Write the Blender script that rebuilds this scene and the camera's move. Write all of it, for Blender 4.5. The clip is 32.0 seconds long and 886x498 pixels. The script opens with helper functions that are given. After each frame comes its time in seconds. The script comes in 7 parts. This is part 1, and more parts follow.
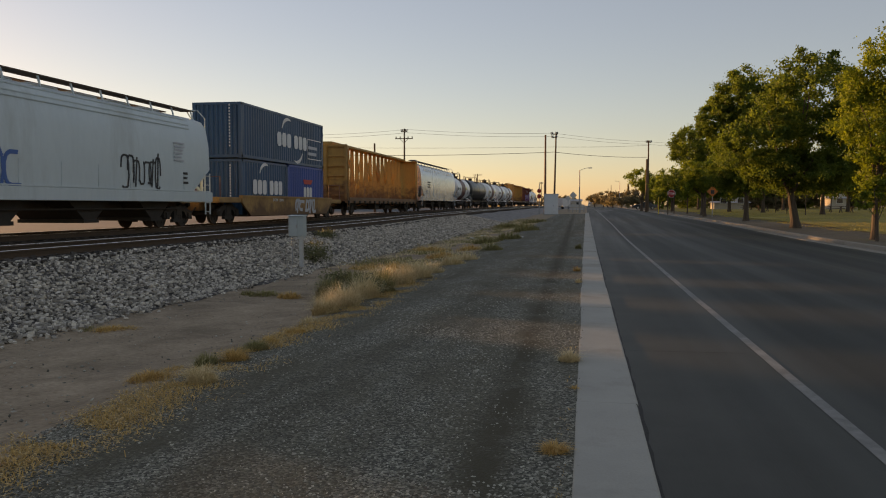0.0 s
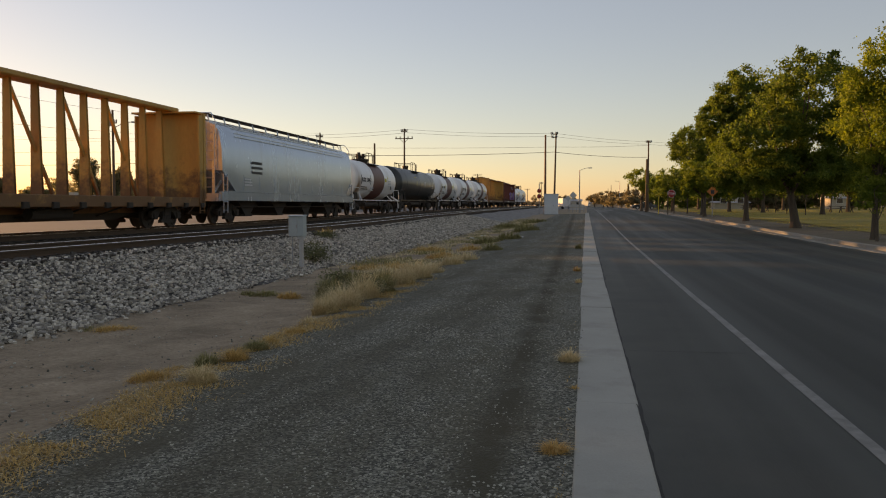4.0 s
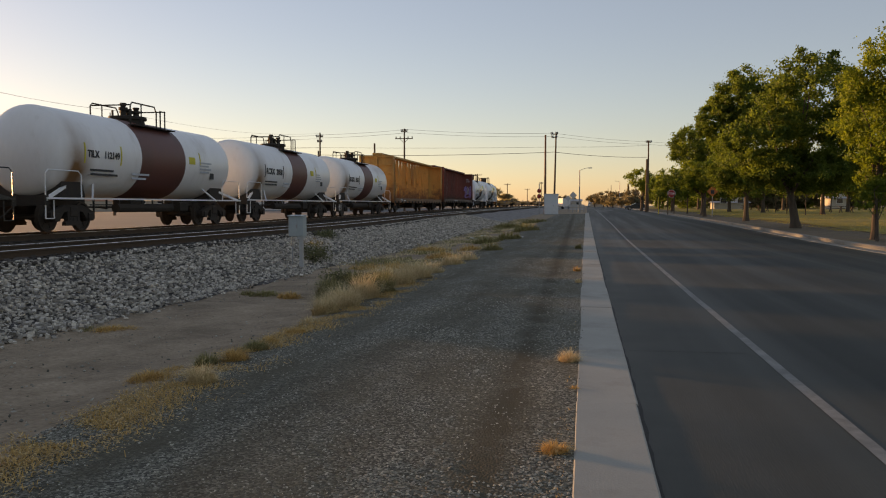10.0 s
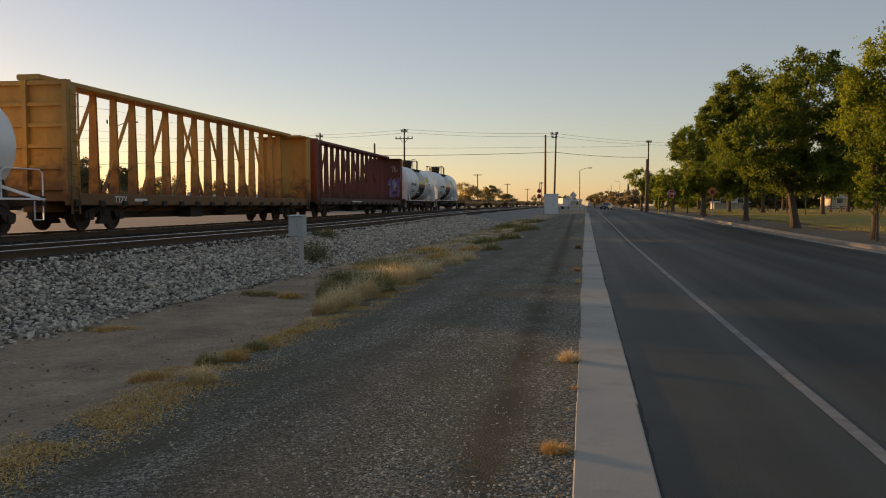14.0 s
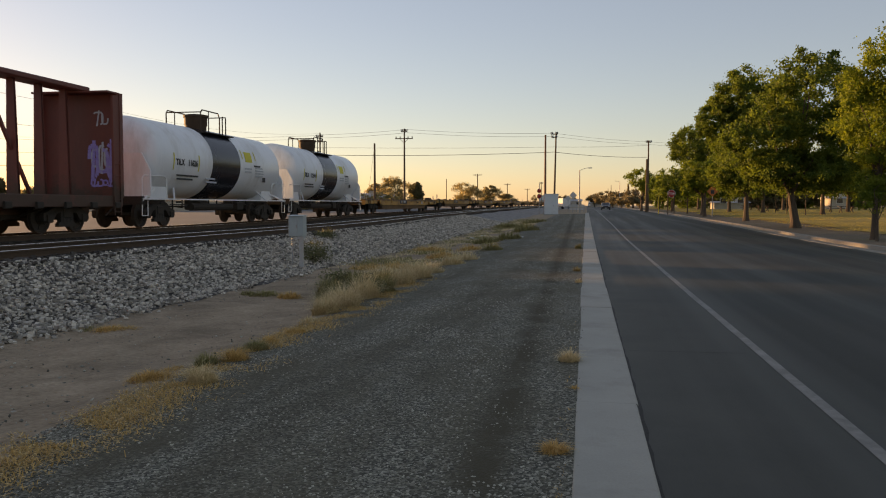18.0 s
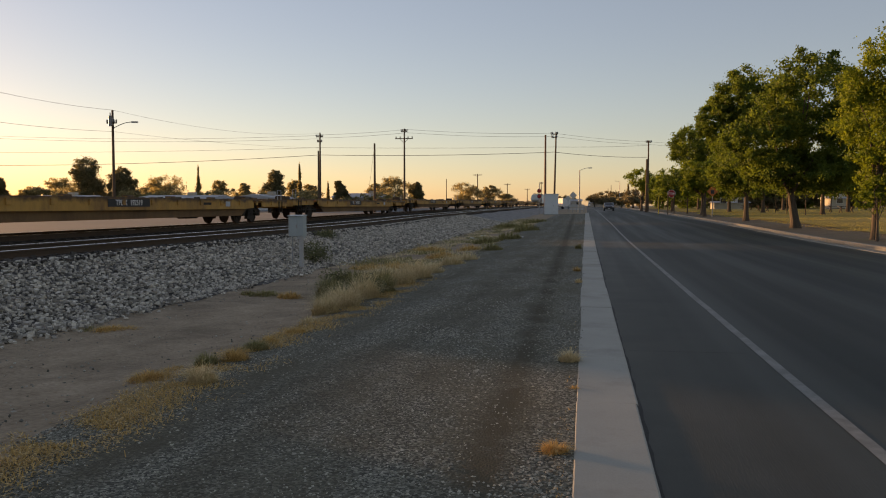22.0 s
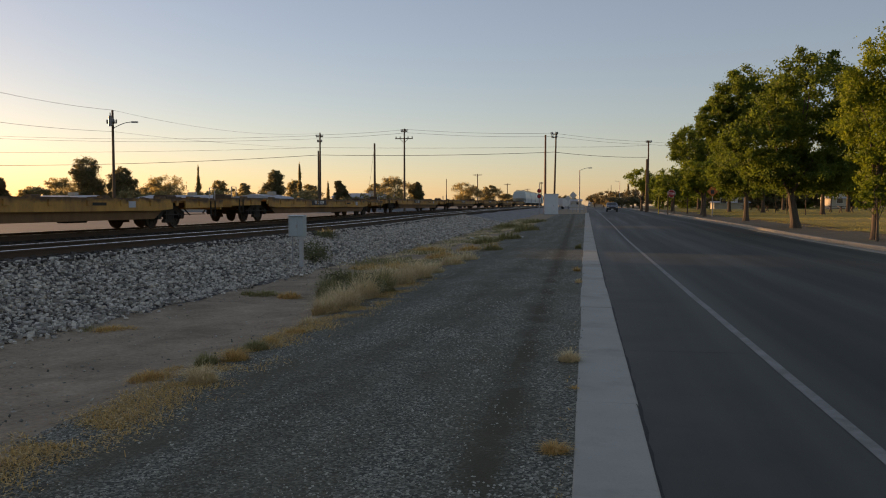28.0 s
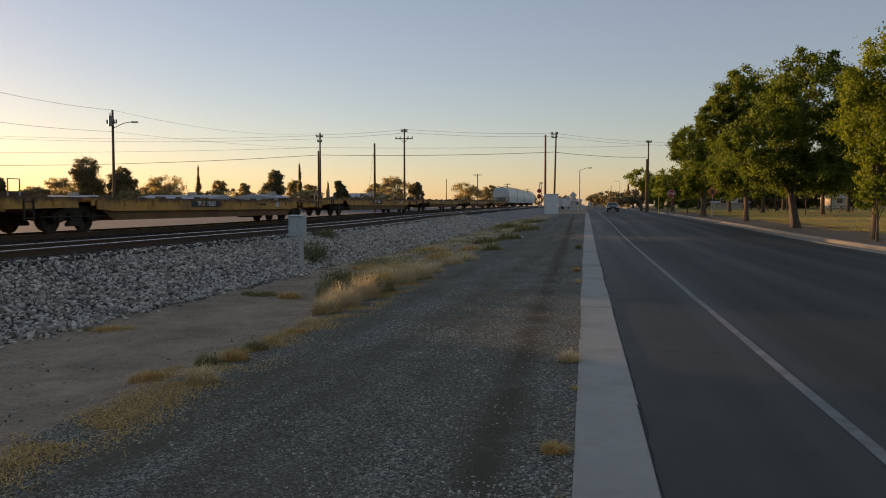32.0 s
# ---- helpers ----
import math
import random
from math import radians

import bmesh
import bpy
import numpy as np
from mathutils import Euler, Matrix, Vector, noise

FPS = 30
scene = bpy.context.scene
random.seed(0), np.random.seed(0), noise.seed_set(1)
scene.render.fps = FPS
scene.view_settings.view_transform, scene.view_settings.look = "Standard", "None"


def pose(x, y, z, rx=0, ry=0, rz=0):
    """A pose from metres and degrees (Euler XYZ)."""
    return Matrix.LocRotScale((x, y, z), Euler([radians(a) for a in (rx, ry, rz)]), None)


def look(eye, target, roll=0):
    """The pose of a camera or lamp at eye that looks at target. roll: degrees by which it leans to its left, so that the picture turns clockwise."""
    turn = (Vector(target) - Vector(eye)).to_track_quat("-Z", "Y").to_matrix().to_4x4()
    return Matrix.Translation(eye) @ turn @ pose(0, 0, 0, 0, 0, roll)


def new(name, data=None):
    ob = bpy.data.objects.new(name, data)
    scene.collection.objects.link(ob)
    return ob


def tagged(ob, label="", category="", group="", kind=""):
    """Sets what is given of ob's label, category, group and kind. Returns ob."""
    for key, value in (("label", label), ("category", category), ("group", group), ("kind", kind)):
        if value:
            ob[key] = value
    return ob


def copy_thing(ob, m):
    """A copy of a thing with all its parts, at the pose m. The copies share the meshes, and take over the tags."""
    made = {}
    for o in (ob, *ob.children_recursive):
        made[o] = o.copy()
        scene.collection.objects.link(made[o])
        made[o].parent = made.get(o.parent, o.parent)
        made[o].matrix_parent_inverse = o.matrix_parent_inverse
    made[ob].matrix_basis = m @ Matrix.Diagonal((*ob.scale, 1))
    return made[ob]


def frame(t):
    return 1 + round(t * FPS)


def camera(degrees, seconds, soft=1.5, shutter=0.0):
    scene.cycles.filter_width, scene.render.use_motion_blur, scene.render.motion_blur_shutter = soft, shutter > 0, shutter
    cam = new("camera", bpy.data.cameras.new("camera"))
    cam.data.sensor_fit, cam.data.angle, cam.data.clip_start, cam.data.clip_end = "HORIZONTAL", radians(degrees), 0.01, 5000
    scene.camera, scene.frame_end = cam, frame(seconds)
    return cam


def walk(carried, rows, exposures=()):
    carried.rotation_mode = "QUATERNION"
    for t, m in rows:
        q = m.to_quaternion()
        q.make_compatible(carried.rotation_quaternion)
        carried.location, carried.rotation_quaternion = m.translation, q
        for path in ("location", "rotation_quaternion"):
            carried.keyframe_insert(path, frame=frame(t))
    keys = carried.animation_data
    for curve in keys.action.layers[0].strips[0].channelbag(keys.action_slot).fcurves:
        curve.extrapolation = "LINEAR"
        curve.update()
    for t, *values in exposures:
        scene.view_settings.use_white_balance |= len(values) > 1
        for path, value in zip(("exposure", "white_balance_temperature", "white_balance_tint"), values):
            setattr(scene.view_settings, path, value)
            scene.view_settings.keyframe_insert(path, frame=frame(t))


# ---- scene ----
PITCH = 2.978
YAW = 9.964
CAM_Z = 1.5
cam = camera(55.83, 32.0, soft=1.05, shutter=0.1)
HOLD = pose(0, 0, CAM_Z, 90 - PITCH, 0, YAW)
walk(cam, [(0.0, HOLD), (32.0, HOLD)], exposures=[(0.0, 1.43, 11700, 37), (3.0, 1.47, 12100, 37), (6.0, 1.55, 11350, 37), (9.0, 1.49, 10700, 36), (12.0, 1.47, 11100, 36), (14.0, 1.32, 11200, 35), (18.2, 1.52, 10900, 36), (19.2, 1.45, 10300, 35), (20.5, 1.37, 10000, 35), (22.0, 1.34, 10650, 36), (23.2, 1.43, 12000, 38), (24.0, 1.2, 11000, 36), (25.5, 1.2, 10400, 36), (28.0, 1.22, 9850, 35), (32.0, 1.21, 9750, 35)])

# ---- daylight: low evening sun ahead on the railway side, clear sky ----
SUN_AZ, SUN_EL = 62.0, 3.0
world = bpy.data.worlds.new("evening_sky")
scene.world = world
world.use_nodes = True
wn = world.node_tree.nodes
sky = wn.new("ShaderNodeTexSky")
sky.sky_type = 'NISHITA'
sky.sun_disc = False
sky.sun_elevation = radians(SUN_EL)
sky.sun_rotation = radians(-SUN_AZ)
sky.air_density = 0.8
sky.dust_density = 0.35
sky.ozone_density = 2.6
# light scattered many times in the air, all round, added to the clear sky
haze = wn.new("ShaderNodeVectorMath")
haze.operation = 'ADD'
haze.inputs[1].default_value = (0.36, 0.605, 0.85)
wn["Background"].inputs["Strength"].default_value = 0.1
world.node_tree.links.new(sky.outputs[0], haze.inputs[0])
world.node_tree.links.new(haze.outputs[0], wn["Background"].inputs["Color"])
sun_data = bpy.data.lights.new("sun", 'SUN')
sun_data.energy = 2.9
sun_data.angle = radians(1.8)
sun_data.color = (1.0, 0.76, 0.44)
sun_ob = new("sun", sun_data)
sa, se = radians(SUN_AZ), radians(SUN_EL)
sun_dir = Vector((-math.sin(sa) * math.cos(se), math.cos(sa) * math.cos(se), math.sin(se)))
sun_ob.matrix_world = look(sun_dir * 200, (0, 0, 0))


# ---- mesh tools ----
class Mesh:
    """Collects vertices and faces of one part."""

    def __init__(self):
        self.v, self.f = [], []

    def add(self, verts, faces):
        n = len(self.v)
        self.v.extend(verts)
        self.f.extend([tuple(i + n for i in q) for q in faces])
        return self

    def box(self, x0, y0, z0, x1, y1, z1, bev=0.0):
        if bev <= 0:
            vs = [(x, y, z) for x in (x0, x1) for y in (y0, y1) for z in (z0, z1)]
            return self.add(vs, [(0, 1, 3, 2), (4, 6, 7, 5), (0, 4, 5, 1), (2, 3, 7, 6), (0, 2, 6, 4), (1, 5, 7, 3)])
        b = bev
        poly = [(x0 + b, z0), (x1 - b, z0), (x1, z0 + b), (x1, z1 - b), (x1 - b, z1), (x0 + b, z1), (x0, z1 - b), (x0, z0 + b)]
        return self.prism_y(poly, y0, y1)

    def bar(self, a, b, w, h=None, up=(0, 0, 1)):
        """A square bar from a to b, w wide and h high."""
        a, b = Vector(a), Vector(b)
        d = (b - a).normalized()
        s = d.cross(Vector(up))
        if s.length < 1e-4:
            s = d.cross(Vector((1, 0, 0)))
        s.normalize()
        u = s.cross(d) * ((h or w) / 2)
        s = s * (w / 2)
        vs = [tuple(p + i * s + j * u) for p in (a, b) for i, j in ((-1, -1), (1, -1), (1, 1), (-1, 1))]
        return self.add(vs, [(3, 2, 1, 0), (4, 5, 6, 7), (0, 1, 5, 4), (1, 2, 6, 5), (2, 3, 7, 6), (3, 0, 4, 7)])

    def rod(self, a, b, r, n=8, r2=None):
        a, b = Vector(a), Vector(b)
        d = (b - a).normalized()
        s = d.cross(Vector((0, 0, 1)))
        if s.length < 1e-3:
            s = Vector((1, 0, 0))
        s.normalize()
        u = s.cross(d)
        r2 = r if r2 is None else r2
        vs = []
        for p, q in ((a, r), (b, r2)):
            for i in range(n):
                k = 2 * math.pi * i / n
                vs.append(tuple(p + s * (q * math.cos(k)) + u * (q * math.sin(k))))
        fs = [(i, (i + 1) % n, n + (i + 1) % n, n + i) for i in range(n)]
        fs += [tuple(range(n - 1, -1, -1)), tuple(range(n, 2 * n))]
        return self.add(vs, fs)

    def pipe(self, pts, r, n=6):
        """One unbroken round tube through the points."""
        pts = [Vector(q) for q in pts]
        vs = []
        last = None
        for i, q in enumerate(pts):
            d = (pts[min(i + 1, len(pts) - 1)] - pts[max(i - 1, 0)]).normalized()
            s = d.cross(Vector((0, 0, 1))) if last is None else last - d * last.dot(d)
            if s.length < 1e-3:
                s = d.cross(Vector((1, 0.1, 0)))
            s.normalize()
            last = s
            u = s.cross(d)
            for k in range(n):
                a = 2 * math.pi * k / n
                vs.append(tuple(q + s * (r * math.cos(a)) + u * (r * math.sin(a))))
        fs = [(j * n + k, j * n + (k + 1) % n, (j + 1) * n + (k + 1) % n, (j + 1) * n + k) for j in range(len(pts) - 1) for k in range(n)]
        fs += [tuple(range(n - 1, -1, -1)), tuple(range(len(vs) - n, len(vs)))]
        return self.add(vs, fs)

    def prism_y(self, poly, y0, y1):
        """A polygon in the x-z plane drawn out along y."""
        n = len(poly)
        vs = [(x, y0, z) for x, z in poly] + [(x, y1, z) for x, z in poly]
        fs = [(i, n + i, n + (i + 1) % n, (i + 1) % n) for i in range(n)]
        fs += [tuple(range(n)), tuple(range(2 * n - 1, n - 1, -1))]
        return self.add(vs, fs)

    def prism_x(self, poly, x0, x1):
        """A polygon in the y-z plane drawn out along x."""
        n = len(poly)
        vs = [(x0, y, z) for y, z in poly] + [(x1, y, z) for y, z in poly]
        fs = [((i + 1) % n, n + (i + 1) % n, n + i, i) for i in range(n)]
        fs += [tuple(range(n - 1, -1, -1)), tuple(range(n, 2 * n))]
        return self.add(vs, fs)

    def spin_y(self, prof, n=32, cx=0.0, cz=0.0, cap=True):
        """A profile of (y, radius) turned round the y axis."""
        vs, fs = [], []
        for y, r in prof:
            for i in range(n):
                k = 2 * math.pi * i / n
                vs.append((cx + r * math.cos(k), y, cz + r * math.sin(k)))
        for j in range(len(prof) - 1):
            for i in range(n):
                a, b = j * n + i, j * n + (i + 1) % n
                fs.append((a, a + n, b + n, b))
        if cap:
            fs.append(tuple(range(n)))
            fs.append(tuple(range(len(vs) - 1, len(vs) - n - 1, -1)))
        return self.add(vs, fs)

    def spin_z(self, prof, n=16, cx=0.0, cy=0.0):
        """A profile of (z, radius) turned round the z axis."""
        vs, fs = [], []
        for z, r in prof:
            for i in range(n):
                k = 2 * math.pi * i / n
                vs.append((cx + r * math.cos(k), cy + r * math.sin(k), z))
        for j in range(len(prof) - 1):
            for i in range(n):
                a, b = j * n + i, j * n + (i + 1) % n
                fs.append((a, b, b + n, a + n))
        fs.append(tuple(range(n - 1, -1, -1)))
        fs.append(tuple(range(len(vs) - n, len(vs))))
        return self.add(vs, fs)

    def build(self, name, material, sharp=35):
        me = bpy.data.meshes.new(name)
        me.from_pydata(self.v, [], self.f)
        me.materials.append(material)
        if sharp:
            me.polygons.foreach_set("use_smooth", [True] * len(me.polygons))
            me.set_sharp_from_angle(angle=radians(sharp))
        me.update()
        return me


def part(name, m, material, parent, label="", sharp=35, at=None):
    """Links a mesh as one part under a thing or under a part."""
    me = m if isinstance(m, bpy.types.Mesh) else m.build(name, material, sharp)
    ob = new(name, me)
    ob.parent = parent
    if at is not None:
        ob.matrix_basis = at
    if label:
        ob["label"] = label
    return ob


def thing(name, label, category, m=None, group="", kind=""):
    ob = new(name, None)
    if m is not None:
        ob.matrix_basis = m
    return tagged(ob, label, category, group, kind)


def solid(name, m, material, label, category, group="", kind="", sharp=35):
    """A thing or a piece of the setting that is one mesh."""
    ob = new(name, m.build(name, material, sharp))
    return tagged(ob, label, category, group, kind)


# ---- materials ----
def link(nt, a, b):
    nt.links.new(a, b)


def surface(name, c1, c2, rough=0.7, metal=0.0, scale=3.0, fine=40.0, bump=0.2, fine_mix=0.35, c3=None, stain=0.5, spec=0.5, coat=0.0, per_object=0.0, space="Object", stretch=(1, 1, 1), step=0.006):
    """A worn surface: two colours mixed by broad and fine noise, stains of a third colour, fine relief."""
    ma = bpy.data.materials.new(name)
    ma.use_nodes = True
    nt = ma.node_tree
    nd = nt.nodes
    bs = nd["Principled BSDF"]
    tc = nd.new("ShaderNodeTexCoord")
    mp = nd.new("ShaderNodeMapping")
    mp.inputs["Scale"].default_value = stretch
    link(nt, tc.outputs[space], mp.inputs["Vector"])
    big = nd.new("ShaderNodeTexNoise")
    big.inputs["Scale"].default_value = scale
    big.inputs["Detail"].default_value = 6
    big.inputs["Roughness"].default_value = 0.6
    small = nd.new("ShaderNodeTexNoise")
    small.inputs["Scale"].default_value = fine
    small.inputs["Detail"].default_value = 4
    for n_ in (big, small):
        link(nt, mp.outputs[0], n_.inputs["Vector"])
    ramp = nd.new("ShaderNodeMapRange")
    ramp.inputs["From Min"].default_value = 0.3
    ramp.inputs["From Max"].default_value = 0.7
    mx = nd.new("ShaderNodeMix")
    mx.data_type = 'FLOAT'
    mx.inputs[0].default_value = fine_mix
    link(nt, big.outputs["Fac"], mx.inputs[2])
    link(nt, small.outputs["Fac"], mx.inputs[3])
    link(nt, mx.outputs[0], ramp.inputs["Value"])
    col = nd.new("ShaderNodeMix")
    col.data_type = 'RGBA'
    col.inputs[6].default_value = (*c1, 1)
    col.inputs[7].default_value = (*c2, 1)
    link(nt, ramp.outputs[0], col.inputs[0])
    out = col.outputs[2]
    if c3 is not None:
        st = nd.new("ShaderNodeTexNoise")
        st.inputs["Scale"].default_value = scale * 0.37
        st.inputs["Detail"].default_value = 8
        st.inputs["Roughness"].default_value = 0.7
        link(nt, mp.outputs[0], st.inputs["Vector"])
        sr = nd.new("ShaderNodeMapRange")
        sr.inputs["From Min"].default_value = 0.62 - 0.2 * stain
        sr.inputs["From Max"].default_value = 0.75
        link(nt, st.outputs["Fac"], sr.inputs["Value"])
        c = nd.new("ShaderNodeMix")
        c.data_type = 'RGBA'
        c.inputs[7].default_value = (*c3, 1)
        link(nt, sr.outputs[0], c.inputs[0])
        link(nt, out, c.inputs[6])
        out = c.outputs[2]
    if per_object > 0:
        oi = nd.new("ShaderNodeObjectInfo")
        hv = nd.new("ShaderNodeHueSaturation")
        pr = nd.new("ShaderNodeMapRange")
        pr.inputs["To Min"].default_value = 1 - per_object
        pr.inputs["To Max"].default_value = 1 + per_object
        link(nt, oi.outputs["Random"], pr.inputs["Value"])
        link(nt, pr.outputs[0], hv.inputs["Value"])
        link(nt, out, hv.inputs["Color"])
        out = hv.outputs[0]
    link(nt, out, bs.inputs["Base Color"])
    bs.inputs["Metallic"].default_value = metal
    bs.inputs["Specular IOR Level"].default_value = spec
    bs.inputs["Coat Weight"].default_value = coat
    rr = nd.new("ShaderNodeMapRange")
    rr.inputs["To Min"].default_value = max(rough - 0.12, 0.02)
    rr.inputs["To Max"].default_value = min(rough + 0.12, 1)
    link(nt, mx.outputs[0], rr.inputs["Value"])
    link(nt, rr.outputs[0], bs.inputs["Roughness"])
    if bump > 0:
        bp = nd.new("ShaderNodeBump")
        bp.inputs["Strength"].default_value = bump
        bp.inputs["Distance"].default_value = step
        link(nt, small.outputs["Fac"], bp.inputs["Height"])
        link(nt, bp.outputs[0], bs.inputs["Normal"])
    return ma


def pebbles(name, c1, c2, c3, cell=60.0, broad=0.6, bump=0.8, step=0.02, rough=0.9, along=1.0):
    """Loose stone: cells of uneven colour between two stones' colours, with broad patches of dust."""
    ma = bpy.data.materials.new(name)
    ma.use_nodes = True
    nt = ma.node_tree
    nd = nt.nodes
    bs = nd["Principled BSDF"]
    tc = nd.new("ShaderNodeTexCoord")
    vo = nd.new("ShaderNodeTexVoronoi")
    vo.inputs["Scale"].default_value = cell
    vo.inputs["Randomness"].default_value = 1.0
    no = nd.new("ShaderNodeTexNoise")
    no.inputs["Scale"].default_value = broad
    no.inputs["Detail"].default_value = 7
    no.inputs["Roughness"].default_value = 0.65
    link(nt, tc.outputs["Object"], vo.inputs["Vector"])
    mp = nd.new("ShaderNodeMapping")
    mp.inputs["Scale"].default_value = (1, along, 1)
    link(nt, tc.outputs["Object"], mp.inputs["Vector"])
    link(nt, mp.outputs[0], no.inputs["Vector"])
    sep = nd.new("ShaderNodeSeparateColor")
    link(nt, vo.outputs["Color"], sep.inputs[0])
    pw = nd.new("ShaderNodeMath")
    pw.operation = 'POWER'
    pw.inputs[1].default_value = 2.2
    link(nt, sep.outputs[0], pw.inputs[0])
    a = nd.new("ShaderNodeMix")
    a.data_type = 'RGBA'
    a.inputs[6].default_value = (*c1, 1)
    a.inputs[7].default_value = (*c2, 1)
    link(nt, pw.outputs[0], a.inputs[0])
    mr = nd.new("ShaderNodeMapRange")
    mr.inputs["From Min"].default_value = 0.42
    mr.inputs["From Max"].default_value = 0.68
    link(nt, no.outputs["Fac"], mr.inputs["Value"])
    b = nd.new("ShaderNodeMix")
    b.data_type = 'RGBA'
    b.inputs[7].default_value = (*c3, 1)
    link(nt, mr.outputs[0], b.inputs[0])
    link(nt, a.outputs[2], b.inputs[6])
    link(nt, b.outputs[2], bs.inputs["Base Color"])
    bs.inputs["Roughness"].default_value = rough
    bs.inputs["Specular IOR Level"].default_value = 0.25
    bp = nd.new("ShaderNodeBump")
    bp.inputs["Strength"].default_value = bump
    bp.inputs["Distance"].default_value = step
    bp.invert = True
    link(nt, vo.outputs["Distance"], bp.inputs["Height"])
    link(nt, bp.outputs[0], bs.inputs["Normal"])
    return ma


def leafy(name, c1, c2, through_light=0.35, tufted=0.0):
    """Leaves: a colour per leaf (and per bough), some light passing through."""
    ma = bpy.data.materials.new(name)
    ma.use_nodes = True
    nt = ma.node_tree
    nd = nt.nodes
    bs = nd["Principled BSDF"]
    ge = nd.new("ShaderNodeNewGeometry")
    mx = nd.new("ShaderNodeMix")
    mx.data_type = 'RGBA'
    mx.inputs[6].default_value = (*c1, 1)
    mx.inputs[7].default_value = (*c2, 1)
    if tufted > 0:
        tc = nd.new("ShaderNodeTexCoord")
        no = nd.new("ShaderNodeTexNoise")
        no.inputs["Scale"].default_value = 0.75
        no.inputs["Detail"].default_value = 3
        link(nt, tc.outputs["Object"], no.inputs["Vector"])
        mr = nd.new("ShaderNodeMapRange")
        mr.inputs["From Min"].default_value = 0.36
        mr.inputs["From Max"].default_value = 0.66
        link(nt, no.outputs["Fac"], mr.inputs["Value"])
        fm = nd.new("ShaderNodeMix")
        fm.data_type = 'FLOAT'
        fm.inputs[0].default_value = tufted
        link(nt, ge.outputs["Random Per Island"], fm.inputs[2])
        link(nt, mr.outputs[0], fm.inputs[3])
        link(nt, fm.outputs[0], mx.inputs[0])
    else:
        link(nt, ge.outputs["Random Per Island"], mx.inputs[0])
    link(nt, mx.outputs[2], bs.inputs["Base Color"])
    bs.inputs["Roughness"].default_value = 0.6
    bs.inputs["Specular IOR Level"].default_value = 0.25
    tr = nd.new("ShaderNodeBsdfTranslucent")
    link(nt, mx.outputs[2], tr.inputs["Color"])
    ms = nd.new("ShaderNodeMixShader")
    ms.inputs[0].default_value = through_light
    link(nt, bs.outputs[0], ms.inputs[1])
    link(nt, tr.outputs[0], ms.inputs[2])
    link(nt, ms.outputs[0], nd["Material Output"].inputs["Surface"])
    return ma


def worn_asphalt(name):
    """Dark asphalt: long streaks polished and greyed by wheels, fine grit, patches of dust."""
    ma = surface(name, (0.0195, 0.0232, 0.0192), (0.034, 0.0392, 0.032), 0.66, spec=0.3, scale=0.8, fine=90, bump=0.35, fine_mix=0.35, c3=(0.051, 0.0525, 0.043), stain=0.5, stretch=(1, 0.12, 1), step=0.004)
    nt = ma.node_tree
    nd = nt.nodes
    bs = nd["Principled BSDF"]
    tc = nd.new("ShaderNodeTexCoord")
    mp = nd.new("ShaderNodeMapping")
    mp.inputs["Scale"].default_value = (0.9, 0.02, 1)
    no = nd.new("ShaderNodeTexNoise")
    no.inputs["Scale"].default_value = 1.0
    no.inputs["Detail"].default_value = 3
    no.inputs["Roughness"].default_value = 0.5
    link(nt, tc.outputs["Object"], mp.inputs["Vector"])
    link(nt, mp.outputs[0], no.inputs["Vector"])
    mr = nd.new("ShaderNodeMapRange")
    mr.inputs["From Min"].default_value = 0.42
    mr.inputs["From Max"].default_value = 0.75
    link(nt, no.outputs["Fac"], mr.inputs["Value"])
    base = bs.inputs["Base Color"].links[0].from_socket
    mx = nd.new("ShaderNodeMix")
    mx.data_type = 'RGBA'
    mx.inputs[7].default_value = (0.05, 0.0535, 0.0435, 1)
    link(nt, mr.outputs[0], mx.inputs[0])
    link(nt, base, mx.inputs[6])
    # dust blown off the shoulder settles between the edging and the painted line
    sp = nd.new("ShaderNodeSeparateXYZ")
    link(nt, tc.outputs["Object"], sp.inputs[0])
    edge = nd.new("ShaderNodeMapRange")
    edge.inputs["From Min"].default_value = 1.9
    edge.inputs["From Max"].default_value = 0.4
    link(nt, sp.outputs["X"], edge.inputs["Value"])
    blot = nd.new("ShaderNodeTexNoise")
    blot.inputs["Scale"].default_value = 0.9
    blot.inputs["Detail"].default_value = 5
    link(nt, tc.outputs["Object"], blot.inputs["Vector"])
    k = nd.new("ShaderNodeMath")
    k.operation = 'MULTIPLY'
    link(nt, edge.outputs[0], k.inputs[0])
    link(nt, blot.outputs["Fac"], k.inputs[1])
    dust = nd.new("ShaderNodeMix")
    dust.data_type = 'RGBA'
    dust.inputs[7].default_value = (0.098, 0.094, 0.078, 1)
    link(nt, k.outputs[0], dust.inputs[0])
    link(nt, mx.outputs[2], dust.inputs[6])
    link(nt, dust.outputs[2], bs.inputs["Base Color"])
    rr = nd.new("ShaderNodeMapRange")
    rr.inputs["To Min"].default_value = 0.72
    rr.inputs["To Max"].default_value = 0.48
    link(nt, mr.outputs[0], rr.inputs["Value"])
    link(nt, rr.outputs[0], bs.inputs["Roughness"])
    return ma


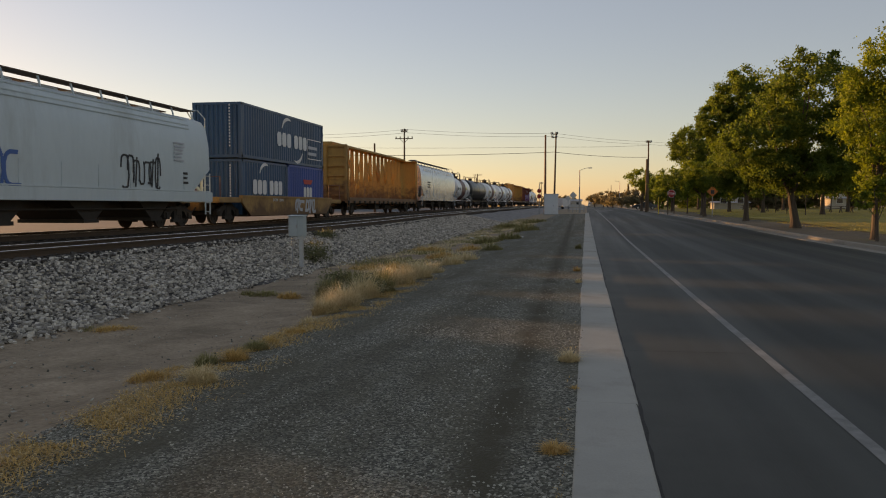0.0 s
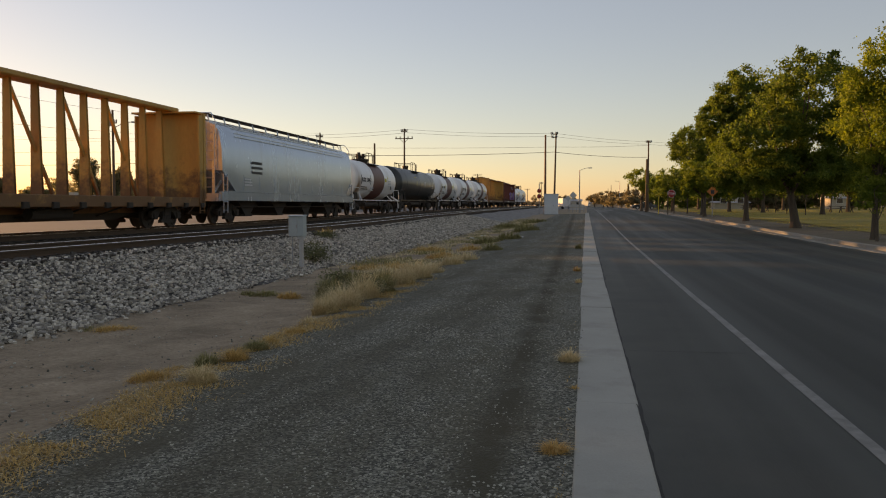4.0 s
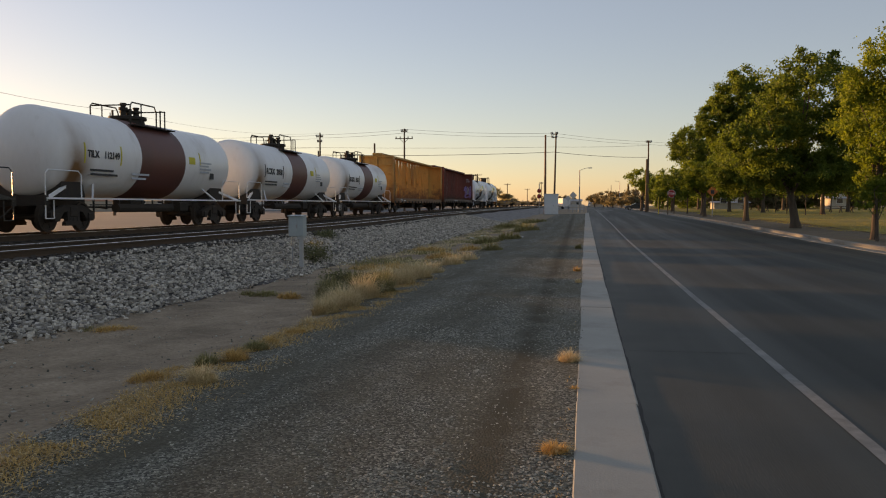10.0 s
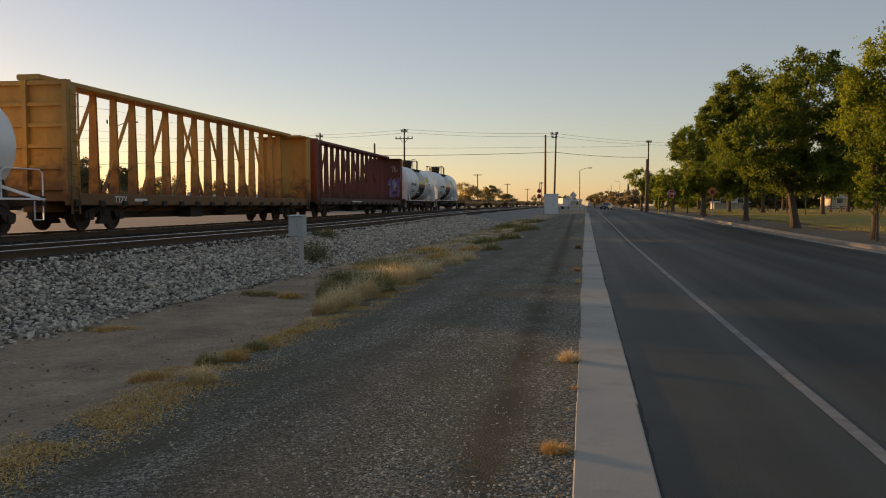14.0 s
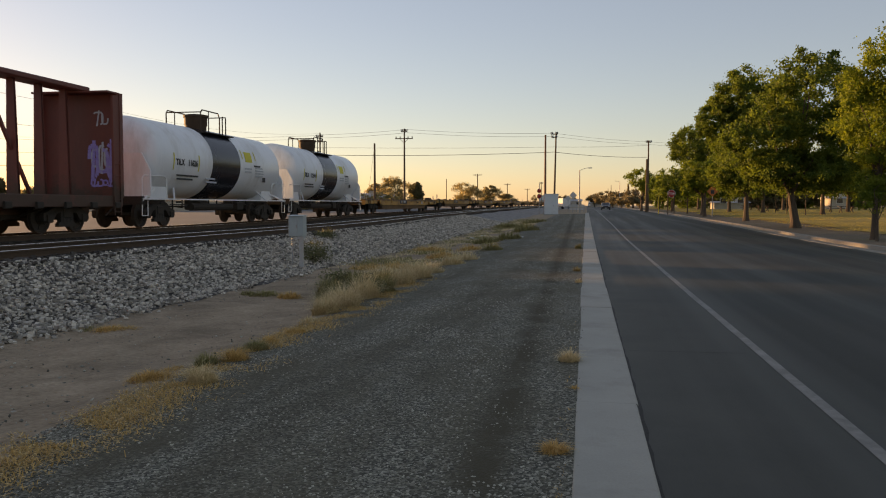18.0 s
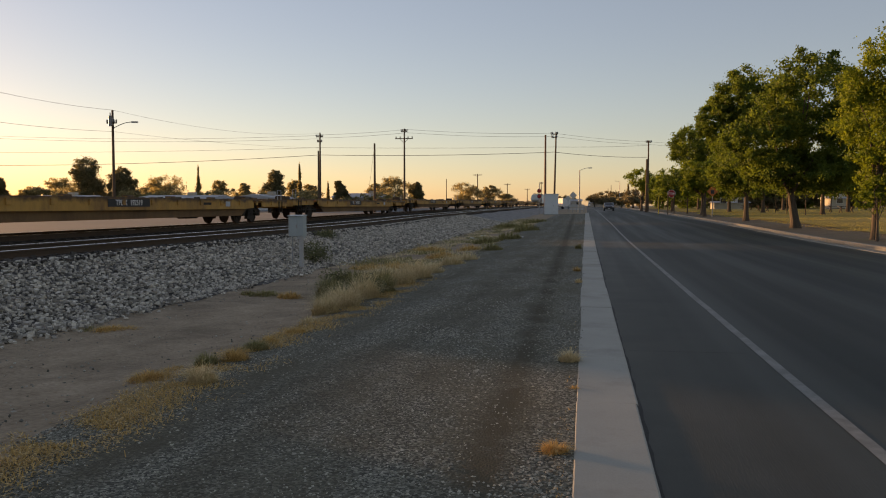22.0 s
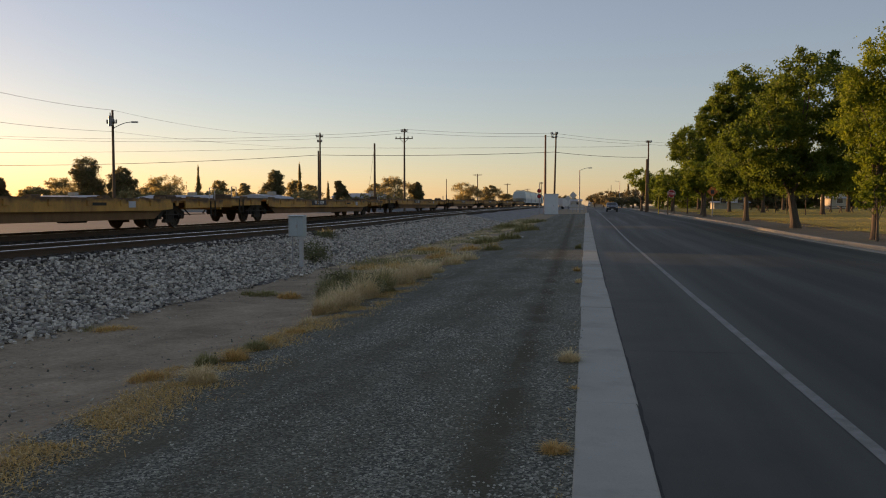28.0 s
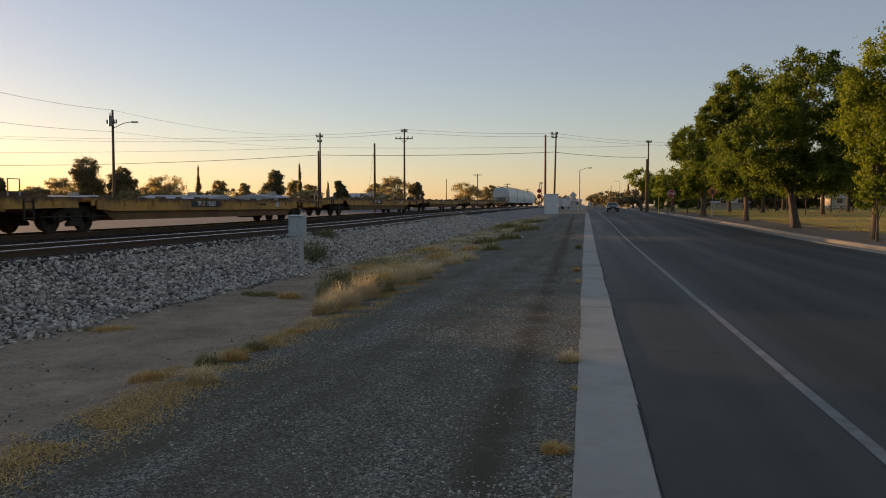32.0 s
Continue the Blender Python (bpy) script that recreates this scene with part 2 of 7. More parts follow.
asphalt = worn_asphalt("asphalt")
concrete = surface("concrete", (0.3, 0.292, 0.252), (0.39, 0.38, 0.332), 0.85, scale=1.2, fine=60, bump=0.4, c3=(0.2, 0.185, 0.15), step=0.004)
crack_dark = surface("crack_dark", (0.015, 0.014, 0.013), (0.04, 0.037, 0.033), 0.95, scale=6, fine=60, bump=0.6)
kerb_grey = surface("kerb_grey", (0.24, 0.215, 0.18), (0.32, 0.29, 0.245), 0.85, scale=1.2, fine=60, bump=0.3, c3=(0.18, 0.15, 0.115), step=0.004)
line_paint = surface("line_paint", (0.142, 0.142, 0.13), (0.285, 0.285, 0.262), 0.7, scale=6, fine=70, bump=0.3, c3=(0.1, 0.1, 0.088), stain=0.9)
def driven_gravel(name):
    """Fine gravel pressed into brown soil by tyres: worn bands along the kerb and across the shoulder."""
    ma = pebbles(name, (0.06, 0.06, 0.047), (0.4, 0.39, 0.315), (0.12, 0.107, 0.072), cell=62, broad=1.5, step=0.02, along=0.3)
    nt = ma.node_tree
    nd = nt.nodes
    bs = nd["Principled BSDF"]
    tc = nd.new("ShaderNodeTexCoord")
    sp = nd.new("ShaderNodeSeparateXYZ")
    link(nt, tc.outputs["Object"], sp.inputs[0])
    wob = nd.new("ShaderNodeTexNoise")
    wob.inputs["Scale"].default_value = 1.1
    wob.inputs["Detail"].default_value = 6
    wob.inputs["Roughness"].default_value = 0.65
    link(nt, tc.outputs["Object"], wob.inputs["Vector"])
    total = None
    for x0, slant, half, amount in WORN_BANDS:
        last = sp.outputs["Y"]
        for op, k in (('MULTIPLY', -slant), ('ADD', -x0)):
            q = nd.new("ShaderNodeMath")
            q.operation = op
            q.inputs[1].default_value = k
            link(nt, last, q.inputs[0])
            last = q.outputs[0]
        q = nd.new("ShaderNodeMath")
        link(nt, sp.outputs["X"], q.inputs[0])
        link(nt, last, q.inputs[1])
        ab = nd.new("ShaderNodeMath")
        ab.operation = 'ABSOLUTE'
        link(nt, q.outputs[0], ab.inputs[0])
        mr = nd.new("ShaderNodeMapRange")
        mr.inputs["From Min"].default_value = half * 1.5
        mr.inputs["From Max"].default_value = half * .3
        mr.inputs["To Max"].default_value = amount
        link(nt, ab.outputs[0], mr.inputs["Value"])
        if total is None:
            total = mr.outputs[0]
        else:
            q = nd.new("ShaderNodeMath")
            q.operation = 'MAXIMUM'
            link(nt, total, q.inputs[0])
            link(nt, mr.outputs[0], q.inputs[1])
            total = q.outputs[0]
    rag = nd.new("ShaderNodeMapRange")
    rag.inputs["From Min"].default_value = 0.27
    rag.inputs["From Max"].default_value = 0.52
    link(nt, wob.outputs["Fac"], rag.inputs["Value"])
    q = nd.new("ShaderNodeMath")
    q.operation = 'MULTIPLY'
    link(nt, total, q.inputs[0])
    link(nt, rag.outputs[0], q.inputs[1])
    base = bs.inputs["Base Color"].links[0].from_socket
    mx = nd.new("ShaderNodeMix")
    mx.data_type = 'RGBA'
    mx.inputs[7].default_value = (0.08, 0.07, 0.045, 1)
    link(nt, q.outputs[0], mx.inputs[0])
    link(nt, base, mx.inputs[6])
    link(nt, mx.outputs[2], bs.inputs["Base Color"])
    return ma


# worn bands on the shoulder: x at the camera, drift per metre, half width, depth of wear
WORN_BANDS = ((-.52, -.014, .17, 1.0), (-2.3, .03, .2, .5), (-3.6, .17, .2, .5), (-2.9, .0, .25, .35), (-1.35, -.012, .16, .3))
gravel = driven_gravel("gravel")
dirt = surface("dirt", (0.235, 0.165, 0.108), (0.49, 0.37, 0.262), 0.95, scale=2.2, fine=20, bump=1.0, fine_mix=.5, c3=(0.17, 0.125, 0.085), stain=.9, step=0.04, spec=0.2)
# yard ground: the bluish grey stands in for shade lying on it
yard_shade_grey = surface("yard_shade_grey", (0.088, 0.107, 0.115), (0.125, 0.146, 0.153), 0.95, scale=0.15, fine=6, bump=0.3, c3=(0.115, 0.135, 0.142), spec=0.2)
# stone bed darkened to give the shade in gaps between loose stones
ballast_shaded_bed = pebbles("ballast_shaded_bed", (0.05, 0.045, 0.04), (0.24, 0.22, 0.2), (0.045, 0.038, 0.032), cell=22, broad=0.5, step=0.04)
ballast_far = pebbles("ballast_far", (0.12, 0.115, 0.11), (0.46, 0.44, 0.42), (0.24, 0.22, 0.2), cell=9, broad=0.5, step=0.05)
ballast_rock = leafy("ballast_rock", (0.16, 0.142, 0.12), (0.69, 0.615, 0.52), 0.0)
# track ballast: shadows of ties and stones are put into this dark brown
track_dark = pebbles("track_dark", (0.026, 0.018, 0.012), (0.075, 0.053, 0.035), (0.04, 0.027, 0.017), cell=12, broad=0.8, step=0.04)
# lawn: low golden sunlight is painted in as yellow patches
lawn_sun_gold = surface("lawn_sun_gold", (0.25, 0.19, 0.05), (0.42, 0.31, 0.09), 0.95, scale=0.5, fine=9, bump=0.9, fine_mix=.5, c3=(0.13, 0.135, 0.035), stain=.8, step=0.04, spec=0.2)
verge_soil = surface("verge_soil", (0.12, 0.09, 0.063), (0.22, 0.175, 0.125), 0.95, scale=1.4, fine=16, bump=0.6, c3=(0.16, 0.14, 0.06), step=0.03, spec=0.2)
rail_side = surface("rail_side", (0.055, 0.03, 0.016), (0.095, 0.053, 0.03), 0.8, scale=5, fine=40, bump=0.3)
rail_top = surface("rail_top", (0.5, 0.48, 0.45), (0.62, 0.6, 0.56), 0.28, metal=1.0, scale=2, fine=30, bump=0.05)
old_tie = surface("old_tie", (0.035, 0.026, 0.02), (0.075, 0.058, 0.045), 0.95, scale=3, fine=30, bump=0.6, stretch=(0.3, 3, 3))
car_grey = surface("car_grey", (0.44, 0.535, 0.545), (0.52, 0.615, 0.62), 0.42, scale=0.7, fine=8, bump=0.05, c3=(0.32, 0.36, 0.34), stain=0.35, stretch=(1, 1, 0.25))
car_silver = surface("car_silver", (0.37, 0.47, 0.55), (0.47, 0.57, 0.65), 0.25, metal=0.6, scale=0.7, fine=8, bump=0.04, c3=(0.36, 0.35, 0.33), stain=0.25, stretch=(1, 1, 0.2))
def stained_glow_white(name):
    """White tank paint; rust and the warm glow between cars are coloured in round one end."""
    ma = surface(name, (0.76, 0.76, 0.745), (0.85, 0.85, 0.835), 0.34, scale=0.8, fine=8, bump=0.05, c3=(0.56, 0.52, 0.46), stain=0.15, stretch=(1, 1, 0.3))
    nt = ma.node_tree
    nd = nt.nodes
    bs = nd["Principled BSDF"]
    tc = nd.new("ShaderNodeTexCoord")
    sp = nd.new("ShaderNodeSeparateXYZ")
    link(nt, tc.outputs["Object"], sp.inputs[0])
    no = nd.new("ShaderNodeTexNoise")
    no.inputs["Scale"].default_value = 1.1
    no.inputs["Detail"].default_value = 6
    link(nt, tc.outputs["Object"], no.inputs["Vector"])
    up = nd.new("ShaderNodeMapRange")
    up.inputs["From Min"].default_value = -6.0
    up.inputs["From Max"].default_value = -5.5
    dn = nd.new("ShaderNodeMapRange")
    dn.inputs["From Min"].default_value = -4.3
    dn.inputs["From Max"].default_value = -5.3
    lo = nd.new("ShaderNodeMapRange")
    lo.inputs["From Min"].default_value = 3.9
    lo.inputs["From Max"].default_value = 1.9
    link(nt, sp.outputs["Y"], up.inputs["Value"])
    link(nt, sp.outputs["Y"], dn.inputs["Value"])
    link(nt, sp.outputs["Z"], lo.inputs["Value"])
    last = no.outputs["Fac"]
    for s in (up.outputs[0], dn.outputs[0], lo.outputs[0]):
        q = nd.new("ShaderNodeMath")
        q.operation = 'MULTIPLY'
        link(nt, last, q.inputs[0])
        link(nt, s, q.inputs[1])
        last = q.outputs[0]
    q = nd.new("ShaderNodeMath")
    q.operation = 'MULTIPLY'
    q.inputs[1].default_value = 1.9
    q.use_clamp = True
    link(nt, last, q.inputs[0])
    base = bs.inputs["Base Color"].links[0].from_socket
    mx = nd.new("ShaderNodeMix")
    mx.data_type = 'RGBA'
    mx.inputs[7].default_value = (0.27, 0.13, 0.055, 1)
    link(nt, q.outputs[0], mx.inputs[0])
    link(nt, base, mx.inputs[6])
    link(nt, mx.outputs[2], bs.inputs["Base Color"])
    return ma


tank_white = stained_glow_white("tank_white")
car_white = surface("car_white", (0.7, 0.73, 0.745), (0.8, 0.825, 0.835), 0.36, scale=0.8, fine=8, bump=0.05, c3=(0.47, 0.445, 0.4), stain=0.3, stretch=(1, 1, 0.3))
band_black = surface("band_black", (0.010, 0.012, 0.018), (0.016, 0.018, 0.026), 0.25, scale=1.0, fine=12, bump=0.03, c3=(0.03, 0.032, 0.04), stain=0.2, stretch=(1, 1, 0.3))
car_black = surface("car_black", (0.012, 0.017, 0.018), (0.029, 0.036, 0.036), 0.36, scale=1.0, fine=12, bump=0.06, c3=(0.06, 0.052, 0.043), stain=0.2, stretch=(1, 1, 0.3))
maroon = surface("maroon", (0.135, 0.042, 0.032), (0.18, 0.06, 0.045), 0.5, scale=1.2, fine=14, bump=0.08, c3=(0.09, 0.04, 0.03), stretch=(1, 1, 0.3))
beam_yellow = surface("beam_yellow", (0.50, 0.235, 0.05), (0.63, 0.33, 0.085), 0.6, scale=0.9, fine=12, bump=0.1, c3=(0.26, 0.12, 0.04), stain=0.75, stretch=(1, 1, 0.35))
def rust_wash(ma, z0, z1, colour, grain=1.6, most=1.0):
    """Rust and grime creeping over a car's paint, thick at height z0 and gone at z1."""
    nt = ma.node_tree
    nd = nt.nodes
    bs = nd["Principled BSDF"]
    tc = nd.new("ShaderNodeTexCoord")
    sp = nd.new("ShaderNodeSeparateXYZ")
    link(nt, tc.outputs["Object"], sp.inputs[0])
    no = nd.new("ShaderNodeTexNoise")
    no.inputs["Scale"].default_value = grain
    no.inputs["Detail"].default_value = 8
    no.inputs["Roughness"].default_value = 0.7
    link(nt, tc.outputs["Object"], no.inputs["Vector"])
    mr = nd.new("ShaderNodeMapRange")
    mr.inputs["From Min"].default_value = z1
    mr.inputs["From Max"].default_value = z0
    mr.inputs["To Min"].default_value = -0.12
    mr.inputs["To Max"].default_value = 0.3
    link(nt, sp.outputs["Z"], mr.inputs["Value"])
    ad = nd.new("ShaderNodeMath")
    link(nt, no.outputs["Fac"], ad.inputs[0])
    link(nt, mr.outputs[0], ad.inputs[1])
    st = nd.new("ShaderNodeMapRange")
    st.inputs["From Min"].default_value = 0.5
    st.inputs["From Max"].default_value = 0.72
    st.inputs["To Max"].default_value = most
    link(nt, ad.outputs[0], st.inputs["Value"])
    mx = nd.new("ShaderNodeMix")
    mx.data_type = 'RGBA'
    mx.inputs[7].default_value = (*colour, 1)
    link(nt, bs.inputs["Base Color"].links[0].from_socket, mx.inputs[6])
    link(nt, st.outputs[0], mx.inputs[0])
    link(nt, mx.outputs[2], bs.inputs["Base Color"])
    return ma


rust_wash(beam_yellow, 1.0, 3.0, (0.17, 0.075, 0.028))
flat_yellow = surface("flat_yellow", (0.49, 0.23, 0.05), (0.62, 0.315, 0.075), 0.65, scale=2.2, fine=14, bump=0.12, c3=(0.17, 0.078, 0.033), stain=0.8, stretch=(1, 1, 0.4))
rust_wash(flat_yellow, 1.16, .86, (0.1, 0.05, 0.025), 1.3)
rust_sill = surface("rust_sill", (0.15, 0.075, 0.03), (0.24, 0.125, 0.05), 0.8, scale=1.4, fine=14, bump=0.2, c3=(0.07, 0.036, 0.02), stain=.7, stretch=(1, 1, 0.4))
well_rust = surface("well_rust", (0.36, 0.18, 0.06), (0.48, 0.26, 0.09), 0.75, scale=0.8, fine=12, bump=0.12, c3=(0.14, 0.065, 0.03), stain=0.9, stretch=(1, 1, 0.4))
oxide = surface("oxide", (0.15, 0.036, 0.026), (0.2, 0.052, 0.036), 0.6, scale=1.0, fine=12, bump=0.1, c3=(0.07, 0.024, 0.018), stain=0.7, stretch=(1, 1, 0.35))
rust_wash(well_rust, .3, 1.35, (0.12, 0.055, 0.025), 1.2, .85)
rust_wash(oxide, 1.0, 2.2, (0.07, 0.032, 0.02))
underframe = surface("underframe", (0.02, 0.016, 0.013), (0.05, 0.038, 0.028), 0.85, scale=3, fine=25, bump=0.3)
wheel_steel = surface("wheel_steel", (0.035, 0.026, 0.02), (0.07, 0.052, 0.04), 0.75, metal=0.3, scale=5, fine=30, bump=0.2)
box_blue = surface("box_blue", (0.007, 0.062, 0.13), (0.012, 0.088, 0.17), 0.42, scale=0.8, fine=10, bump=0.06, c3=(0.02, 0.06, 0.1), stretch=(1, 1, 0.3))
box_blue_bright = surface("box_blue_bright", (0.006, 0.06, 0.26), (0.01, 0.08, 0.32), 0.45, scale=0.8, fine=10, bump=0.06, c3=(0.015, 0.05, 0.16), stretch=(1, 1, 0.3))
mark_white = surface("mark_white", (0.62, 0.62, 0.60), (0.74, 0.74, 0.72), 0.6, scale=3, fine=20, bump=0.03)
mark_black = surface("mark_black", (0.015, 0.015, 0.017), (0.035, 0.034, 0.034), 0.6, scale=3, fine=20, bump=0.03)
mark_yellow = surface("mark_yellow", (0.62, 0.50, 0.03), (0.7, 0.58, 0.06), 0.6, scale=3, fine=20, bump=0.03)
mark_red = surface("mark_red", (0.55, 0.04, 0.03), (0.62, 0.07, 0.04), 0.6, scale=3, fine=20, bump=0.03)
graffiti_blue = surface("graffiti_blue", (0.02, 0.10, 0.28), (0.03, 0.14, 0.36), 0.6, scale=3, fine=20, bump=0.03)
graffiti_violet = surface("graffiti_violet", (0.22, 0.14, 0.5), (0.4, 0.36, 0.66), 0.6, scale=3, fine=20, bump=0.03)
graffiti_pale = surface("graffiti_pale", (0.36, 0.40, 0.44), (0.5, 0.53, 0.55), 0.6, scale=3, fine=20, bump=0.03)
pole_wood = surface("pole_wood", (0.075, 0.045, 0.028), (0.13, 0.082, 0.052), 0.9, scale=2, fine=25, bump=0.4, stretch=(4, 4, 0.4))
pole_red = surface("pole_red", (0.16, 0.07, 0.04), (0.24, 0.115, 0.065), 0.9, scale=2, fine=25, bump=0.4, stretch=(4, 4, 0.4))
pole_metal = surface("pole_metal", (0.30, 0.30, 0.30), (0.38, 0.38, 0.37), 0.55, metal=0.6, scale=2, fine=25, bump=0.05)
cabinet_paint = surface("cabinet_paint", (0.55, 0.60, 0.62), (0.62, 0.67, 0.69), 0.45, metal=0.2, scale=1.5, fine=18, bump=0.05, c3=(0.42, 0.42, 0.4), stain=0.3)
relay_paint = surface("relay_paint", (0.33, 0.4, 0.41), (0.4, 0.47, 0.48), 0.5, metal=0.15, scale=1.5, fine=18, bump=0.05, c3=(0.3, 0.3, 0.28), stain=0.3)
sign_back = surface("sign_back", (0.42, 0.43, 0.43), (0.52, 0.53, 0.53), 0.45, metal=0.5, scale=3, fine=30, bump=0.03)
sign_red = surface("sign_red", (0.42, 0.02, 0.02), (0.50, 0.035, 0.03), 0.5, scale=4, fine=30, bump=0.02)
sign_orange = surface("sign_orange", (0.5, 0.12, 0.02), (0.58, 0.15, 0.03), 0.5, scale=4, fine=30, bump=0.02)
sign_yellow = surface("sign_yellow", (0.65, 0.45, 0.03), (0.72, 0.52, 0.05), 0.5, scale=4, fine=30, bump=0.02)
bark = surface("bark", (0.06, 0.042, 0.03), (0.12, 0.085, 0.06), 0.95, scale=4, fine=26, bump=0.8, stretch=(2, 2, 0.5), step=0.03)
leaf_green = leafy("leaf_green", (0.045, 0.088, 0.016), (0.2, 0.255, 0.04), 0.55, 0.7)
# lawn grass raised towards gold to stand for sun on the blades
lawn_blade_sunlit = leafy("lawn_blade_sunlit", (0.39, 0.31, 0.08), (0.57, 0.43, 0.12), 0.35, 0.5)
# leaves of distant trees, colours lifted to imitate haze in the air
leaf_dark_hazed = leafy("leaf_dark_hazed", (0.14, 0.115, 0.065), (0.26, 0.22, 0.125), 0.55)
leaf_far_hazed = leafy("leaf_far_hazed", (0.24, 0.2, 0.095), (0.42, 0.35, 0.18), 0.78)
leaf_pine_hazed = leafy("leaf_pine_hazed", (0.14, 0.12, 0.06), (0.27, 0.23, 0.115), 0.55)
leaf_bright = leafy("leaf_bright", (0.06, 0.11, 0.014), (0.28, 0.33, 0.04), 0.5, 0.65)
dry_blade = leafy("dry_blade", (0.58, 0.43, 0.24), (0.84, 0.68, 0.42), 0.35)
litter_leaf = leafy("litter_leaf", (0.34, 0.2, 0.075), (0.8, 0.55, 0.27), 0.1)
rust_blade = leafy("rust_blade", (0.49, 0.29, 0.1), (0.79, 0.5, 0.2), 0.3)
weed_blade = leafy("weed_blade", (0.19, 0.17, 0.068), (0.38, 0.33, 0.145), 0.3)
gravel_rock = leafy("gravel_rock", (0.06, 0.058, 0.046), (0.5, 0.48, 0.395), 0.0)
# stones between the ties, darkened to sit in the same painted shadow
dark_rock = leafy("dark_rock", (0.03, 0.024, 0.02), (0.09, 0.075, 0.062), 0.0)
weed_leaf = leafy("weed_leaf", (0.09, 0.1, 0.045), (0.22, 0.21, 0.1), 0.3)
house_wall = surface("house_wall", (0.40, 0.34, 0.27), (0.48, 0.41, 0.33), 0.9, scale=0.5, fine=10, bump=0.1)
house_white = surface("house_white", (0.6, 0.58, 0.55), (0.7, 0.68, 0.65), 0.9, scale=0.5, fine=10, bump=0.1)
roof_grey = surface("roof_grey", (0.33, 0.33, 0.34), (0.45, 0.45, 0.46), 0.8, scale=0.6, fine=10, bump=0.2)
roof_white = surface("roof_white", (0.36, 0.36, 0.36), (0.45, 0.45, 0.45), 0.6, scale=0.6, fine=10, bump=0.1)
dark_glass = surface("dark_glass", (0.015, 0.018, 0.02), (0.03, 0.033, 0.036), 0.12, scale=1, fine=10, bump=0.0)
cable_black = surface("cable_black", (0.03, 0.03, 0.03), (0.05, 0.05, 0.05), 0.7, scale=2, fine=10, bump=0.0)
insulator = surface("insulator", (0.12, 0.12, 0.12), (0.2, 0.2, 0.2), 0.4, scale=4, fine=20, bump=0.0)
lamp_red = surface("lamp_red", (0.4, 0.015, 0.012), (0.5, 0.02, 0.015), 0.3, scale=4, fine=20, bump=0.0)
paint_dark = surface("paint_dark", (0.02, 0.022, 0.026), (0.03, 0.033, 0.038), 0.25, scale=1, fine=20, bump=0.0, coat=0.5)
paint_silver = surface("paint_silver", (0.4, 0.41, 0.42), (0.48, 0.49, 0.5), 0.3, metal=0.5, scale=1, fine=20, bump=0.0, coat=0.5)
tyre_rubber = surface("tyre_rubber", (0.015, 0.015, 0.015), (0.028, 0.028, 0.028), 0.85, scale=6, fine=40, bump=0.1)


# ---- the lie of the land ----
def rise(y):
    """The long gentle climb away from the camera."""
    if y < 30:
        return 0.0
    k = (y - 30) / 130.0
    return 0.92 * (1 - math.exp(-k)) * min(1.0, (y - 30) / 25.0)


RAIL_Z = 0.63
NEAR_TRACK, FAR_TRACK = -11.9, -17.35
PROFILE = [(-2500, 0.3), (-60, 0.3), (-30, 0.3), (-23.5, 0.28), (-21.2, 0.30), (-20.4, 0.43), (-10.35, 0.43), (-9.4, 0.25), (-7.3, -0.17), (-6.6, -0.2), (-4.8, -0.2), (-3.5, -0.07), (-2.4, -0.03),
           (-0.08, -0.01), (0.39, -0.02), (1.7, -0.01), (5.0, 0.04), (9.3, -0.05), (9.75, -0.05), (9.9, 0.1), (12.0, 0.14), (16.0, 0.2), (60, 0.3), (2500, 0.3)]


def level(x):
    for (a, za), (b, zb) in zip(PROFILE[:-1], PROFILE[1:]):
        if a <= x <= b:
            return za + (zb - za) * (x - a) / (b - a)
    return 0.3


def height(x, y):
    return level(x) + rise(y)


def steps(a, b, near=0.5, grow=1.06):
    """Stations along the road, close together near the camera."""
    ys, y, d = [a], a, near
    while y < b:
        if y > 12:
            d = max(near, (y - 10) * (grow - 1) + near)
        y += d
        ys.append(min(y, b))
    return ys


def bend(y, veer):
    """Sideways drift of the roadside edging, a little stronger close by."""
    return veer * max(y, 0) + (.035 * max(0.0, 1 - max(y, 0) / 16) if veer else 0.0)


def strip(name, xs, ys, lift, material, label, category, rough=0.0, edge=0.0, seed=3, kind="structure", veer=0.0, veer_edge=0.0):
    """A sheet over the land between the stations xs and ys, lifted by a little."""
    m = Mesh()
    nx = len(xs)
    vs = []
    for y in ys:
        for i, x in enumerate(xs):
            w = x
            if edge and i in (0, nx - 1):
                w = x + edge * (noise.noise((seed, y * 0.9, x)) + 0.6 * noise.noise((seed, y * 3.1, x)))
            z = height(w, y) + lift
            if rough:
                z += rough * (noise.noise((w * 0.8, y * 0.8, seed)) + 0.5 * noise.noise((w * 2.7, y * 2.7, seed)))
            vs.append((w + bend(y, veer_edge if i == 0 and veer_edge else veer), y, z))
    fs = [(j * nx + i, j * nx + i + 1, (j + 1) * nx + i + 1, (j + 1) * nx + i) for j in range(len(ys) - 1) for i in range(nx - 1)]
    m.add(vs, fs)
    ob = solid(name, m, material, label, category, kind=kind, sharp=0)
    ob.data.polygons.foreach_set("use_smooth", [True] * len(ob.data.polygons))
    return ob


def spread(a, b, n):
    return [a + (b - a) * i / n for i in range(n + 1)]


VEER = -0.0048  # the roadside edging turns a little towards the tracks
FAR_YS = [-400, -100, -30, -10] + steps(0, 900, 1.0, 1.12) + [2500]
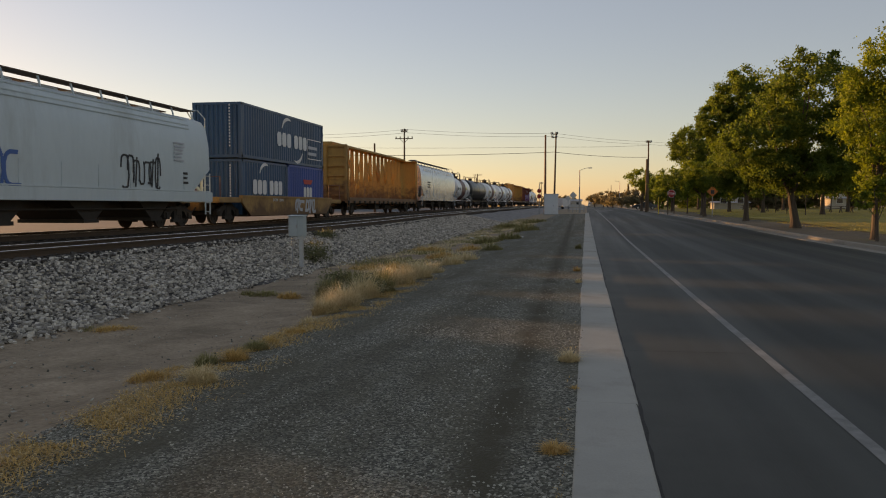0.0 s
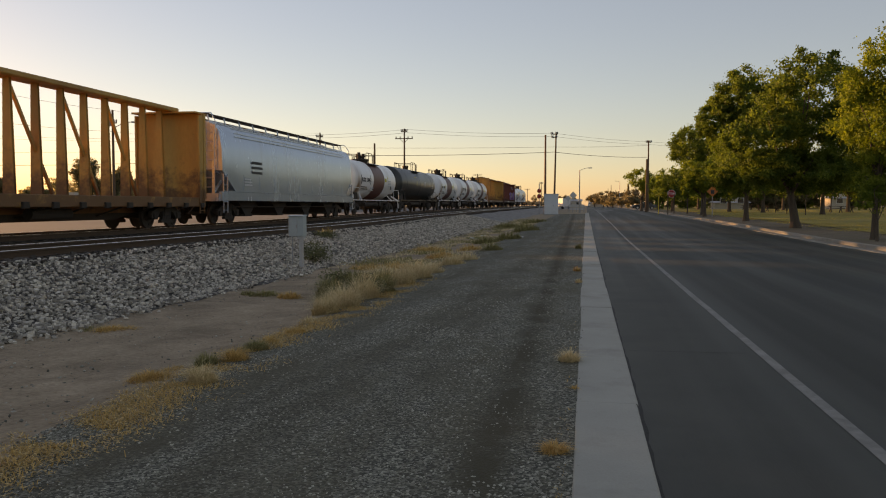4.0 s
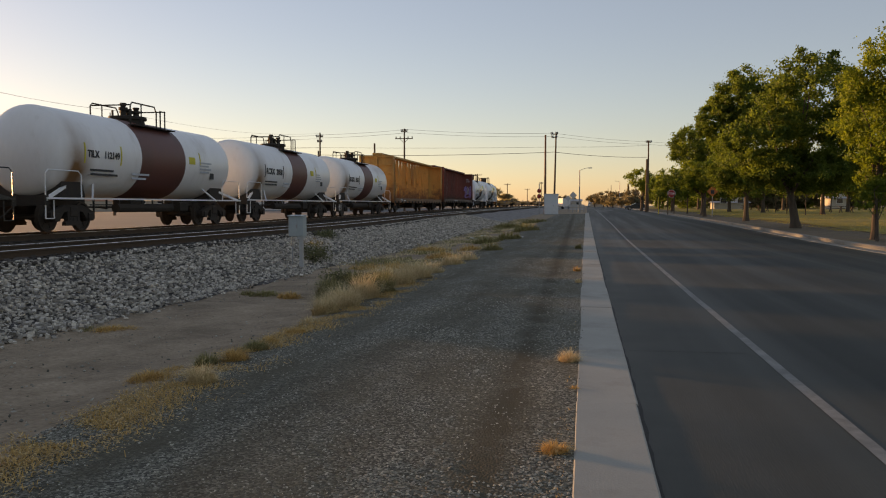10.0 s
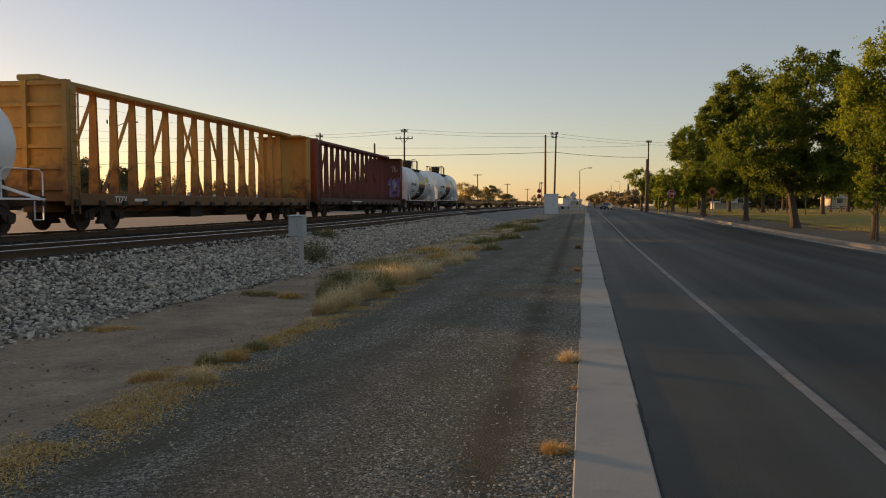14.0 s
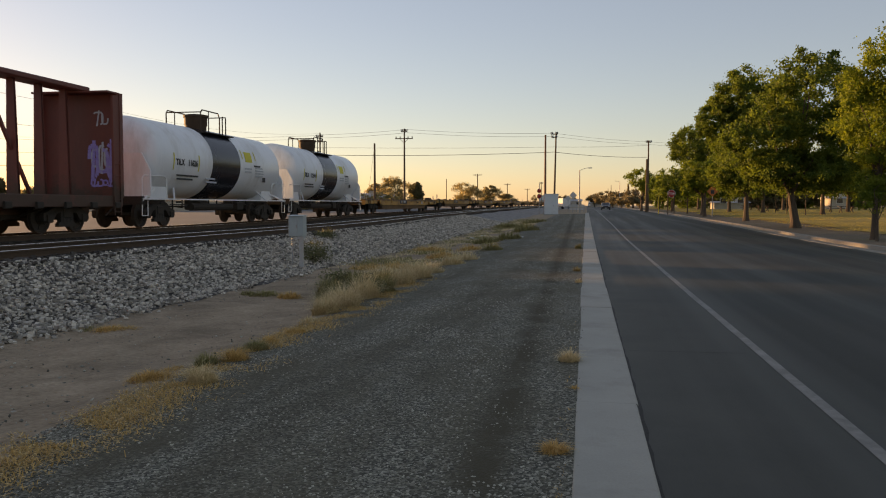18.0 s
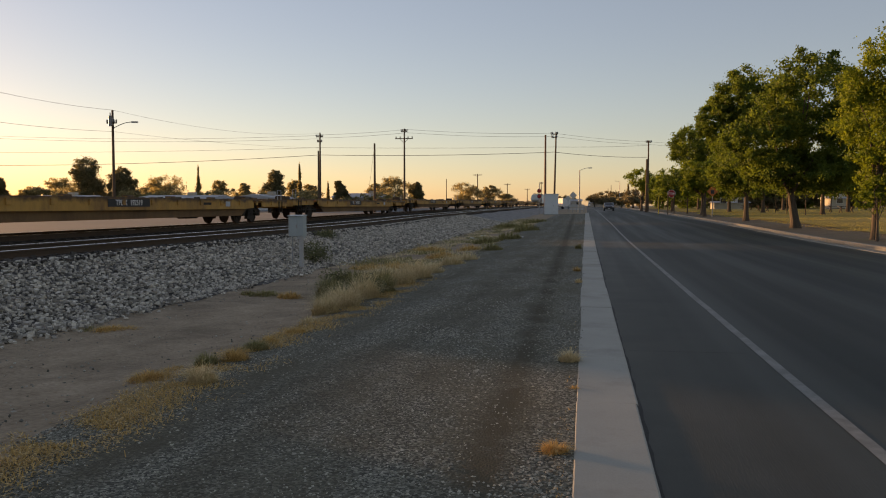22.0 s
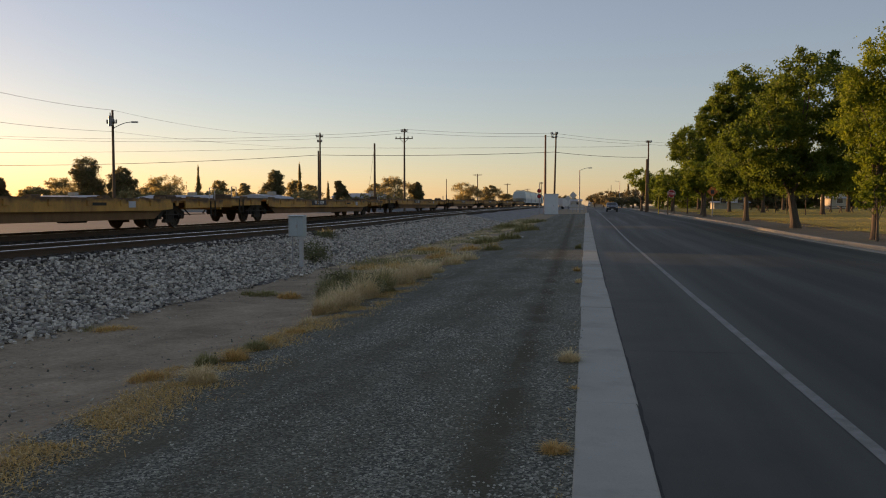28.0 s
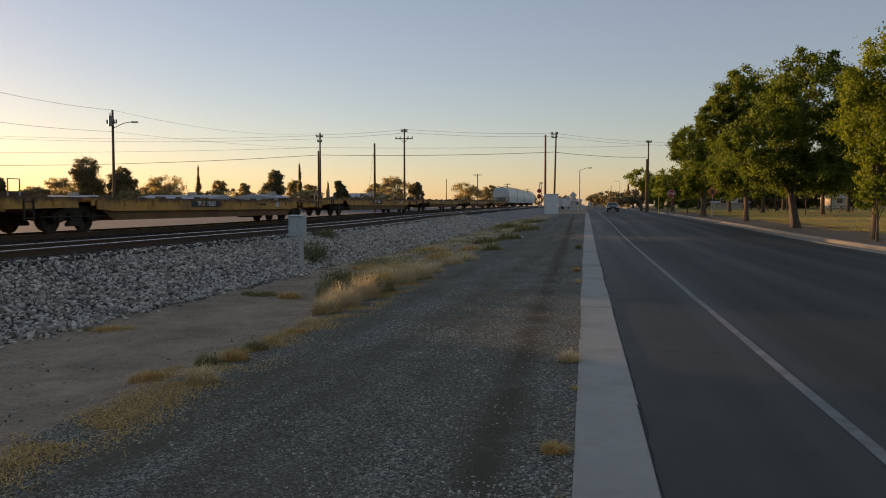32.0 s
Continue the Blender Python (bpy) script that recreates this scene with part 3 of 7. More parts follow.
strip("ground", [p[0] for p in PROFILE[:2]] + spread(-60, -23.5, 8) + [p[0] for p in PROFILE[4:-2]] + spread(20, 60, 4) + [300, 2500], FAR_YS, -0.06, dirt, "bare dry desert ground beside railway and road", "ground")
strip("pale_yard", spread(-56, -21.4, 8), [-400, -100, -30] + steps(0, 330, 2.0, 1.1), 0.02, yard_shade_grey, "flat yard beyond the tracks with bluish shade in its colour", "gravel yard", rough=0.03)
strip("road", spread(0.2, 9.72, 14), [-120, -30] + steps(-4, 900, 1.0, 1.1), 0.0, asphalt, "dark worn asphalt road", "road", veer_edge=VEER)
strip("gravel_shoulder", spread(-3.7, -0.06, 24), [-60, -20] + steps(-2, 110, 0.2, 1.04), 0.006, gravel, "grey gravel shoulder beside the kerb", "gravel shoulder", rough=0.008, veer=VEER)
strip("track_bed", spread(-20.6, -10.3, 10), [-400, -100, -30] + steps(0, 700, 1.0, 1.1), 0.0, track_dark, "ballast between the rails with tie shadows in its dark colour", "track bed", rough=0.02)
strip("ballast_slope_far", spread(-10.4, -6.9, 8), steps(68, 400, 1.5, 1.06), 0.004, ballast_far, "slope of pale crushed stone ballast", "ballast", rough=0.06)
strip("ballast_slope", spread(-10.4, -6.9, 12), [-400, -100, -30] + steps(0, 70, 0.5, 1.03), 0.0, ballast_shaded_bed, "slope of pale crushed stone ballast", "ballast", rough=0.06, edge=0.3)
strip("ditch", spread(-7.15, -3.45, 26), [-60, -20] + steps(0, 120, 0.2, 1.04), 0.0, dirt, "bare brown dirt ditch below the ballast", "ditch", rough=0.035)
strip("park_lawn", spread(13.2, 90, 12), [-20] + steps(0, 260, 2.0, 1.1), 0.03, lawn_sun_gold, "park lawn with golden sunlight put into its colour", "lawn", rough=0.05, edge=0.4)
strip("verge", spread(9.95, 13.4, 4), [-20] + steps(0, 260, 1.0, 1.1), 0.0, verge_soil, "bare brown soil verge behind the kerb", "verge", rough=0.02)


# ---- kerbs, line, rails ----
def kerb_block(x0, x1, y0, y1, drop, top, veer=0.0):
    m = Mesh()
    z0, z1 = rise(y0) + top, rise(y1) + top
    b = 0.014
    vs = []
    for y, z in ((y0, z0), (y1, z1)):
        k = bend(y, veer)
        vs += [(x0 + k, y, z - drop), (x1 + k, y, z - drop), (x1 + k, y, z - b), (x1 - b + k, y, z), (x0 + b + k, y, z), (x0 + k, y, z - b)]
    fs = [(i, (i + 1) % 6, 6 + (i + 1) % 6, 6 + i) for i in range(6)] + [(5, 4, 3, 2, 1, 0), (6, 7, 8, 9, 10, 11)]
    return m.add(vs, fs)


rnd = random.Random(11)
near_kerb = tagged(new("kerb", None), "flat grey concrete edging strip between gravel and asphalt", "kerb", kind="structure")
y = -39.33
while y < 120:
    y2 = y + 3.05
    m = kerb_block(-0.085 + rnd.uniform(-.008, .008), 0.38 + rnd.uniform(-.008, .008), y + 0.012, y2 - 0.004, 0.25, rnd.uniform(-.004, .004), VEER)
    part("kerb_stone", m, concrete, near_kerb)
    y = y2
far_kerb = tagged(new("kerb_far", None), "raised pale concrete kerb along the park side", "kerb", kind="structure")
y = 8.0
while y < 260:
    y2 = y + (3.05 if y < 120 else 12)
    part("kerb_stone", kerb_block(9.72, 9.9, y + 0.01, y2, 0.3, 0.115), kerb_grey, far_kerb)
    part("gutter_slab", kerb_block(9.25, 9.71, y + 0.01, y2, 0.2, -0.03), kerb_grey, far_kerb)
    y = y2
strip("edge_line", [1.704, 1.80], [-30] + steps(-4, 420, 0.5, 1.06), 0.004, line_paint, "worn white edge line painted on asphalt", "road marking", edge=0.008, veer=VEER * .8)


strip("asphalt_crack", [.372, .4], steps(-2, 60, 0.12, 1.03), 0.004, crack_dark, "dark crumbling joint between kerb and asphalt", "road joint", edge=0.03, veer=VEER)
strip("road_seam", spread(.42, 1.6, 10), [8.875, 8.886], 0.005, crack_dark, "thin dark seam across the asphalt", "road joint")


def rail(x, name="rail"):
    m, t = Mesh(), Mesh()
    ys = [-400, -50] + spread(0, 120, 24) + spread(140, 620, 24)
    for a, b in zip(ys[:-1], ys[1:]):
        za, zb = RAIL_Z + rise(a), RAIL_Z + rise(b)
        for poly, q in (([(-.033, -.014), (.033, -.014), (.024, -.004), (-.024, -.004)], t), ([(-.034, -.05), (.034, -.05), (.035, -.014), (-.035, -.014)], m), ([(-.009, -.15), (.009, -.15), (.009, -.05), (-.009, -.05)], m), ([(-.07, -.17), (.07, -.17), (.07, -.15), (-.07, -.15)], m)):
            vs = [(x + px, a, za + pz) for px, pz in poly] + [(x + px, b, zb + pz) for px, pz in poly]
            n = len(poly)
            q.add(vs, [(i, n + i, n + (i + 1) % n, (i + 1) % n) for i in range(n)])
    ob = solid(name, m, rail_side, "rusty steel rail with polished top", "rail", "rails of the two tracks", kind="structure", sharp=30)
    part("rail_head", t, rail_top, ob, "polished steel running surface")
    return ob


for tx in (NEAR_TRACK, FAR_TRACK):
    rail(tx - 0.75)
    rail(tx + 0.75)
for tx, nm in ((NEAR_TRACK, "ties_near"), (FAR_TRACK, "ties_far")):
    m = Mesh()
    y = -20.0
    while y < 200:
        k = rnd.uniform(-.03, .03)
        z = RAIL_Z - 0.17 + rise(y)
        m.box(tx - 1.3 + k, y - .11, z - .2, tx + 1.3 + k, y + .11, z)
        y += 0.52
    solid("railway_ties", m, old_tie, "dark weathered wooden railway ties", "railway ties", kind="stuff")


# ---- railway cars ----
def wheelset_mesh():
    m = Mesh()
    for s in (-1, 1):
        x = 0.72 * s
        n = 24
        prof = [(-.075, .20), (-.075, .40), (-.06, .455), (-.06, .50), (-.035, .50), (-.03, .48), (.06, .475), (.06, .41), (.02, .38), (.02, .2), (.05, .19), (.09, .12), (.3, .09)]
        vs, fs = [], []
        for a, r in prof:
            for i in range(n):
                k = 2 * math.pi * i / n
                vs.append((x + s * a, r * math.cos(k), r * math.sin(k)))
        for j in range(len(prof) - 1):
            for i in range(n):
                a, b = j * n + i, j * n + (i + 1) % n
                fs.append((a, b, b + n, a + n))
        fs.append(tuple(range(n)))
        fs.append(tuple(range(len(vs) - 1, len(vs) - n - 1, -1)))
        m.add(vs, fs)
        for i in range(6):
            k = math.pi * i / 3
            m.bar((x + s * .022, .22 * math.cos(k), .22 * math.sin(k)), (x + s * .022, .36 * math.cos(k), .36 * math.sin(k)), .03, .03, up=(1, 0, 0))
    m.rod((-.72, 0, 0), (.72, 0, 0), .085, 10)
    return m.build("wheelset", wheel_steel, 30)


def side_frame_mesh():
    m = Mesh()
    poly = [(-1.15, .40), (-1.15, .62), (-.85, .72), (-.45, .86), (.45, .86), (.85, .72), (1.15, .62), (1.15, .40), (.70, .40), (.5, .62), (.32, .66), (.32, .36), (.42, .30), (.42, .20), (-.42, .20), (-.42, .30), (-.32, .36), (-.32, .66), (-.5, .62), (-.70, .40)]
    half = [(p, q) for p, q in poly]
    m.prism_x(half, -.07, .07)
    for s in (-.5, .5):
        m.box(-.09, s * 1.78 - .13, .34, .12, s * 1.78 + .13, .60, .03)
    for k in (-.2, 0, .2):
        m.rod((0, k, .34), (0, k, .66), .085, 8)
    return m.build("side_frame", underframe, 30)


WHEELSET, SIDE_FRAME = wheelset_mesh(), side_frame_mesh()
BOLSTER = Mesh().box(-1.1, -.2, .45, 1.1, .2, .82, .05).build("bolster", underframe, 30)


def trucks(root, at):
    for s in at:
        tr = part("truck", BOLSTER, None, root, at=Matrix.Translation((0, s, 0)))
        for k in (-1, 1):
            part("side_frame", SIDE_FRAME, None, tr, at=Matrix.Translation((1.0 * k, 0, 0)) @ Matrix.Rotation(0 if k > 0 else math.pi, 4, 'Z'))
        for k in (-.89, .89):
            part("wheelset", WHEELSET, None, tr, at=Matrix.Translation((0, k, .48)))


COUPLER = Mesh().box(-.08, -.55, .78, .08, .15, .96, .02).box(-.16, -.62, .73, .16, -.35, 1.0, .04).bar((.35, .1, .8), (.3, -.45, .45), .04).build("coupler", underframe, 30)


def couplers(root, half):
    part("coupler", COUPLER, None, root, at=Matrix.Translation((0, -half, 0)))
    part("coupler", COUPLER, None, root, at=Matrix.Translation((0, half, 0)) @ Matrix.Rotation(math.pi, 4, 'Z'))


def words(text, size, material, root, x, y, z, name="lettering", turn=0.0, bold=0.0, squeeze=1.0):
    """Flat lettering on the side that faces the road (or turned about the upright axis)."""
    cu = bpy.data.curves.new(name, 'FONT')
    cu.body = text
    cu.size = size
    cu.align_x = 'CENTER'
    cu.align_y = 'CENTER'
    cu.extrude = 0.004
    cu.offset = bold
    cu.resolution_u = 2
    tmp = new("lettering_curve", cu)
    me = bpy.data.meshes.new_from_object(tmp)
    bpy.data.objects.remove(tmp)
    me.materials.clear()
    me.materials.append(material)
    return part(name, me, None, root, at=Matrix.Translation((x, y, z)) @ Matrix.Rotation(math.radians(90 + turn), 4, 'Z') @ Matrix.Rotation(math.radians(90), 4, 'X') @ Matrix.Diagonal((squeeze, 1, 1, 1)))


def marks(text, size, material, root, x, y, z, bold=0.0, squeeze=1.0):
    """Reporting marks: the letters and the number, side by side."""
    letters, number = text.split()
    a, b = len(letters) * .66 * size * squeeze, len(number) * .57 * size * squeeze
    gap = .45 * size * squeeze
    words(letters, size, material, root, x, y - (b + gap) / 2, z, "reporting_mark", bold=bold, squeeze=squeeze)
    words(number, size, material, root, x, y + (a + gap) / 2, z, "car_number", bold=bold, squeeze=squeeze)


def scribble(seed, w, h, x, y, z, material, root, thick=0.06, loops=6, name="graffiti"):
    """Sprayed tag of rounded strokes that spell nothing."""
    r = random.Random(seed)
    m = Mesh()
    for i in range(loops):
        cy, cz = y - w / 2 + w * (i + .5) / loops, z
        pts = []
        a0, a1 = r.uniform(0, 6.3), r.uniform(3.5, 6.0)
        ry, rz = w / loops * r.uniform(.4, .75), h * r.uniform(.3, .5)
        for k in range(11):
            a = a0 + a1 * k / 10
            pts.append((x, cy + ry * math.cos(a), cz + rz * math.sin(a) * (1 + .25 * math.cos(2 * a))))
        for p, q in zip(pts[:-1], pts[1:]):
            m.bar(p, q, thick, .012, up=(1, 0, 0))
        if r.random() < .6:
            m.bar((x, cy - ry * .3, cz - rz), (x, cy + ry * .2, cz + rz), thick, .012, up=(1, 0, 0))
    return part(name, m, material, root)


def bars(root, x, y, z, w, h, rows, material, name="small_print", gap=0.5, seed=1):
    """Writing too small to be read: plain bars."""
    r = random.Random(seed)
    m = Mesh()
    p = h / rows
    for i in range(rows):
        ww = w * r.uniform(.65, 1.0)
        m.box(x, y - w / 2, z + h / 2 - (i + 1) * p + p * gap * .5, x + .006, y - w / 2 + ww, z + h / 2 - i * p - p * gap * .5)
    return part(name, m, material, root)


def ladder(root, x, y, z0, z1, w=.4, material=None, along='y', n=None, name="ladder"):
    m = Mesh()
    n = n or int((z1 - z0) / .38)
    d = (lambda a: (x, y + a)) if along == 'y' else (lambda a: (x + a, y))
    for a in (-w / 2, w / 2):
        p = d(a)
        m.bar((*p, z0), (*p, z1), .045)
    for i in range(n + 1):
        z = z0 + (z1 - z0) * (i + .3) / (n + .6)
        m.rod((*d(-w / 2), z), (*d(w / 2), z), .016, 6)
    return part(name, m, material, root)


def covered_hopper(name, L, body_mat, label, tag=0):
    root = thing(name, label, "railway car")
    h = L / 2
    sec = [(-1.58, 1.30), (1.58, 1.30), (1.60, 2.2), (1.57, 3.3), (1.44, 4.05), (1.25, 4.33), (.8, 4.5), (0, 4.56), (-.8, 4.5), (-1.25, 4.33), (-1.44, 4.05), (-1.57, 3.3), (-1.6, 2.2)]
    m = Mesh().prism_y(sec, -h + 1.9, h - 1.9)
    # sloping end sheets
    for s in (-1, 1):
        n = len(sec)
        ya, yb = s * (h - 1.9), s * (h - .25)
        top = [(px, yb, max(pz, 2.35)) for px, pz in sec]
        vs = [(px, ya, pz) for px, pz in sec] + top
        fs = [(i, (i + 1) % n, n + (i + 1) % n, n + i) if s < 0 else (i, n + i, n + (i + 1) % n, (i + 1) % n) for i in range(n)]
        fs.append(tuple(range(n, 2 * n)) if s > 0 else tuple(range(2 * n - 1, n - 1, -1)))
        m.add(vs, fs)
    part("body", m, body_mat, root, sharp=28)
    for s in (-1, 1):
        for px, pz in ((1.475, 3.93), (1.435, 4.08), (1.29, 4.3)):
            part("roof_seam", Mesh().bar((s * px, -h + 1.8, pz), (s * px, h - 1.8, pz), .03, .035), body_mat, root)
        part("sill_lip", Mesh().box(s * 1.6 - .03, -h + .3, 1.43, s * 1.6 + .03, h - .3, 1.47), body_mat, root)
        for i in range(9):
            y = (-4 + i) * (L - 4.2) / 8.4
            part("panel_seam", Mesh().bar((s * 1.598, y, 1.47), (s * 1.602, y, 2.2), .03, .016, up=(1, 0, 0)), body_mat, root)
    m = Mesh()
    for s in (-1, 1):
        m.box(s * 1.58 - .04, -h + .05, 1.02, s * 1.58 + .05, h - .05, 1.42, .015)
    for s in (-1, 1):
        m.box(-1.55, s * (h - .1) - .1, 1.0, 1.55, s * (h - .1) + .1, 1.35)
    part("side_sill", m, body_mat, root)
    for s in (-1, 1):
        part("end_platform", Mesh().box(-1.3, s * (h - 1.2) - .9, 1.02, 1.3, s * (h - 1.2) + .9, 1.08), body_mat, root)
        for k in (-1.2, 1.2):
            part("corner_post", Mesh().bar((k, s * (h - .15), 1.1), (k, s * (h - .3), 4.2), .09), body_mat, root)
            part("brace", Mesh().bar((k, s * (h - .15), 1.3), (k, s * (h - 1.6), 2.4), .08), body_mat, root)
    m = Mesh()
    for i in range(4):
        cy = (-1.5 + i) * (L - 5.4) / 3.6
        o = part("discharge_hopper", Mesh().prism_x([(cy - 1.5, 1.3), (cy - .35, .42), (cy + .35, .42), (cy + 1.5, 1.3)], -1.15, 1.15), underframe, root)
        part("outlet_gate", Mesh().box(-1.2, cy - .42, .30, 1.2, cy + .42, .42), underframe, o)
    m.box(-.3, -h + .3, .75, .3, h - .3, 1.1)
    part("brake_pipe", Mesh().rod((1.25, -h + 2, .75), (1.25, h - 2, .75), .03, 6), underframe, root)
    part("center_sill", m, underframe, root)
    m = Mesh()
    for k in (-.62, .62):
        m.box(k - .28, -h + .2, 4.80, k + .28, h - .2, 4.84)
    part("running_board", m, rail_side, root, "dark grating walkway along the roof")
    n = int(L / 1.6)
    for k in (-.85, .85):
        bracket = Mesh().bar((k * 1.15, 0, 4.35), (k, 0, 4.82), .05).build("walkway_bracket", body_mat)
        for i in range(n + 1):
            part("walkway_bracket", bracket, None, root, at=Matrix.Translation((0, -h + .4 + (L - .8) * i / n, 0)))
    m = Mesh()
    for i in range(8):
        y = (-3.5 + i) * (L - 3) / 8
        part("roof_hatch", Mesh().box(-.3, y - .7, 4.55, .3, y + .7, 4.68, .04), body_mat, root)
    for s in (-1, 1):
        m = Mesh()
        m.pipe([(1.35, s * (h - .12), 3.9), (1.35, s * (h - .1), 4.5), (1.1, s * (h - .25), 4.84), (.5, s * (h - .3), 4.86)], .025)
        m.pipe([(.75, s * (h - .12), 3.9), (.75, s * (h - .1), 4.5), (.6, s * (h - .25), 4.84)], .025)
        part("grab_rail", m, body_mat, root)
        ladder(root, 1.05, s * (h - .08), 1.1, 4.1, .5, body_mat, along='x')
        ladder(root, 1.62, s * (h - .5), .5, 2.2, .42, body_mat, along='y')
    trucks(root, (-h + 2.0, h - 2.0))
    couplers(root, h)
    return root


def tank_car(name, L, shell_mat, band_mat, label, dome=False, shield=False, r=1.46, trim_mat=None, band=2.4, cz=2.55, rail_h=.6, shift=.3, over=.75, cap=1.0):
    root = thing(name, label, "tank car")
    h = L / 2
    trim = trim_mat or shell_mat
    e = h - over
    def ends(s, rr):
        out = []
        for i in range(9):
            a = math.pi / 2 * i / 8
            out.append((s * (e - .62 + .62 * math.sin(a)), max(rr * math.cos(a), .02)))
        return out
    b = band / 2
    right = [(b + shift if band_mat else 0, r)] + ends(1, r)
    left = [(p, q) for p, q in reversed(ends(-1, r))] + [(shift - b if band_mat else 0, r)]
    m = Mesh()
    if band_mat:
        m.spin_y(left + right, 40, 0, cz)
        part("shell", m, shell_mat, root)
        part("band", Mesh().spin_y([(shift - b, r + .004), (shift + b, r + .004)], 40, 0, cz, cap=False), band_mat, root, "painted band round the middle of the tank")
    else:
        m.spin_y(left + right[1:], 40, 0, cz)
        for k in (-.33, 0, .33):
            w = Mesh().spin_y([(k * L - .03, r + .003), (k * L - .02, r + .012), (k * L + .02, r + .012), (k * L + .03, r + .003)], 40, 0, cz, cap=False)
            part("weld_seam", w, shell_mat, root)
        part("shell", m, shell_mat, root)
    top = cz + r
    m = Mesh()
    if dome:
        m.spin_z([(top + z * cap, q * cap) for z, q in ((-.2, .46), (.12, .46), (.2, .5), (.5, .5), (.52, .54), (.62, .54), (.65, .4))], 24)
    else:
        m.spin_z([(top - .15, .62), (top + .04, .62), (top + .06, .7), (top + .16, .7), (top + .18, .66)], 24)
        for px, py, hh in ((0, -.28, .5), (.2, .28, .38), (-.25, .2, .4), (.05, .02, .3)):
            m.spin_z([(top + .15, .11), (top + .15 + hh * .5, .11), (top + .16 + hh * .5, .17), (top + .14 + hh * .75, .17), (top + .15 + hh * .75, .09), (top + .15 + hh, .13), (top + .18 + hh, .12)], 10, px, py)
    part("manway", m, underframe if not dome else rail_side, root, "dark valve housing on top of the tank")
    m = Mesh()
    for sx in (-.8, .8):
        z0 = cz + math.sqrt(max(r * r - sx * sx, 0)) - .05
        zt = top + rail_h
        y0, y1 = -1.15, .7
        m.pipe([(sx, y0, z0), (sx, y0, zt - .12), (sx, y0 + .12, zt), (sx, y1 - .15, zt), (sx, y1, zt - .2), (sx, y1, z0)], .028)
        m.pipe([(sx, -.4, zt), (sx, -.4, z0)], .024)
        m.pipe([(sx, 1.0, z0), (sx, 1.0, zt - .1), (sx, 1.35, zt - .1), (sx, 1.35, z0)], .028)
    for yy, zz in ((-1.15, top + rail_h - .1), (1.35, top + rail_h - .1)):
        m.rod((-.8, yy, zz), (.8, yy, zz), .026, 6)
    part("top_railing", m, underframe if not dome else rail_side, root, "thin steel safety rails round the manway")
    m = Mesh()
    for sx in (-1, 1):
        m.box(sx * .8 - .3, -1.3, top - .26, sx * .8 + .3, 1.6, top - .22)
    part("platform", m, underframe, root)
    for s in (-1, 1):
        m = Mesh()
        m.box(-.42, s * (h - 1.9) - 1.7, .82, .42, s * (h - 1.9) + 1.7, 1.12)
        m.box(-1.45, s * (h - .12) - .1, .85, 1.45, s * (h - .12) + .1, 1.15)
        part("stub_sill", m, underframe, root)
        part("saddle", Mesh().prism_x([(s * (h - 2.6), 1.1), (s * (h - 1.2), 1.1), (s * (h - 1.4), 1.75), (s * (h - 2.4), 1.75)], -1.1, 1.1), trim if shield else underframe, root)
        for sx in (-1, 1):
            part("strut", Mesh().bar((sx * 1.42, s * (h - .1), 1.02), (sx * .95, s * (h - 2.0), 1.55), .09), trim, root)
            part("strut", Mesh().bar((sx * 1.42, s * (h - 2.5), 1.02), (sx * 1.0, s * (h - 3.2), 1.6), .06), trim, root)
    if shield:
        for s in (-1, 1):
            m = Mesh().prism_y([(-1.5, 1.15), (1.5, 1.15), (1.5, 2.1), (1.15, 2.75), (-1.15, 2.75), (-1.5, 2.1)], s * (e + .04) - .03, s * (e + .04) + .03)
            part("head_shield", m, trim, root, "white plate guarding the end of the tank")
    for sx in (-1, 1):
        part("side_rail", Mesh().box(sx * 1.45 - .04, -h + .1, 1.03, sx * 1.45 + .04, h - .1, 1.085), trim, root, "long side rail below the tank")
    for s in (-1, 1):
        for sx in (-1, 1):
            m = Mesh()
            x = sx * 1.42
            m.pipe([(x, s * (h - 1.9), 1.08), (x, s * (h - 1.9), 1.8), (x, s * (h - 1.75), 1.92), (x, s * (h - .25), 1.92), (x, s * (h - .12), 1.8), (x, s * (h - .1), .45)], .02)
            m.pipe([(x, s * (h - .5), 1.0), (x, s * (h - .5), .45), (x, s * (h - .1), .45)], .018)
            part("end_railing", m, trim, root)
    m = Mesh().rod((.2, -h + 3.2, .78), (.2, h - 3.2, .78), .04, 6).box(-.35, -.5, .62, .35, .5, 1.2, .05).rod((.9, -2.4, .75), (.9, 1.5, .75), .16, 10)
    for i, yy in enumerate(spread(-h + 3.6, h - 3.6, 9)):
        m.bar((.75, yy, 1.05), (.75, yy, .62 + .1 * (i % 3)), .05)
        if i % 2:
            m.bar((.75, yy, .72), (.2, yy + .3, .78), .04)
    m.rod((.75, -h + 3.4, .86), (.75, h - 3.4, .86), .025, 6).box(.4, 2.2, .6, .95, 2.9, .98, .04)
    part("brake_rigging", m, underframe, root)
    trucks(root, (-h + 2.0, h - 2.0))
    couplers(root, h)
    return root


def tank_x(z, r=1.46, cz=2.55):
    """How far out the shell stands at this height."""
    return math.sqrt(max(r * r - (z - cz) ** 2, 0.0)) + 0.012


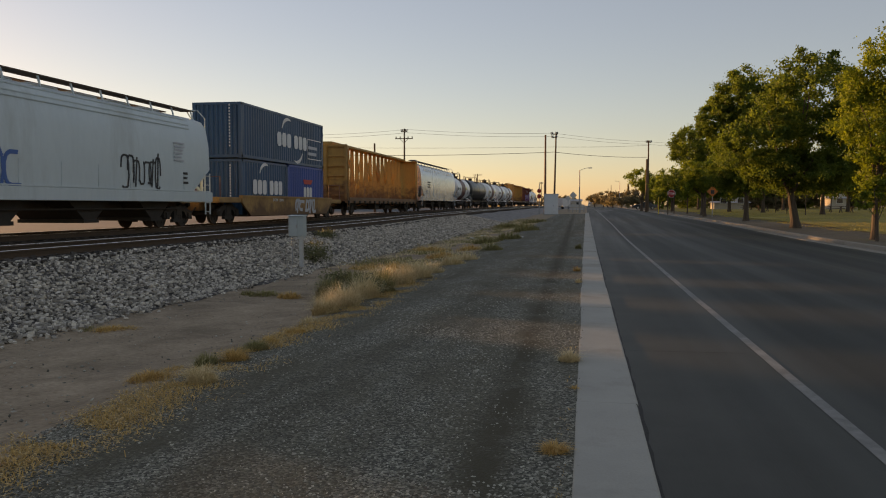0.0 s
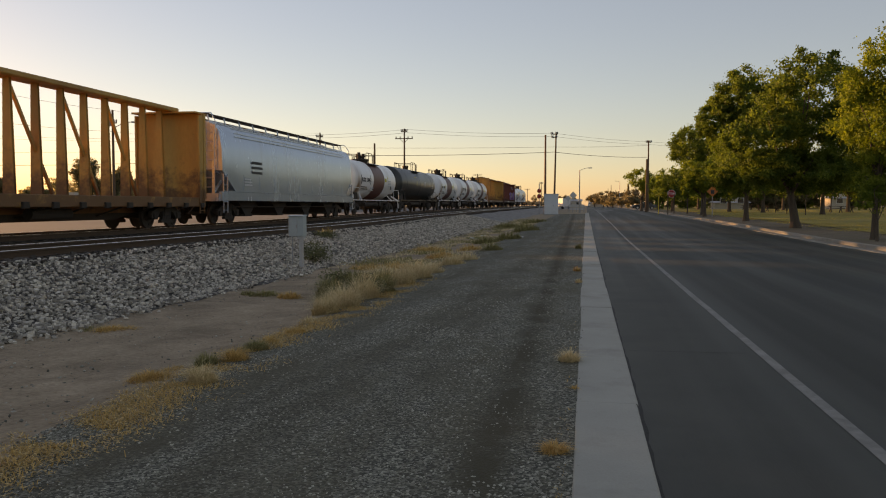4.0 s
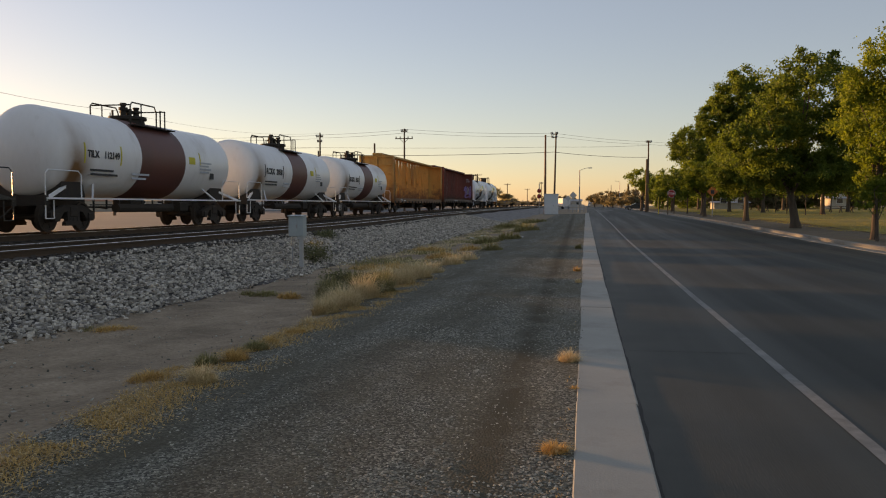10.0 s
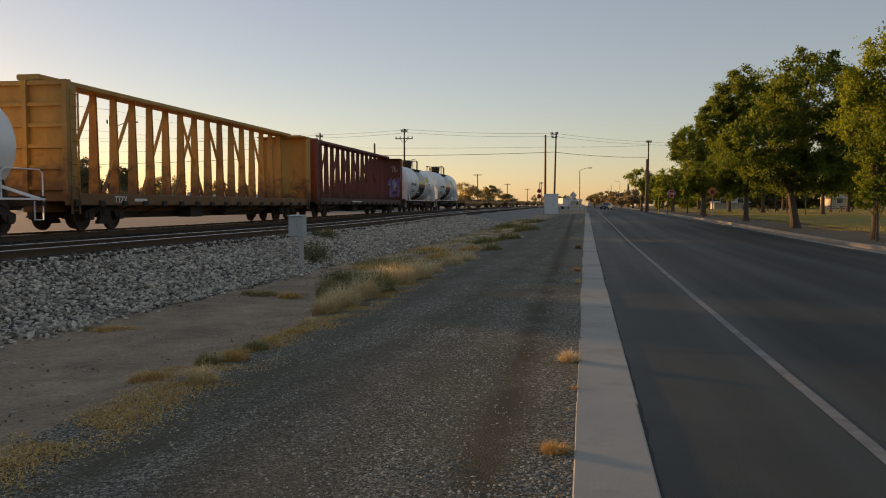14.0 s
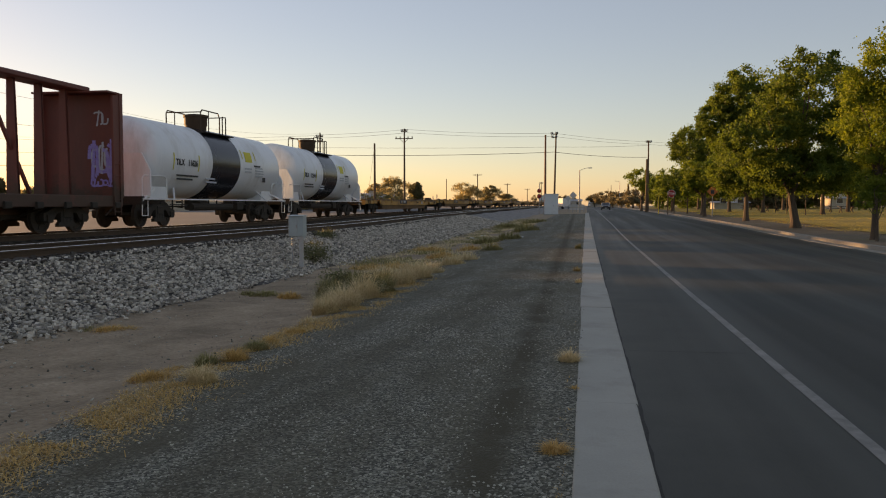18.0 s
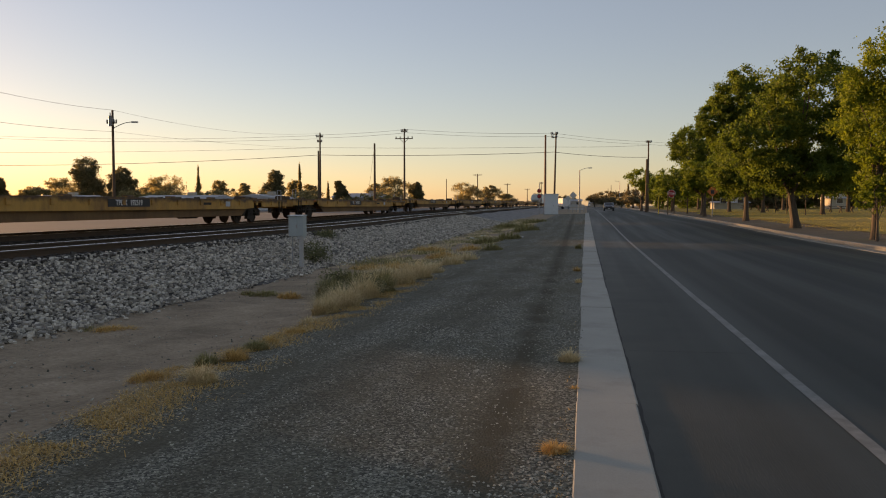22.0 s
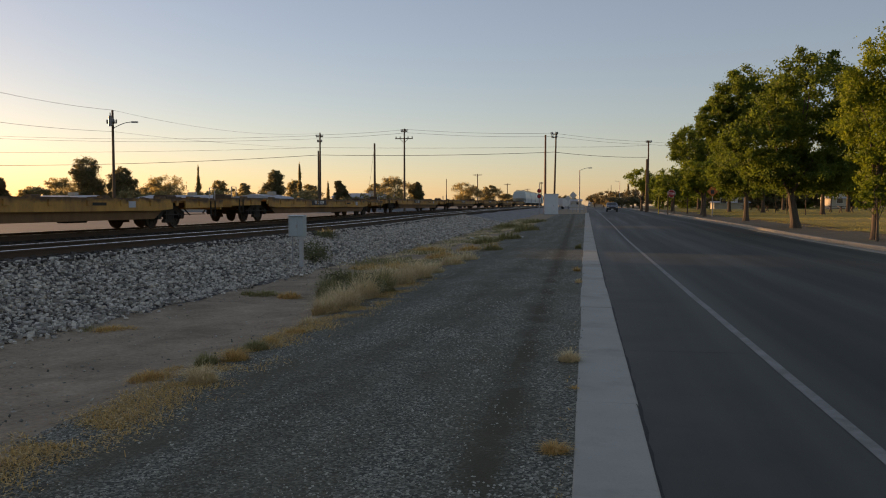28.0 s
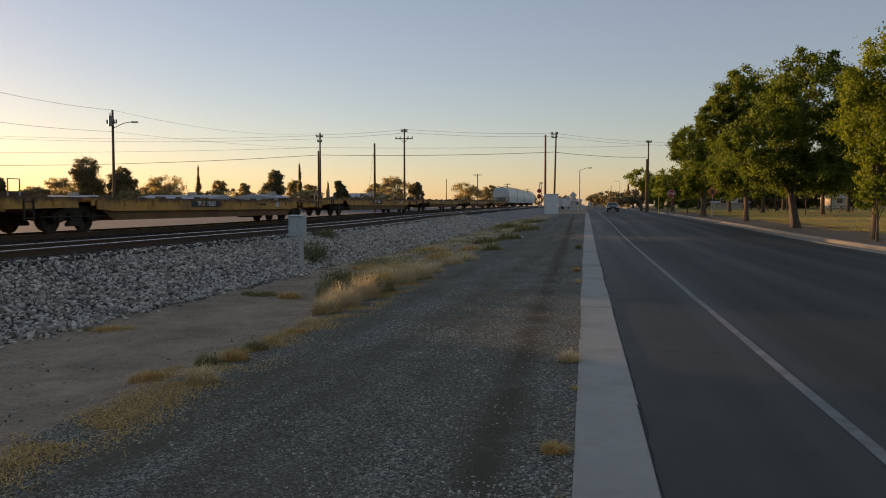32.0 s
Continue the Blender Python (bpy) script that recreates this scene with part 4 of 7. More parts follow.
def tank_marks(root, number, size, ink, plate, seed, r=1.46, cz=2.55):
    def tx(z):
        return tank_x(z, r, cz)

    tilx = number.startswith("TILX")
    marks(number, size * (.74 if tilx else 1), ink, root, tx(2.5), -3.95 if tilx else -3.5, 2.5, bold=.01)
    def curved(m, y, z0, z1, w):
        zs = spread(z0, z1, 7)
        rows = [(tx(a) + d, yy, a) for a in zs for d, yy in ((-.006, y - w / 2), (-.006, y + w / 2), (.006, y + w / 2), (.006, y - w / 2))]
        faces = [(4 * i + k, 4 * i + (k + 1) % 4, 4 * i + 4 + (k + 1) % 4, 4 * i + 4 + k) for i in range(len(zs) - 1) for k in range(4)]
        return m.add(rows, faces + [(3, 2, 1, 0), tuple(4 * len(zs) - 4 + k for k in range(4))])

    for y in (-2.9, -5.0) if tilx else (-2.25, -4.75):
        part("stripe", curved(Mesh(), y, 2.2, 2.85, .06), mark_yellow if tilx else mark_black, root)
    bars(root, tx(2.0), -3.6, 2.0, 2.0, .42, 3, ink, seed=seed)
    bars(root, tx(2.0), -1.5, 2.1, 1.2, .75, 5, graffiti_pale, seed=seed + 1)
    bars(root, tx(2.5), 3.5, 2.4, 1.1, .5, 4, graffiti_pale, seed=seed + 2)
    if plate == "y":
        m = curved(Mesh(), 2.2, 2.83, 3.3, .76)
        part("placard", m, mark_yellow, root, "yellow placard")
        for y in (1.5, 3.0):
            part("stripe", curved(Mesh(), y, 2.95, 3.36, .07), mark_yellow, root)
        bars(root, tx(2.68), 3.3, 2.68, 1.1, .16, 1, mark_black, seed=seed + 5)
        bars(root, tx(2.45), 2.2, 2.45, 1.0, .3, 2, graffiti_pale, seed=seed + 6)
    else:
        part("placard", curved(Mesh(), 2.3, 2.5, 2.78, .5), mark_yellow, root, "yellow placard")
        part("stripe", curved(Mesh(), 3.0, 2.5, 3.0, .05), mark_yellow, root)
    part("decal", Mesh().box(tx(2.1), 4.0, 1.95, tx(2.1) + .012, 4.35, 2.3), mark_black, root)


def centerbeam(name, L, mat, label, tag=0):
    root = thing(name, label, "railway car")
    h = L / 2
    m = Mesh()
    m.box(-1.4, -h + .1, .95, 1.4, h - .1, 1.14)
    for s in (-1, 1):
        m.box(s * 1.38 - .06, -h, .82, s * 1.38 + .06, h, 1.2, .02)
    m.box(-.35, -h + .3, .6, .35, h - .3, .95)
    part("deck", m, mat, root)
    n = int(L / 1.4)
    winch = Mesh().box(1.42, -.14, .78, 1.52, .14, .98, .02).build("winch", underframe)
    for i in range(n + 1):
        part("winch", winch, None, root, at=Matrix.Translation((0, -h + .4 + (L - .8) * i / n, 0)))
    # bulkheads of ribbed plate
    for s in (-1, 1):
        yb = s * (h - .18)
        bh = part("bulkhead", Mesh().box(-1.42, yb - .05, 1.14, 1.42, yb + .05, 4.66), mat, root)
        o0, o1 = (yb - .24, yb - .05) if s < 0 else (yb + .05, yb + .24)
        for k in (-1.38, 0, 1.38):
            part("upright_rib", Mesh().box(k - .08, o0, 1.14, k + .08, o1, 4.7), mat, bh)
        for i in range(6):
            z = 1.3 + i * .65
            for k in (-.69, .69):
                part("cross_rib", Mesh().box(k - .6, min(o0, o1) + (.06 if s < 0 else 0), z, k + .6, max(o0, o1) - (0 if s < 0 else .06), z + .12), mat, bh)
        part("cap_plate", Mesh().box(-1.42, yb - s * .3 - .3, 4.662, 1.42, yb + .1, 4.72), mat, bh)
        for k in (-1, 1):
            a, b = sorted((s * (h - .15), s * (h - .5)))
            x0, x1 = sorted((k * 1.36, k * 1.44))
            part("end_flange", Mesh().prism_x([(a, 1.14), (b, 1.14), (b, 4.6), (a, 4.6)], x0, x1), mat, root)
    # posts and truss in one upright plane
    n = 16
    ys = [-h + 1.1 + (L - 2.2) * i / n for i in range(n + 1)]
    for i, y in enumerate(ys):
        w0, w1 = .2, .11
        m = Mesh()
        vs = []
        for z, w in ((1.14, w0), (4.74, w1)):
            vs += [(px, y + py, z) for px, py in ((-w, -.06), (w, -.06), (w, -.035), (.02, -.035), (.02, .035), (w, .035), (w, .06), (-w, .06), (-w, .035), (-.02, .035), (-.02, -.035), (-w, -.035))]
        m.add(vs, [(i, (i + 1) % 12, 12 + (i + 1) % 12, 12 + i) for i in range(12)] + [tuple(range(11, -1, -1)), tuple(range(12, 24))])
        part("post", m, mat, root)
    step = (L - 2.2) / n
    for lo, hi in ((.4, 2), (2.4, 4), (4.5, 6), (6.5, 8), (8.6, 7), (10.6, 9), (12.6, 11), (14.6, 13)):
        part("brace", Mesh().bar((0, ys[0] + lo * step, 1.25), (0, ys[0] + hi * step, 4.7), .09, .1), mat, root)
    m = Mesh()
    m.box(-.4, -h + .2, 4.74, .4, h - .2, 4.92, .04)
    part("top_chord", m, mat, root)
    ladder(root, 1.46, -h + .35, .55, 4.4, .4, mat)
    ladder(root, 1.46, h - .35, .55, 2.4, .4, mat)
    m = Mesh()
    m.prism_x([(-h + 3.5, .62), (h - 3.5, .62), (h - 5, .36), (-h + 5, .36)], -.3, .3)
    m.box(.5, -2.6, .35, 1.1, -1.5, .8, .05)
    m.rod((.8, 1, .6), (.8, 3, .6), .18, 10)
    for i in range(8):
        y = -h + 4 + (L - 8) * i / 7
        m.bar((1.3, y, .82), (.3, y, .5), .05)
    part("underframe", m, underframe, root)
    trucks(root, (-h + 2.6, h - 2.6))
    couplers(root, h)
    return root


def flat_car(name, L, label, number):
    root = thing(name, label, "flatcar", group="empty yellow flatcars of the train")
    h = L / 2
    m = Mesh()
    m.box(-1.36, -h + .15, .98, 1.36, h - .15, 1.08)
    part("deck", m, flat_yellow, root)
    m = Mesh()
    cut = h - 3.9
    for s in (-1, 1):
        x = s * 1.48
        x0, x1 = min(x, x - s * .06), max(x, x - s * .06)
        # the sill is cut away over the middle of each truck
        m.prism_x([(-cut + .55, 1.12), (cut - .55, 1.12), (cut - .55, .74), (cut - 1.6, .68), (-cut + 1.6, .68), (-cut + .55, .74)], x0, x1)
        for k in (-1, 1):
            a, b = sorted((k * (cut + .5), k * h))
            m.prism_x([(a, 1.12), (b, 1.12), (b, .80), (a, .76)], x0, x1)
        m.prism_x([(-h, 1.05), (h, 1.05), (h, 1.13), (-h, 1.13)], x0 - .01, x1 + .01)
    for s in (-1, 1):
        m.box(-1.42, s * (h - .06) - .06, .7, 1.42, s * (h - .06) + .06, 1.1)
    part("side_sill", m, flat_yellow, root)
    m = Mesh()
    m.prism_x([(-h + .4, .98), (h - .4, .98), (h - 2.8, .62), (h - 5.2, .34), (-h + 5.2, .34), (-h + 2.8, .62)], -.5, .5)
    part("center_sill", m, rust_sill, root, "deep rust-brown centre sill")
    for s in (-1, 1):
        x0, x1 = sorted((s * 1.28, s * 1.34))
        part("belly_plate", Mesh().prism_x([(-h + 4.9, .74), (h - 4.9, .74), (h - 5.6, .37), (-h + 5.6, .37)], x0, x1), rust_sill, root, "rust-brown fishbelly side plate")
    r = random.Random(number)
    pedestal = Mesh().box(-.1, -.22, 1.08, .1, .22, 1.2, .02).build("container_pedestal", flat_yellow)
    for s in (-1, 1):
        for k in (-1.35, 1.35):
            for i in range(4):
                part("container_pedestal", pedestal, None, root, at=Matrix.Translation((k, s * (1.5 + i * 3.6 + r.uniform(-.2, .2)), 0)))
    for i in range(13):
        y = -h + 2.2 + (L - 4.4) * i / 12
        part("stake_pocket", Mesh().box(1.482, y - .09, .86, 1.53, y + .09, 1.06, .01), flat_yellow, root)
    for s in (-1, 1):
        m = Mesh()
        m.pipe([(1.3, s * (h - .4), 1.1), (1.3, s * (h - .4), 1.62), (1.3, s * (h - .9), 1.62), (1.3, s * (h - .9), 1.1)], .022)
        part("hitch_stand", Mesh().box(-.3, s * (h - 2.3) - .4, 1.08, .3, s * (h - 2.3) + .4, 1.3, .06), rail_side, root)
        part("hand_rail", m, pole_metal, root)
        ladder(root, 1.5, s * (h - 1.0), .42, 1.05, .42, underframe, n=2, name="step")
    for k in (-1, 1):
        part("uncoupling_rod", Mesh().rod((1.42, k * (h - 5.0), .52), (1.42, k * (h - 1.6), .52), .02, 6), underframe, root)
    part("valve_box", Mesh().box(.55, 3.6, .3, 1.0, 4.6, .75, .05), underframe, root)
    part("air_tank", Mesh().rod((.8, 1, .55), (.8, 3, .55), .17, 10), underframe, root)
    part("number_board", Mesh().box(1.484, -2.9, .80, 1.496, -.2, 1.07), mark_black, root, "black board with white reporting marks")
    marks("TPDX %d" % number, .27, mark_white, root, 1.50, -1.55, .935, bold=.003, squeeze=1.02)
    part("notice", Mesh().box(1.484, h - 7.6, .80, 1.492, h - 7.15, 1.02), graffiti_pale, root)
    bars(root, 1.484, h - 9.3, .92, .9, .2, 1, underframe, seed=number)
    trucks(root, (-h + 3.9, h - 3.9))
    couplers(root, h)
    return root


def corrugated(L, z0, z1, half, pitch=.3, dep=.06):
    """A container's long side pressed into upright ribs."""
    m = Mesh()
    h = L / 2
    n = int((L - .36) / pitch)
    for s in (-1, 1):
        pts = [(-h + .18, 0)]
        p = (L - .36) / n
        for i in range(n):
            y = -h + .18 + i * p
            pts += [(y + p * .12, 0), (y + p * .3, dep), (y + p * .6, dep), (y + p * .78, 0)]
        pts.append((h - .18, 0))
        vs = [(s * (half - .07 + d), y, z) for z in (z0 + .14, z1 - .1) for y, d in pts]
        k = len(pts)
        m.add(vs, [((i, i + 1, k + i + 1, k + i) if s > 0 else (k + i, k + i + 1, i + 1, i)) for i in range(k - 1)])
    # front end wall, ribbed too
    n = 9
    for s in (-1, 1):
        pts = [(-half + .15, 0)]
        p = (2 * half - .3) / n
        for i in range(n):
            x = -half + .15 + i * p
            pts += [(x + p * .12, 0), (x + p * .3, dep), (x + p * .6, dep), (x + p * .78, 0)]
        pts.append((half - .15, 0))
        vs = [(x, s * (h - .075 + d), z) for z in (z0 + .14, z1 - .1) for x, d in pts]
        k = len(pts)
        m.add(vs, [((i, i + 1, k + i + 1, k + i) if s < 0 else (k + i, k + i + 1, i + 1, i)) for i in range(k - 1)])
    return m


def container_frame(L, z0, z1, half):
    m = Mesh()
    h = L / 2
    for sx in (-1, 1):
        m.box(sx * half - .06, -h, z0 + .02, sx * half + .0 if sx > 0 else sx * half + .06, h, z0 + .16)
        m.box(min(sx * half, sx * (half - .06)), -h, z1 - .1, max(sx * half, sx * (half - .06)), h, z1)
        for sy in (-1, 1):
            x0, x1 = sorted((sx * half, sx * (half - .16)))
            y0, y1 = sorted((sy * h, sy * (h - .18)))
            m.box(x0, y0, z0, x1, y1, z1)
    for sy in (-1, 1):
        y0, y1 = sorted((sy * h, sy * (h - .1)))
        m.box(-half, y0, z0 + .02, half, y1, z0 + .16)
        m.box(-half, y0, z1 - .12, half, y1, z1)
    m.box(-half + .05, -h + .05, z1 - .06, half - .05, h - .05, z1 - .02)
    m.box(-half + .05, -h + .05, z0 + .1, half - .05, h - .05, z0 + .14)
    return m


def container(L, z0, z1, mat, label):
    o = thing("shipping_container", label, "container", group="stacked containers on the well car")
    part("frame", container_frame(L, z0, z1, 1.22), mat, o)
    part("ribbed_wall", corrugated(L, z0, z1, 1.22), mat, o)
    return o


def arc_mark(root, y, z, r, a0, a1, w, x=1.232):
    m = Mesh()
    n = 14
    for i in range(n):
        p, q = a0 + (a1 - a0) * i / n, a0 + (a1 - a0) * (i + 1) / n
        ww = w * math.sin(math.pi * (i + .8) / (n + 1)) + .03
        m.bar((x, y + r * math.cos(p), z + .75 * r * math.sin(p)), (x, y + r * math.cos(q), z + .75 * r * math.sin(q)), ww, .01, up=(1, 0, 0))
    return part("logo_swoosh", m, mark_white, root)


def blocks(root, y, z, w, h, n, mat, x=1.232, name="logo_block", split=None):
    """A brand mark, drawn as a row of plain upright shapes."""
    p = w / (n + (.5 if split else 0))
    for i in range(n):
        y0 = y - w / 2 + i * p + (.5 * p if split and i >= split else 0)
        b = p * .16
        poly = [(y0 + p * .08 + b, z - h / 2), (y0 + p * .9 - b, z - h / 2), (y0 + p * .9, z - h / 2 + b), (y0 + p * .9, z + h / 2 - b), (y0 + p * .9 - b, z + h / 2), (y0 + p * .08 + b, z + h / 2), (y0 + p * .08, z + h / 2 - b), (y0 + p * .08, z - h / 2 + b)]
        part(name, Mesh().prism_x(poly, x, x + .008), mat, root)


def well_car(name, L):
    root = thing(name, "rust-streaked tan well car carrying blue stacked containers", "railway car")
    h = L / 2
    m = Mesh()
    for s in (-1, 1):
        poly = [(-h + 2.3, 1.28), (h - 2.3, 1.28), (h - 2.3, .95), (h - 3.3, .34), (-h + 3.3, .34), (-h + 2.3, .95)]
        x = s * 1.52
        m.prism_x(poly, min(x, x - s * .1), max(x, x - s * .1))
        m.box(min(x + s * .04, x - s * .16), -h + 2.3, 1.2, max(x + s * .04, x - s * .16), h - 2.3, 1.3)
    part("side_panel", m, well_rust, root)
    m = Mesh().box(-1.4, -h + 3.2, .3, 1.4, h - 3.2, .4)
    part("well_floor", m, underframe, root)
    for s in (-1, 1):
        m = Mesh()
        a, b = sorted((s * (h - 2.5), s * h))
        m.box(-1.45, a, .95, 1.45, b, 1.2, .03)
        m.box(-.5, a, .6, .5, b, .95)
        part("end_platform", m, well_rust, root)
        m = Mesh()
        m.pipe([(1.4, s * (h - .2), 1.2), (1.4, s * (h - .2), 2.1), (.7, s * (h - .2), 2.1), (.7, s * (h - .2), 1.2)], .025)
        part("hand_brake", Mesh().box(-.15, s * (h - .45) - .1, 1.2, .2, s * (h - .45) + .1, 2.0, .04), maroon, root)
        part("platform_rail", m, maroon, root)
    trucks(root, (-h + 1.75, h - 1.75))
    couplers(root, h)
    scribble(31, 3.4, .9, 1.535, 2.05, .82, graffiti_pale, root, .17, 5)
    marks("DTTX 59041", .2, mark_white, root, 1.535, -2.2, 1.1, squeeze=1.3)
    return root


SPEED = 10.9
LATE = 17.35 * 0.1757


def place_y(passing, t):
    """Where along the line a car's middle is at t, if it passes the camera's plane at that time."""
    return SPEED * (passing - t) - LATE


train = []


def couple(ob, t0, t1):
    train.append((ob, (t0 + t1) / 2))
    ob.matrix_basis = pose(FAR_TRACK, place_y((t0 + t1) / 2, 0), RAIL_Z)


def length(t0, t1):
    return (t1 - t0) * SPEED


def container_stack(passing):
    """One long container over two short ones."""
    up = container(12.19, 3.07, 5.68, box_blue, "dark blue ribbed long steel container on top of two others")
    a = container(6.05, .42, 3.03, box_blue, "dark blue ribbed short steel container in the well")
    b = container(6.05, .42, 3.03, box_blue_bright, "bright blue ribbed short steel container in the well")
    blocks(up, .75, 4.32, 4.7, .74, 6, mark_white, split=3)
    arc_mark(up, .1, 4.75, .95, 1.2, 2.9, .16)
    arc_mark(up, 1.4, 3.95, .95, 4.3, 6.0, .16)
    bars(up, 1.232, 4.4, 4.0, 2.1, .7, 2, graffiti_pale, seed=4)
    m = Mesh()
    for z in (3.5, 4.62):
        m.box(1.232, 3.2, z, 1.24, 5.7, z + .05)
    for y in (3.2, 5.66):
        m.box(1.232, y, 3.5, 1.24, y + .05, 4.66)
    part("logo_frame", m, mark_white, up)
    blocks(a, .2, 1.75, 4.0, .72, 6, mark_white, split=3)
    arc_mark(a, -.1, 2.3, .8, 1.2, 2.9, .14)
    blocks(b, .14, 1.55, 1.5, .6, 3, mark_white)
    part("logo_bar", Mesh().prism_x([(-.66, 2.28), (.94, 2.28), (.74, 2.02), (-.46, 2.02)], 1.232, 1.24), mark_red, b)
    for o, yy, z0, z1 in ((a, -3.04, 1.0, 2.7), (up, -6.11, 3.6, 5.5)):
        for z in spread(z0, z1, 13):
            part("number_bar", Mesh().box(.62, yy - .02, z, .68, yy - .005, z + .08), mark_white, o)
    for o, dy in ((up, 0), (a, -3.06), (b, 3.06)):
        train.append((o, passing + dy / SPEED))


c = covered_hopper("covered_hopper", length(1.45, 3.33), car_grey, "light grey covered hopper car with sprayed graffiti on its side")
scribble(5, 2.6, 1.5, 1.612, 4.6, 2.05, mark_black, c, .07, 7)
scribble(8, 4.2, 1.6, 1.612, -3.6, 1.9, graffiti_blue, c, .12, 4)
bars(c, 1.612, 7.4, 2.95, .9, .8, 6, graffiti_pale, seed=6)
bars(c, 1.612, 7.9, 1.95, .45, .55, 3, mark_black, seed=7)
couple(c, 1.45, 3.33)
couple(well_car("well_car", length(3.42, 5.08)), 3.42, 5.08)
container_stack(4.25)
couple(centerbeam("centerbeam_car", length(5.2, 7.3), beam_yellow, "empty yellow centerbeam lumber car with open truss"), 5.2, 7.3)
c = covered_hopper("covered_hopper", length(7.40, 9.28), car_silver, "plain silver-grey covered hopper car")
bars(c, 1.612, -6.0, 2.6, 1.6, .7, 3, mark_black, seed=16)
bars(c, 1.612, -7.2, 1.9, .9, .4, 3, graffiti_pale, seed=17)
couple(c, 7.40, 9.28)
WT = "white tank car with maroon band and top railing"
for t0, t1, num in ((9.32, 10.62, "RCRX  2044"), (12.33, 13.63, "TILX  112149"), (13.69, 14.99, "RCRX  2058"), (15.04, 16.34, "RCRX  2032")):
    wide = num.endswith(("2044", "2149"))
    c = tank_car("tank_car", length(t0, t1), tank_white, maroon, WT, trim_mat=car_white, band=3.3 if wide else 2.4, shift=.1 if num.endswith("2149") else .3)
    tank_marks(c, num, .42, mark_black, "k", int(t0 * 10))
    couple(c, t0, t1)
c = tank_car("tank_car", length(10.69, 12.26), car_black, None, "glossy black tank car with grimy shell", dome=True, r=1.46, over=.4, cap=.55)
bars(c, tank_x(3.19), -1.75, 3.19, .55, .16, 1, mark_yellow, seed=41)
bars(c, tank_x(3.19), -1.1, 3.17, .6, .14, 1, graffiti_pale, seed=45)
m = Mesh().bar((tank_x(2.43), -1.5, 2.43), (tank_x(2.87), -1.38, 2.87), .06, .012, up=(1, 0, 0))
part("chalk_mark", m, mark_yellow, c)
bars(c, tank_x(2.66), 2.4, 2.66, .8, .45, 4, graffiti_pale, seed=42)
bars(c, tank_x(2.9), 7.0, 2.9, .7, .5, 4, graffiti_pale, seed=43)
bars(c, tank_x(2.45), 6.0, 2.45, .4, .36, 2, mark_white, seed=44)
m = Mesh().bar((tank_x(2.7), 4.4, 2.6), (tank_x(2.9), 4.42, 2.95), .04, .012, up=(1, 0, 0))
part("chalk_mark", m, graffiti_pale, c)
couple(c, 10.65, 12.22)
c = centerbeam("centerbeam_car", length(16.44, 18.52), beam_yellow, "empty yellow centerbeam lumber car with open truss")
words("TTZX", .3, mark_white, c, 1.447, -8.4, 1.01, "reporting_mark", bold=.006)
bars(c, 1.442, -7.1, 1.01, .85, .2, 1, mark_white, seed=52)
couple(c, 16.44, 18.52)
c = centerbeam("centerbeam_car", length(18.64, 20.72), oxide, "empty maroon centerbeam lumber car with open truss and graffiti")
h = length(18.64, 20.72) / 2
inside = Matrix.Translation((.85, h - .24, 0)) @ Matrix.Rotation(-math.pi / 2, 4, 'Z')
for seed, w, hh, z, ink, thick, loops in ((77, 1.0, 1.5, 2.4, graffiti_violet, .12, 3), (79, .8, 1.1, 2.5, graffiti_pale, .07, 3), (80, .8, .3, 1.65, graffiti_violet, .06, 4), (78, .5, .6, 3.85, graffiti_pale, .05, 2)):
    scribble(seed, w, hh, 0, 0, z, ink, c, thick, loops).matrix_basis = inside
scribble(81, .3, .4, -.3, 3.4, 3.4, graffiti_pale, c, .06, 2).matrix_basis = Matrix.Translation((-3.4 + .2, h - .24, 0)) @ Matrix.Rotation(-math.pi / 2, 4, 'Z')
bars(c, 1.45, -h + 9, 1.02, 3.2, .16, 1, mark_white, seed=51)
couple(c, 18.64, 20.72)
for t0, t1, num in ((20.83, 22.16, "TILX  11626"), (22.20, 23.53, "TILX  112444")):
    c = tank_car("tank_car", length(t0, t1), car_white, band_black, "white tank car with black band and round dome", dome=True, shield=True, trim_mat=car_white, band=2.85, r=1.56, cz=2.64, rail_h=.74, shift=-.2, over=.64)
    tank_marks(c, num, .45, mark_black, "y", int(t0 * 10), 1.56, 2.64)
    if num.endswith("11626"):
        scribble(61, 1.6, .5, tank_x(2.7) + .006, 0, 2.7, mark_white, c, .05, 6)
    couple(c, t0, t1)
for i, num in enumerate((192519, 192537, 192523, 192559, 192557, 192541, 192530, 192516, 192528)):
    t0 = 23.62 + 2.637 * i
    couple(flat_car("flatcar", length(t0, t0 + 2.55), "empty yellow flatcar with rusty deep centre sill", num), t0, t0 + 2.55)
t0 = 23.62 + 2.637 * 9
for i in range(4):
    c = covered_hopper("covered_hopper", length(0, 1.75), car_grey, "pale grey covered hopper car near the end of the train")
    for o in c.children:
        if not o.name.startswith(("truck", "coupler")):
            o.matrix_basis = Matrix.Diagonal((1, 1, .83, 1)) @ o.matrix_basis
    couple(c, t0 + .03 + 1.82 * i, t0 + 1.78 + 1.82 * i)


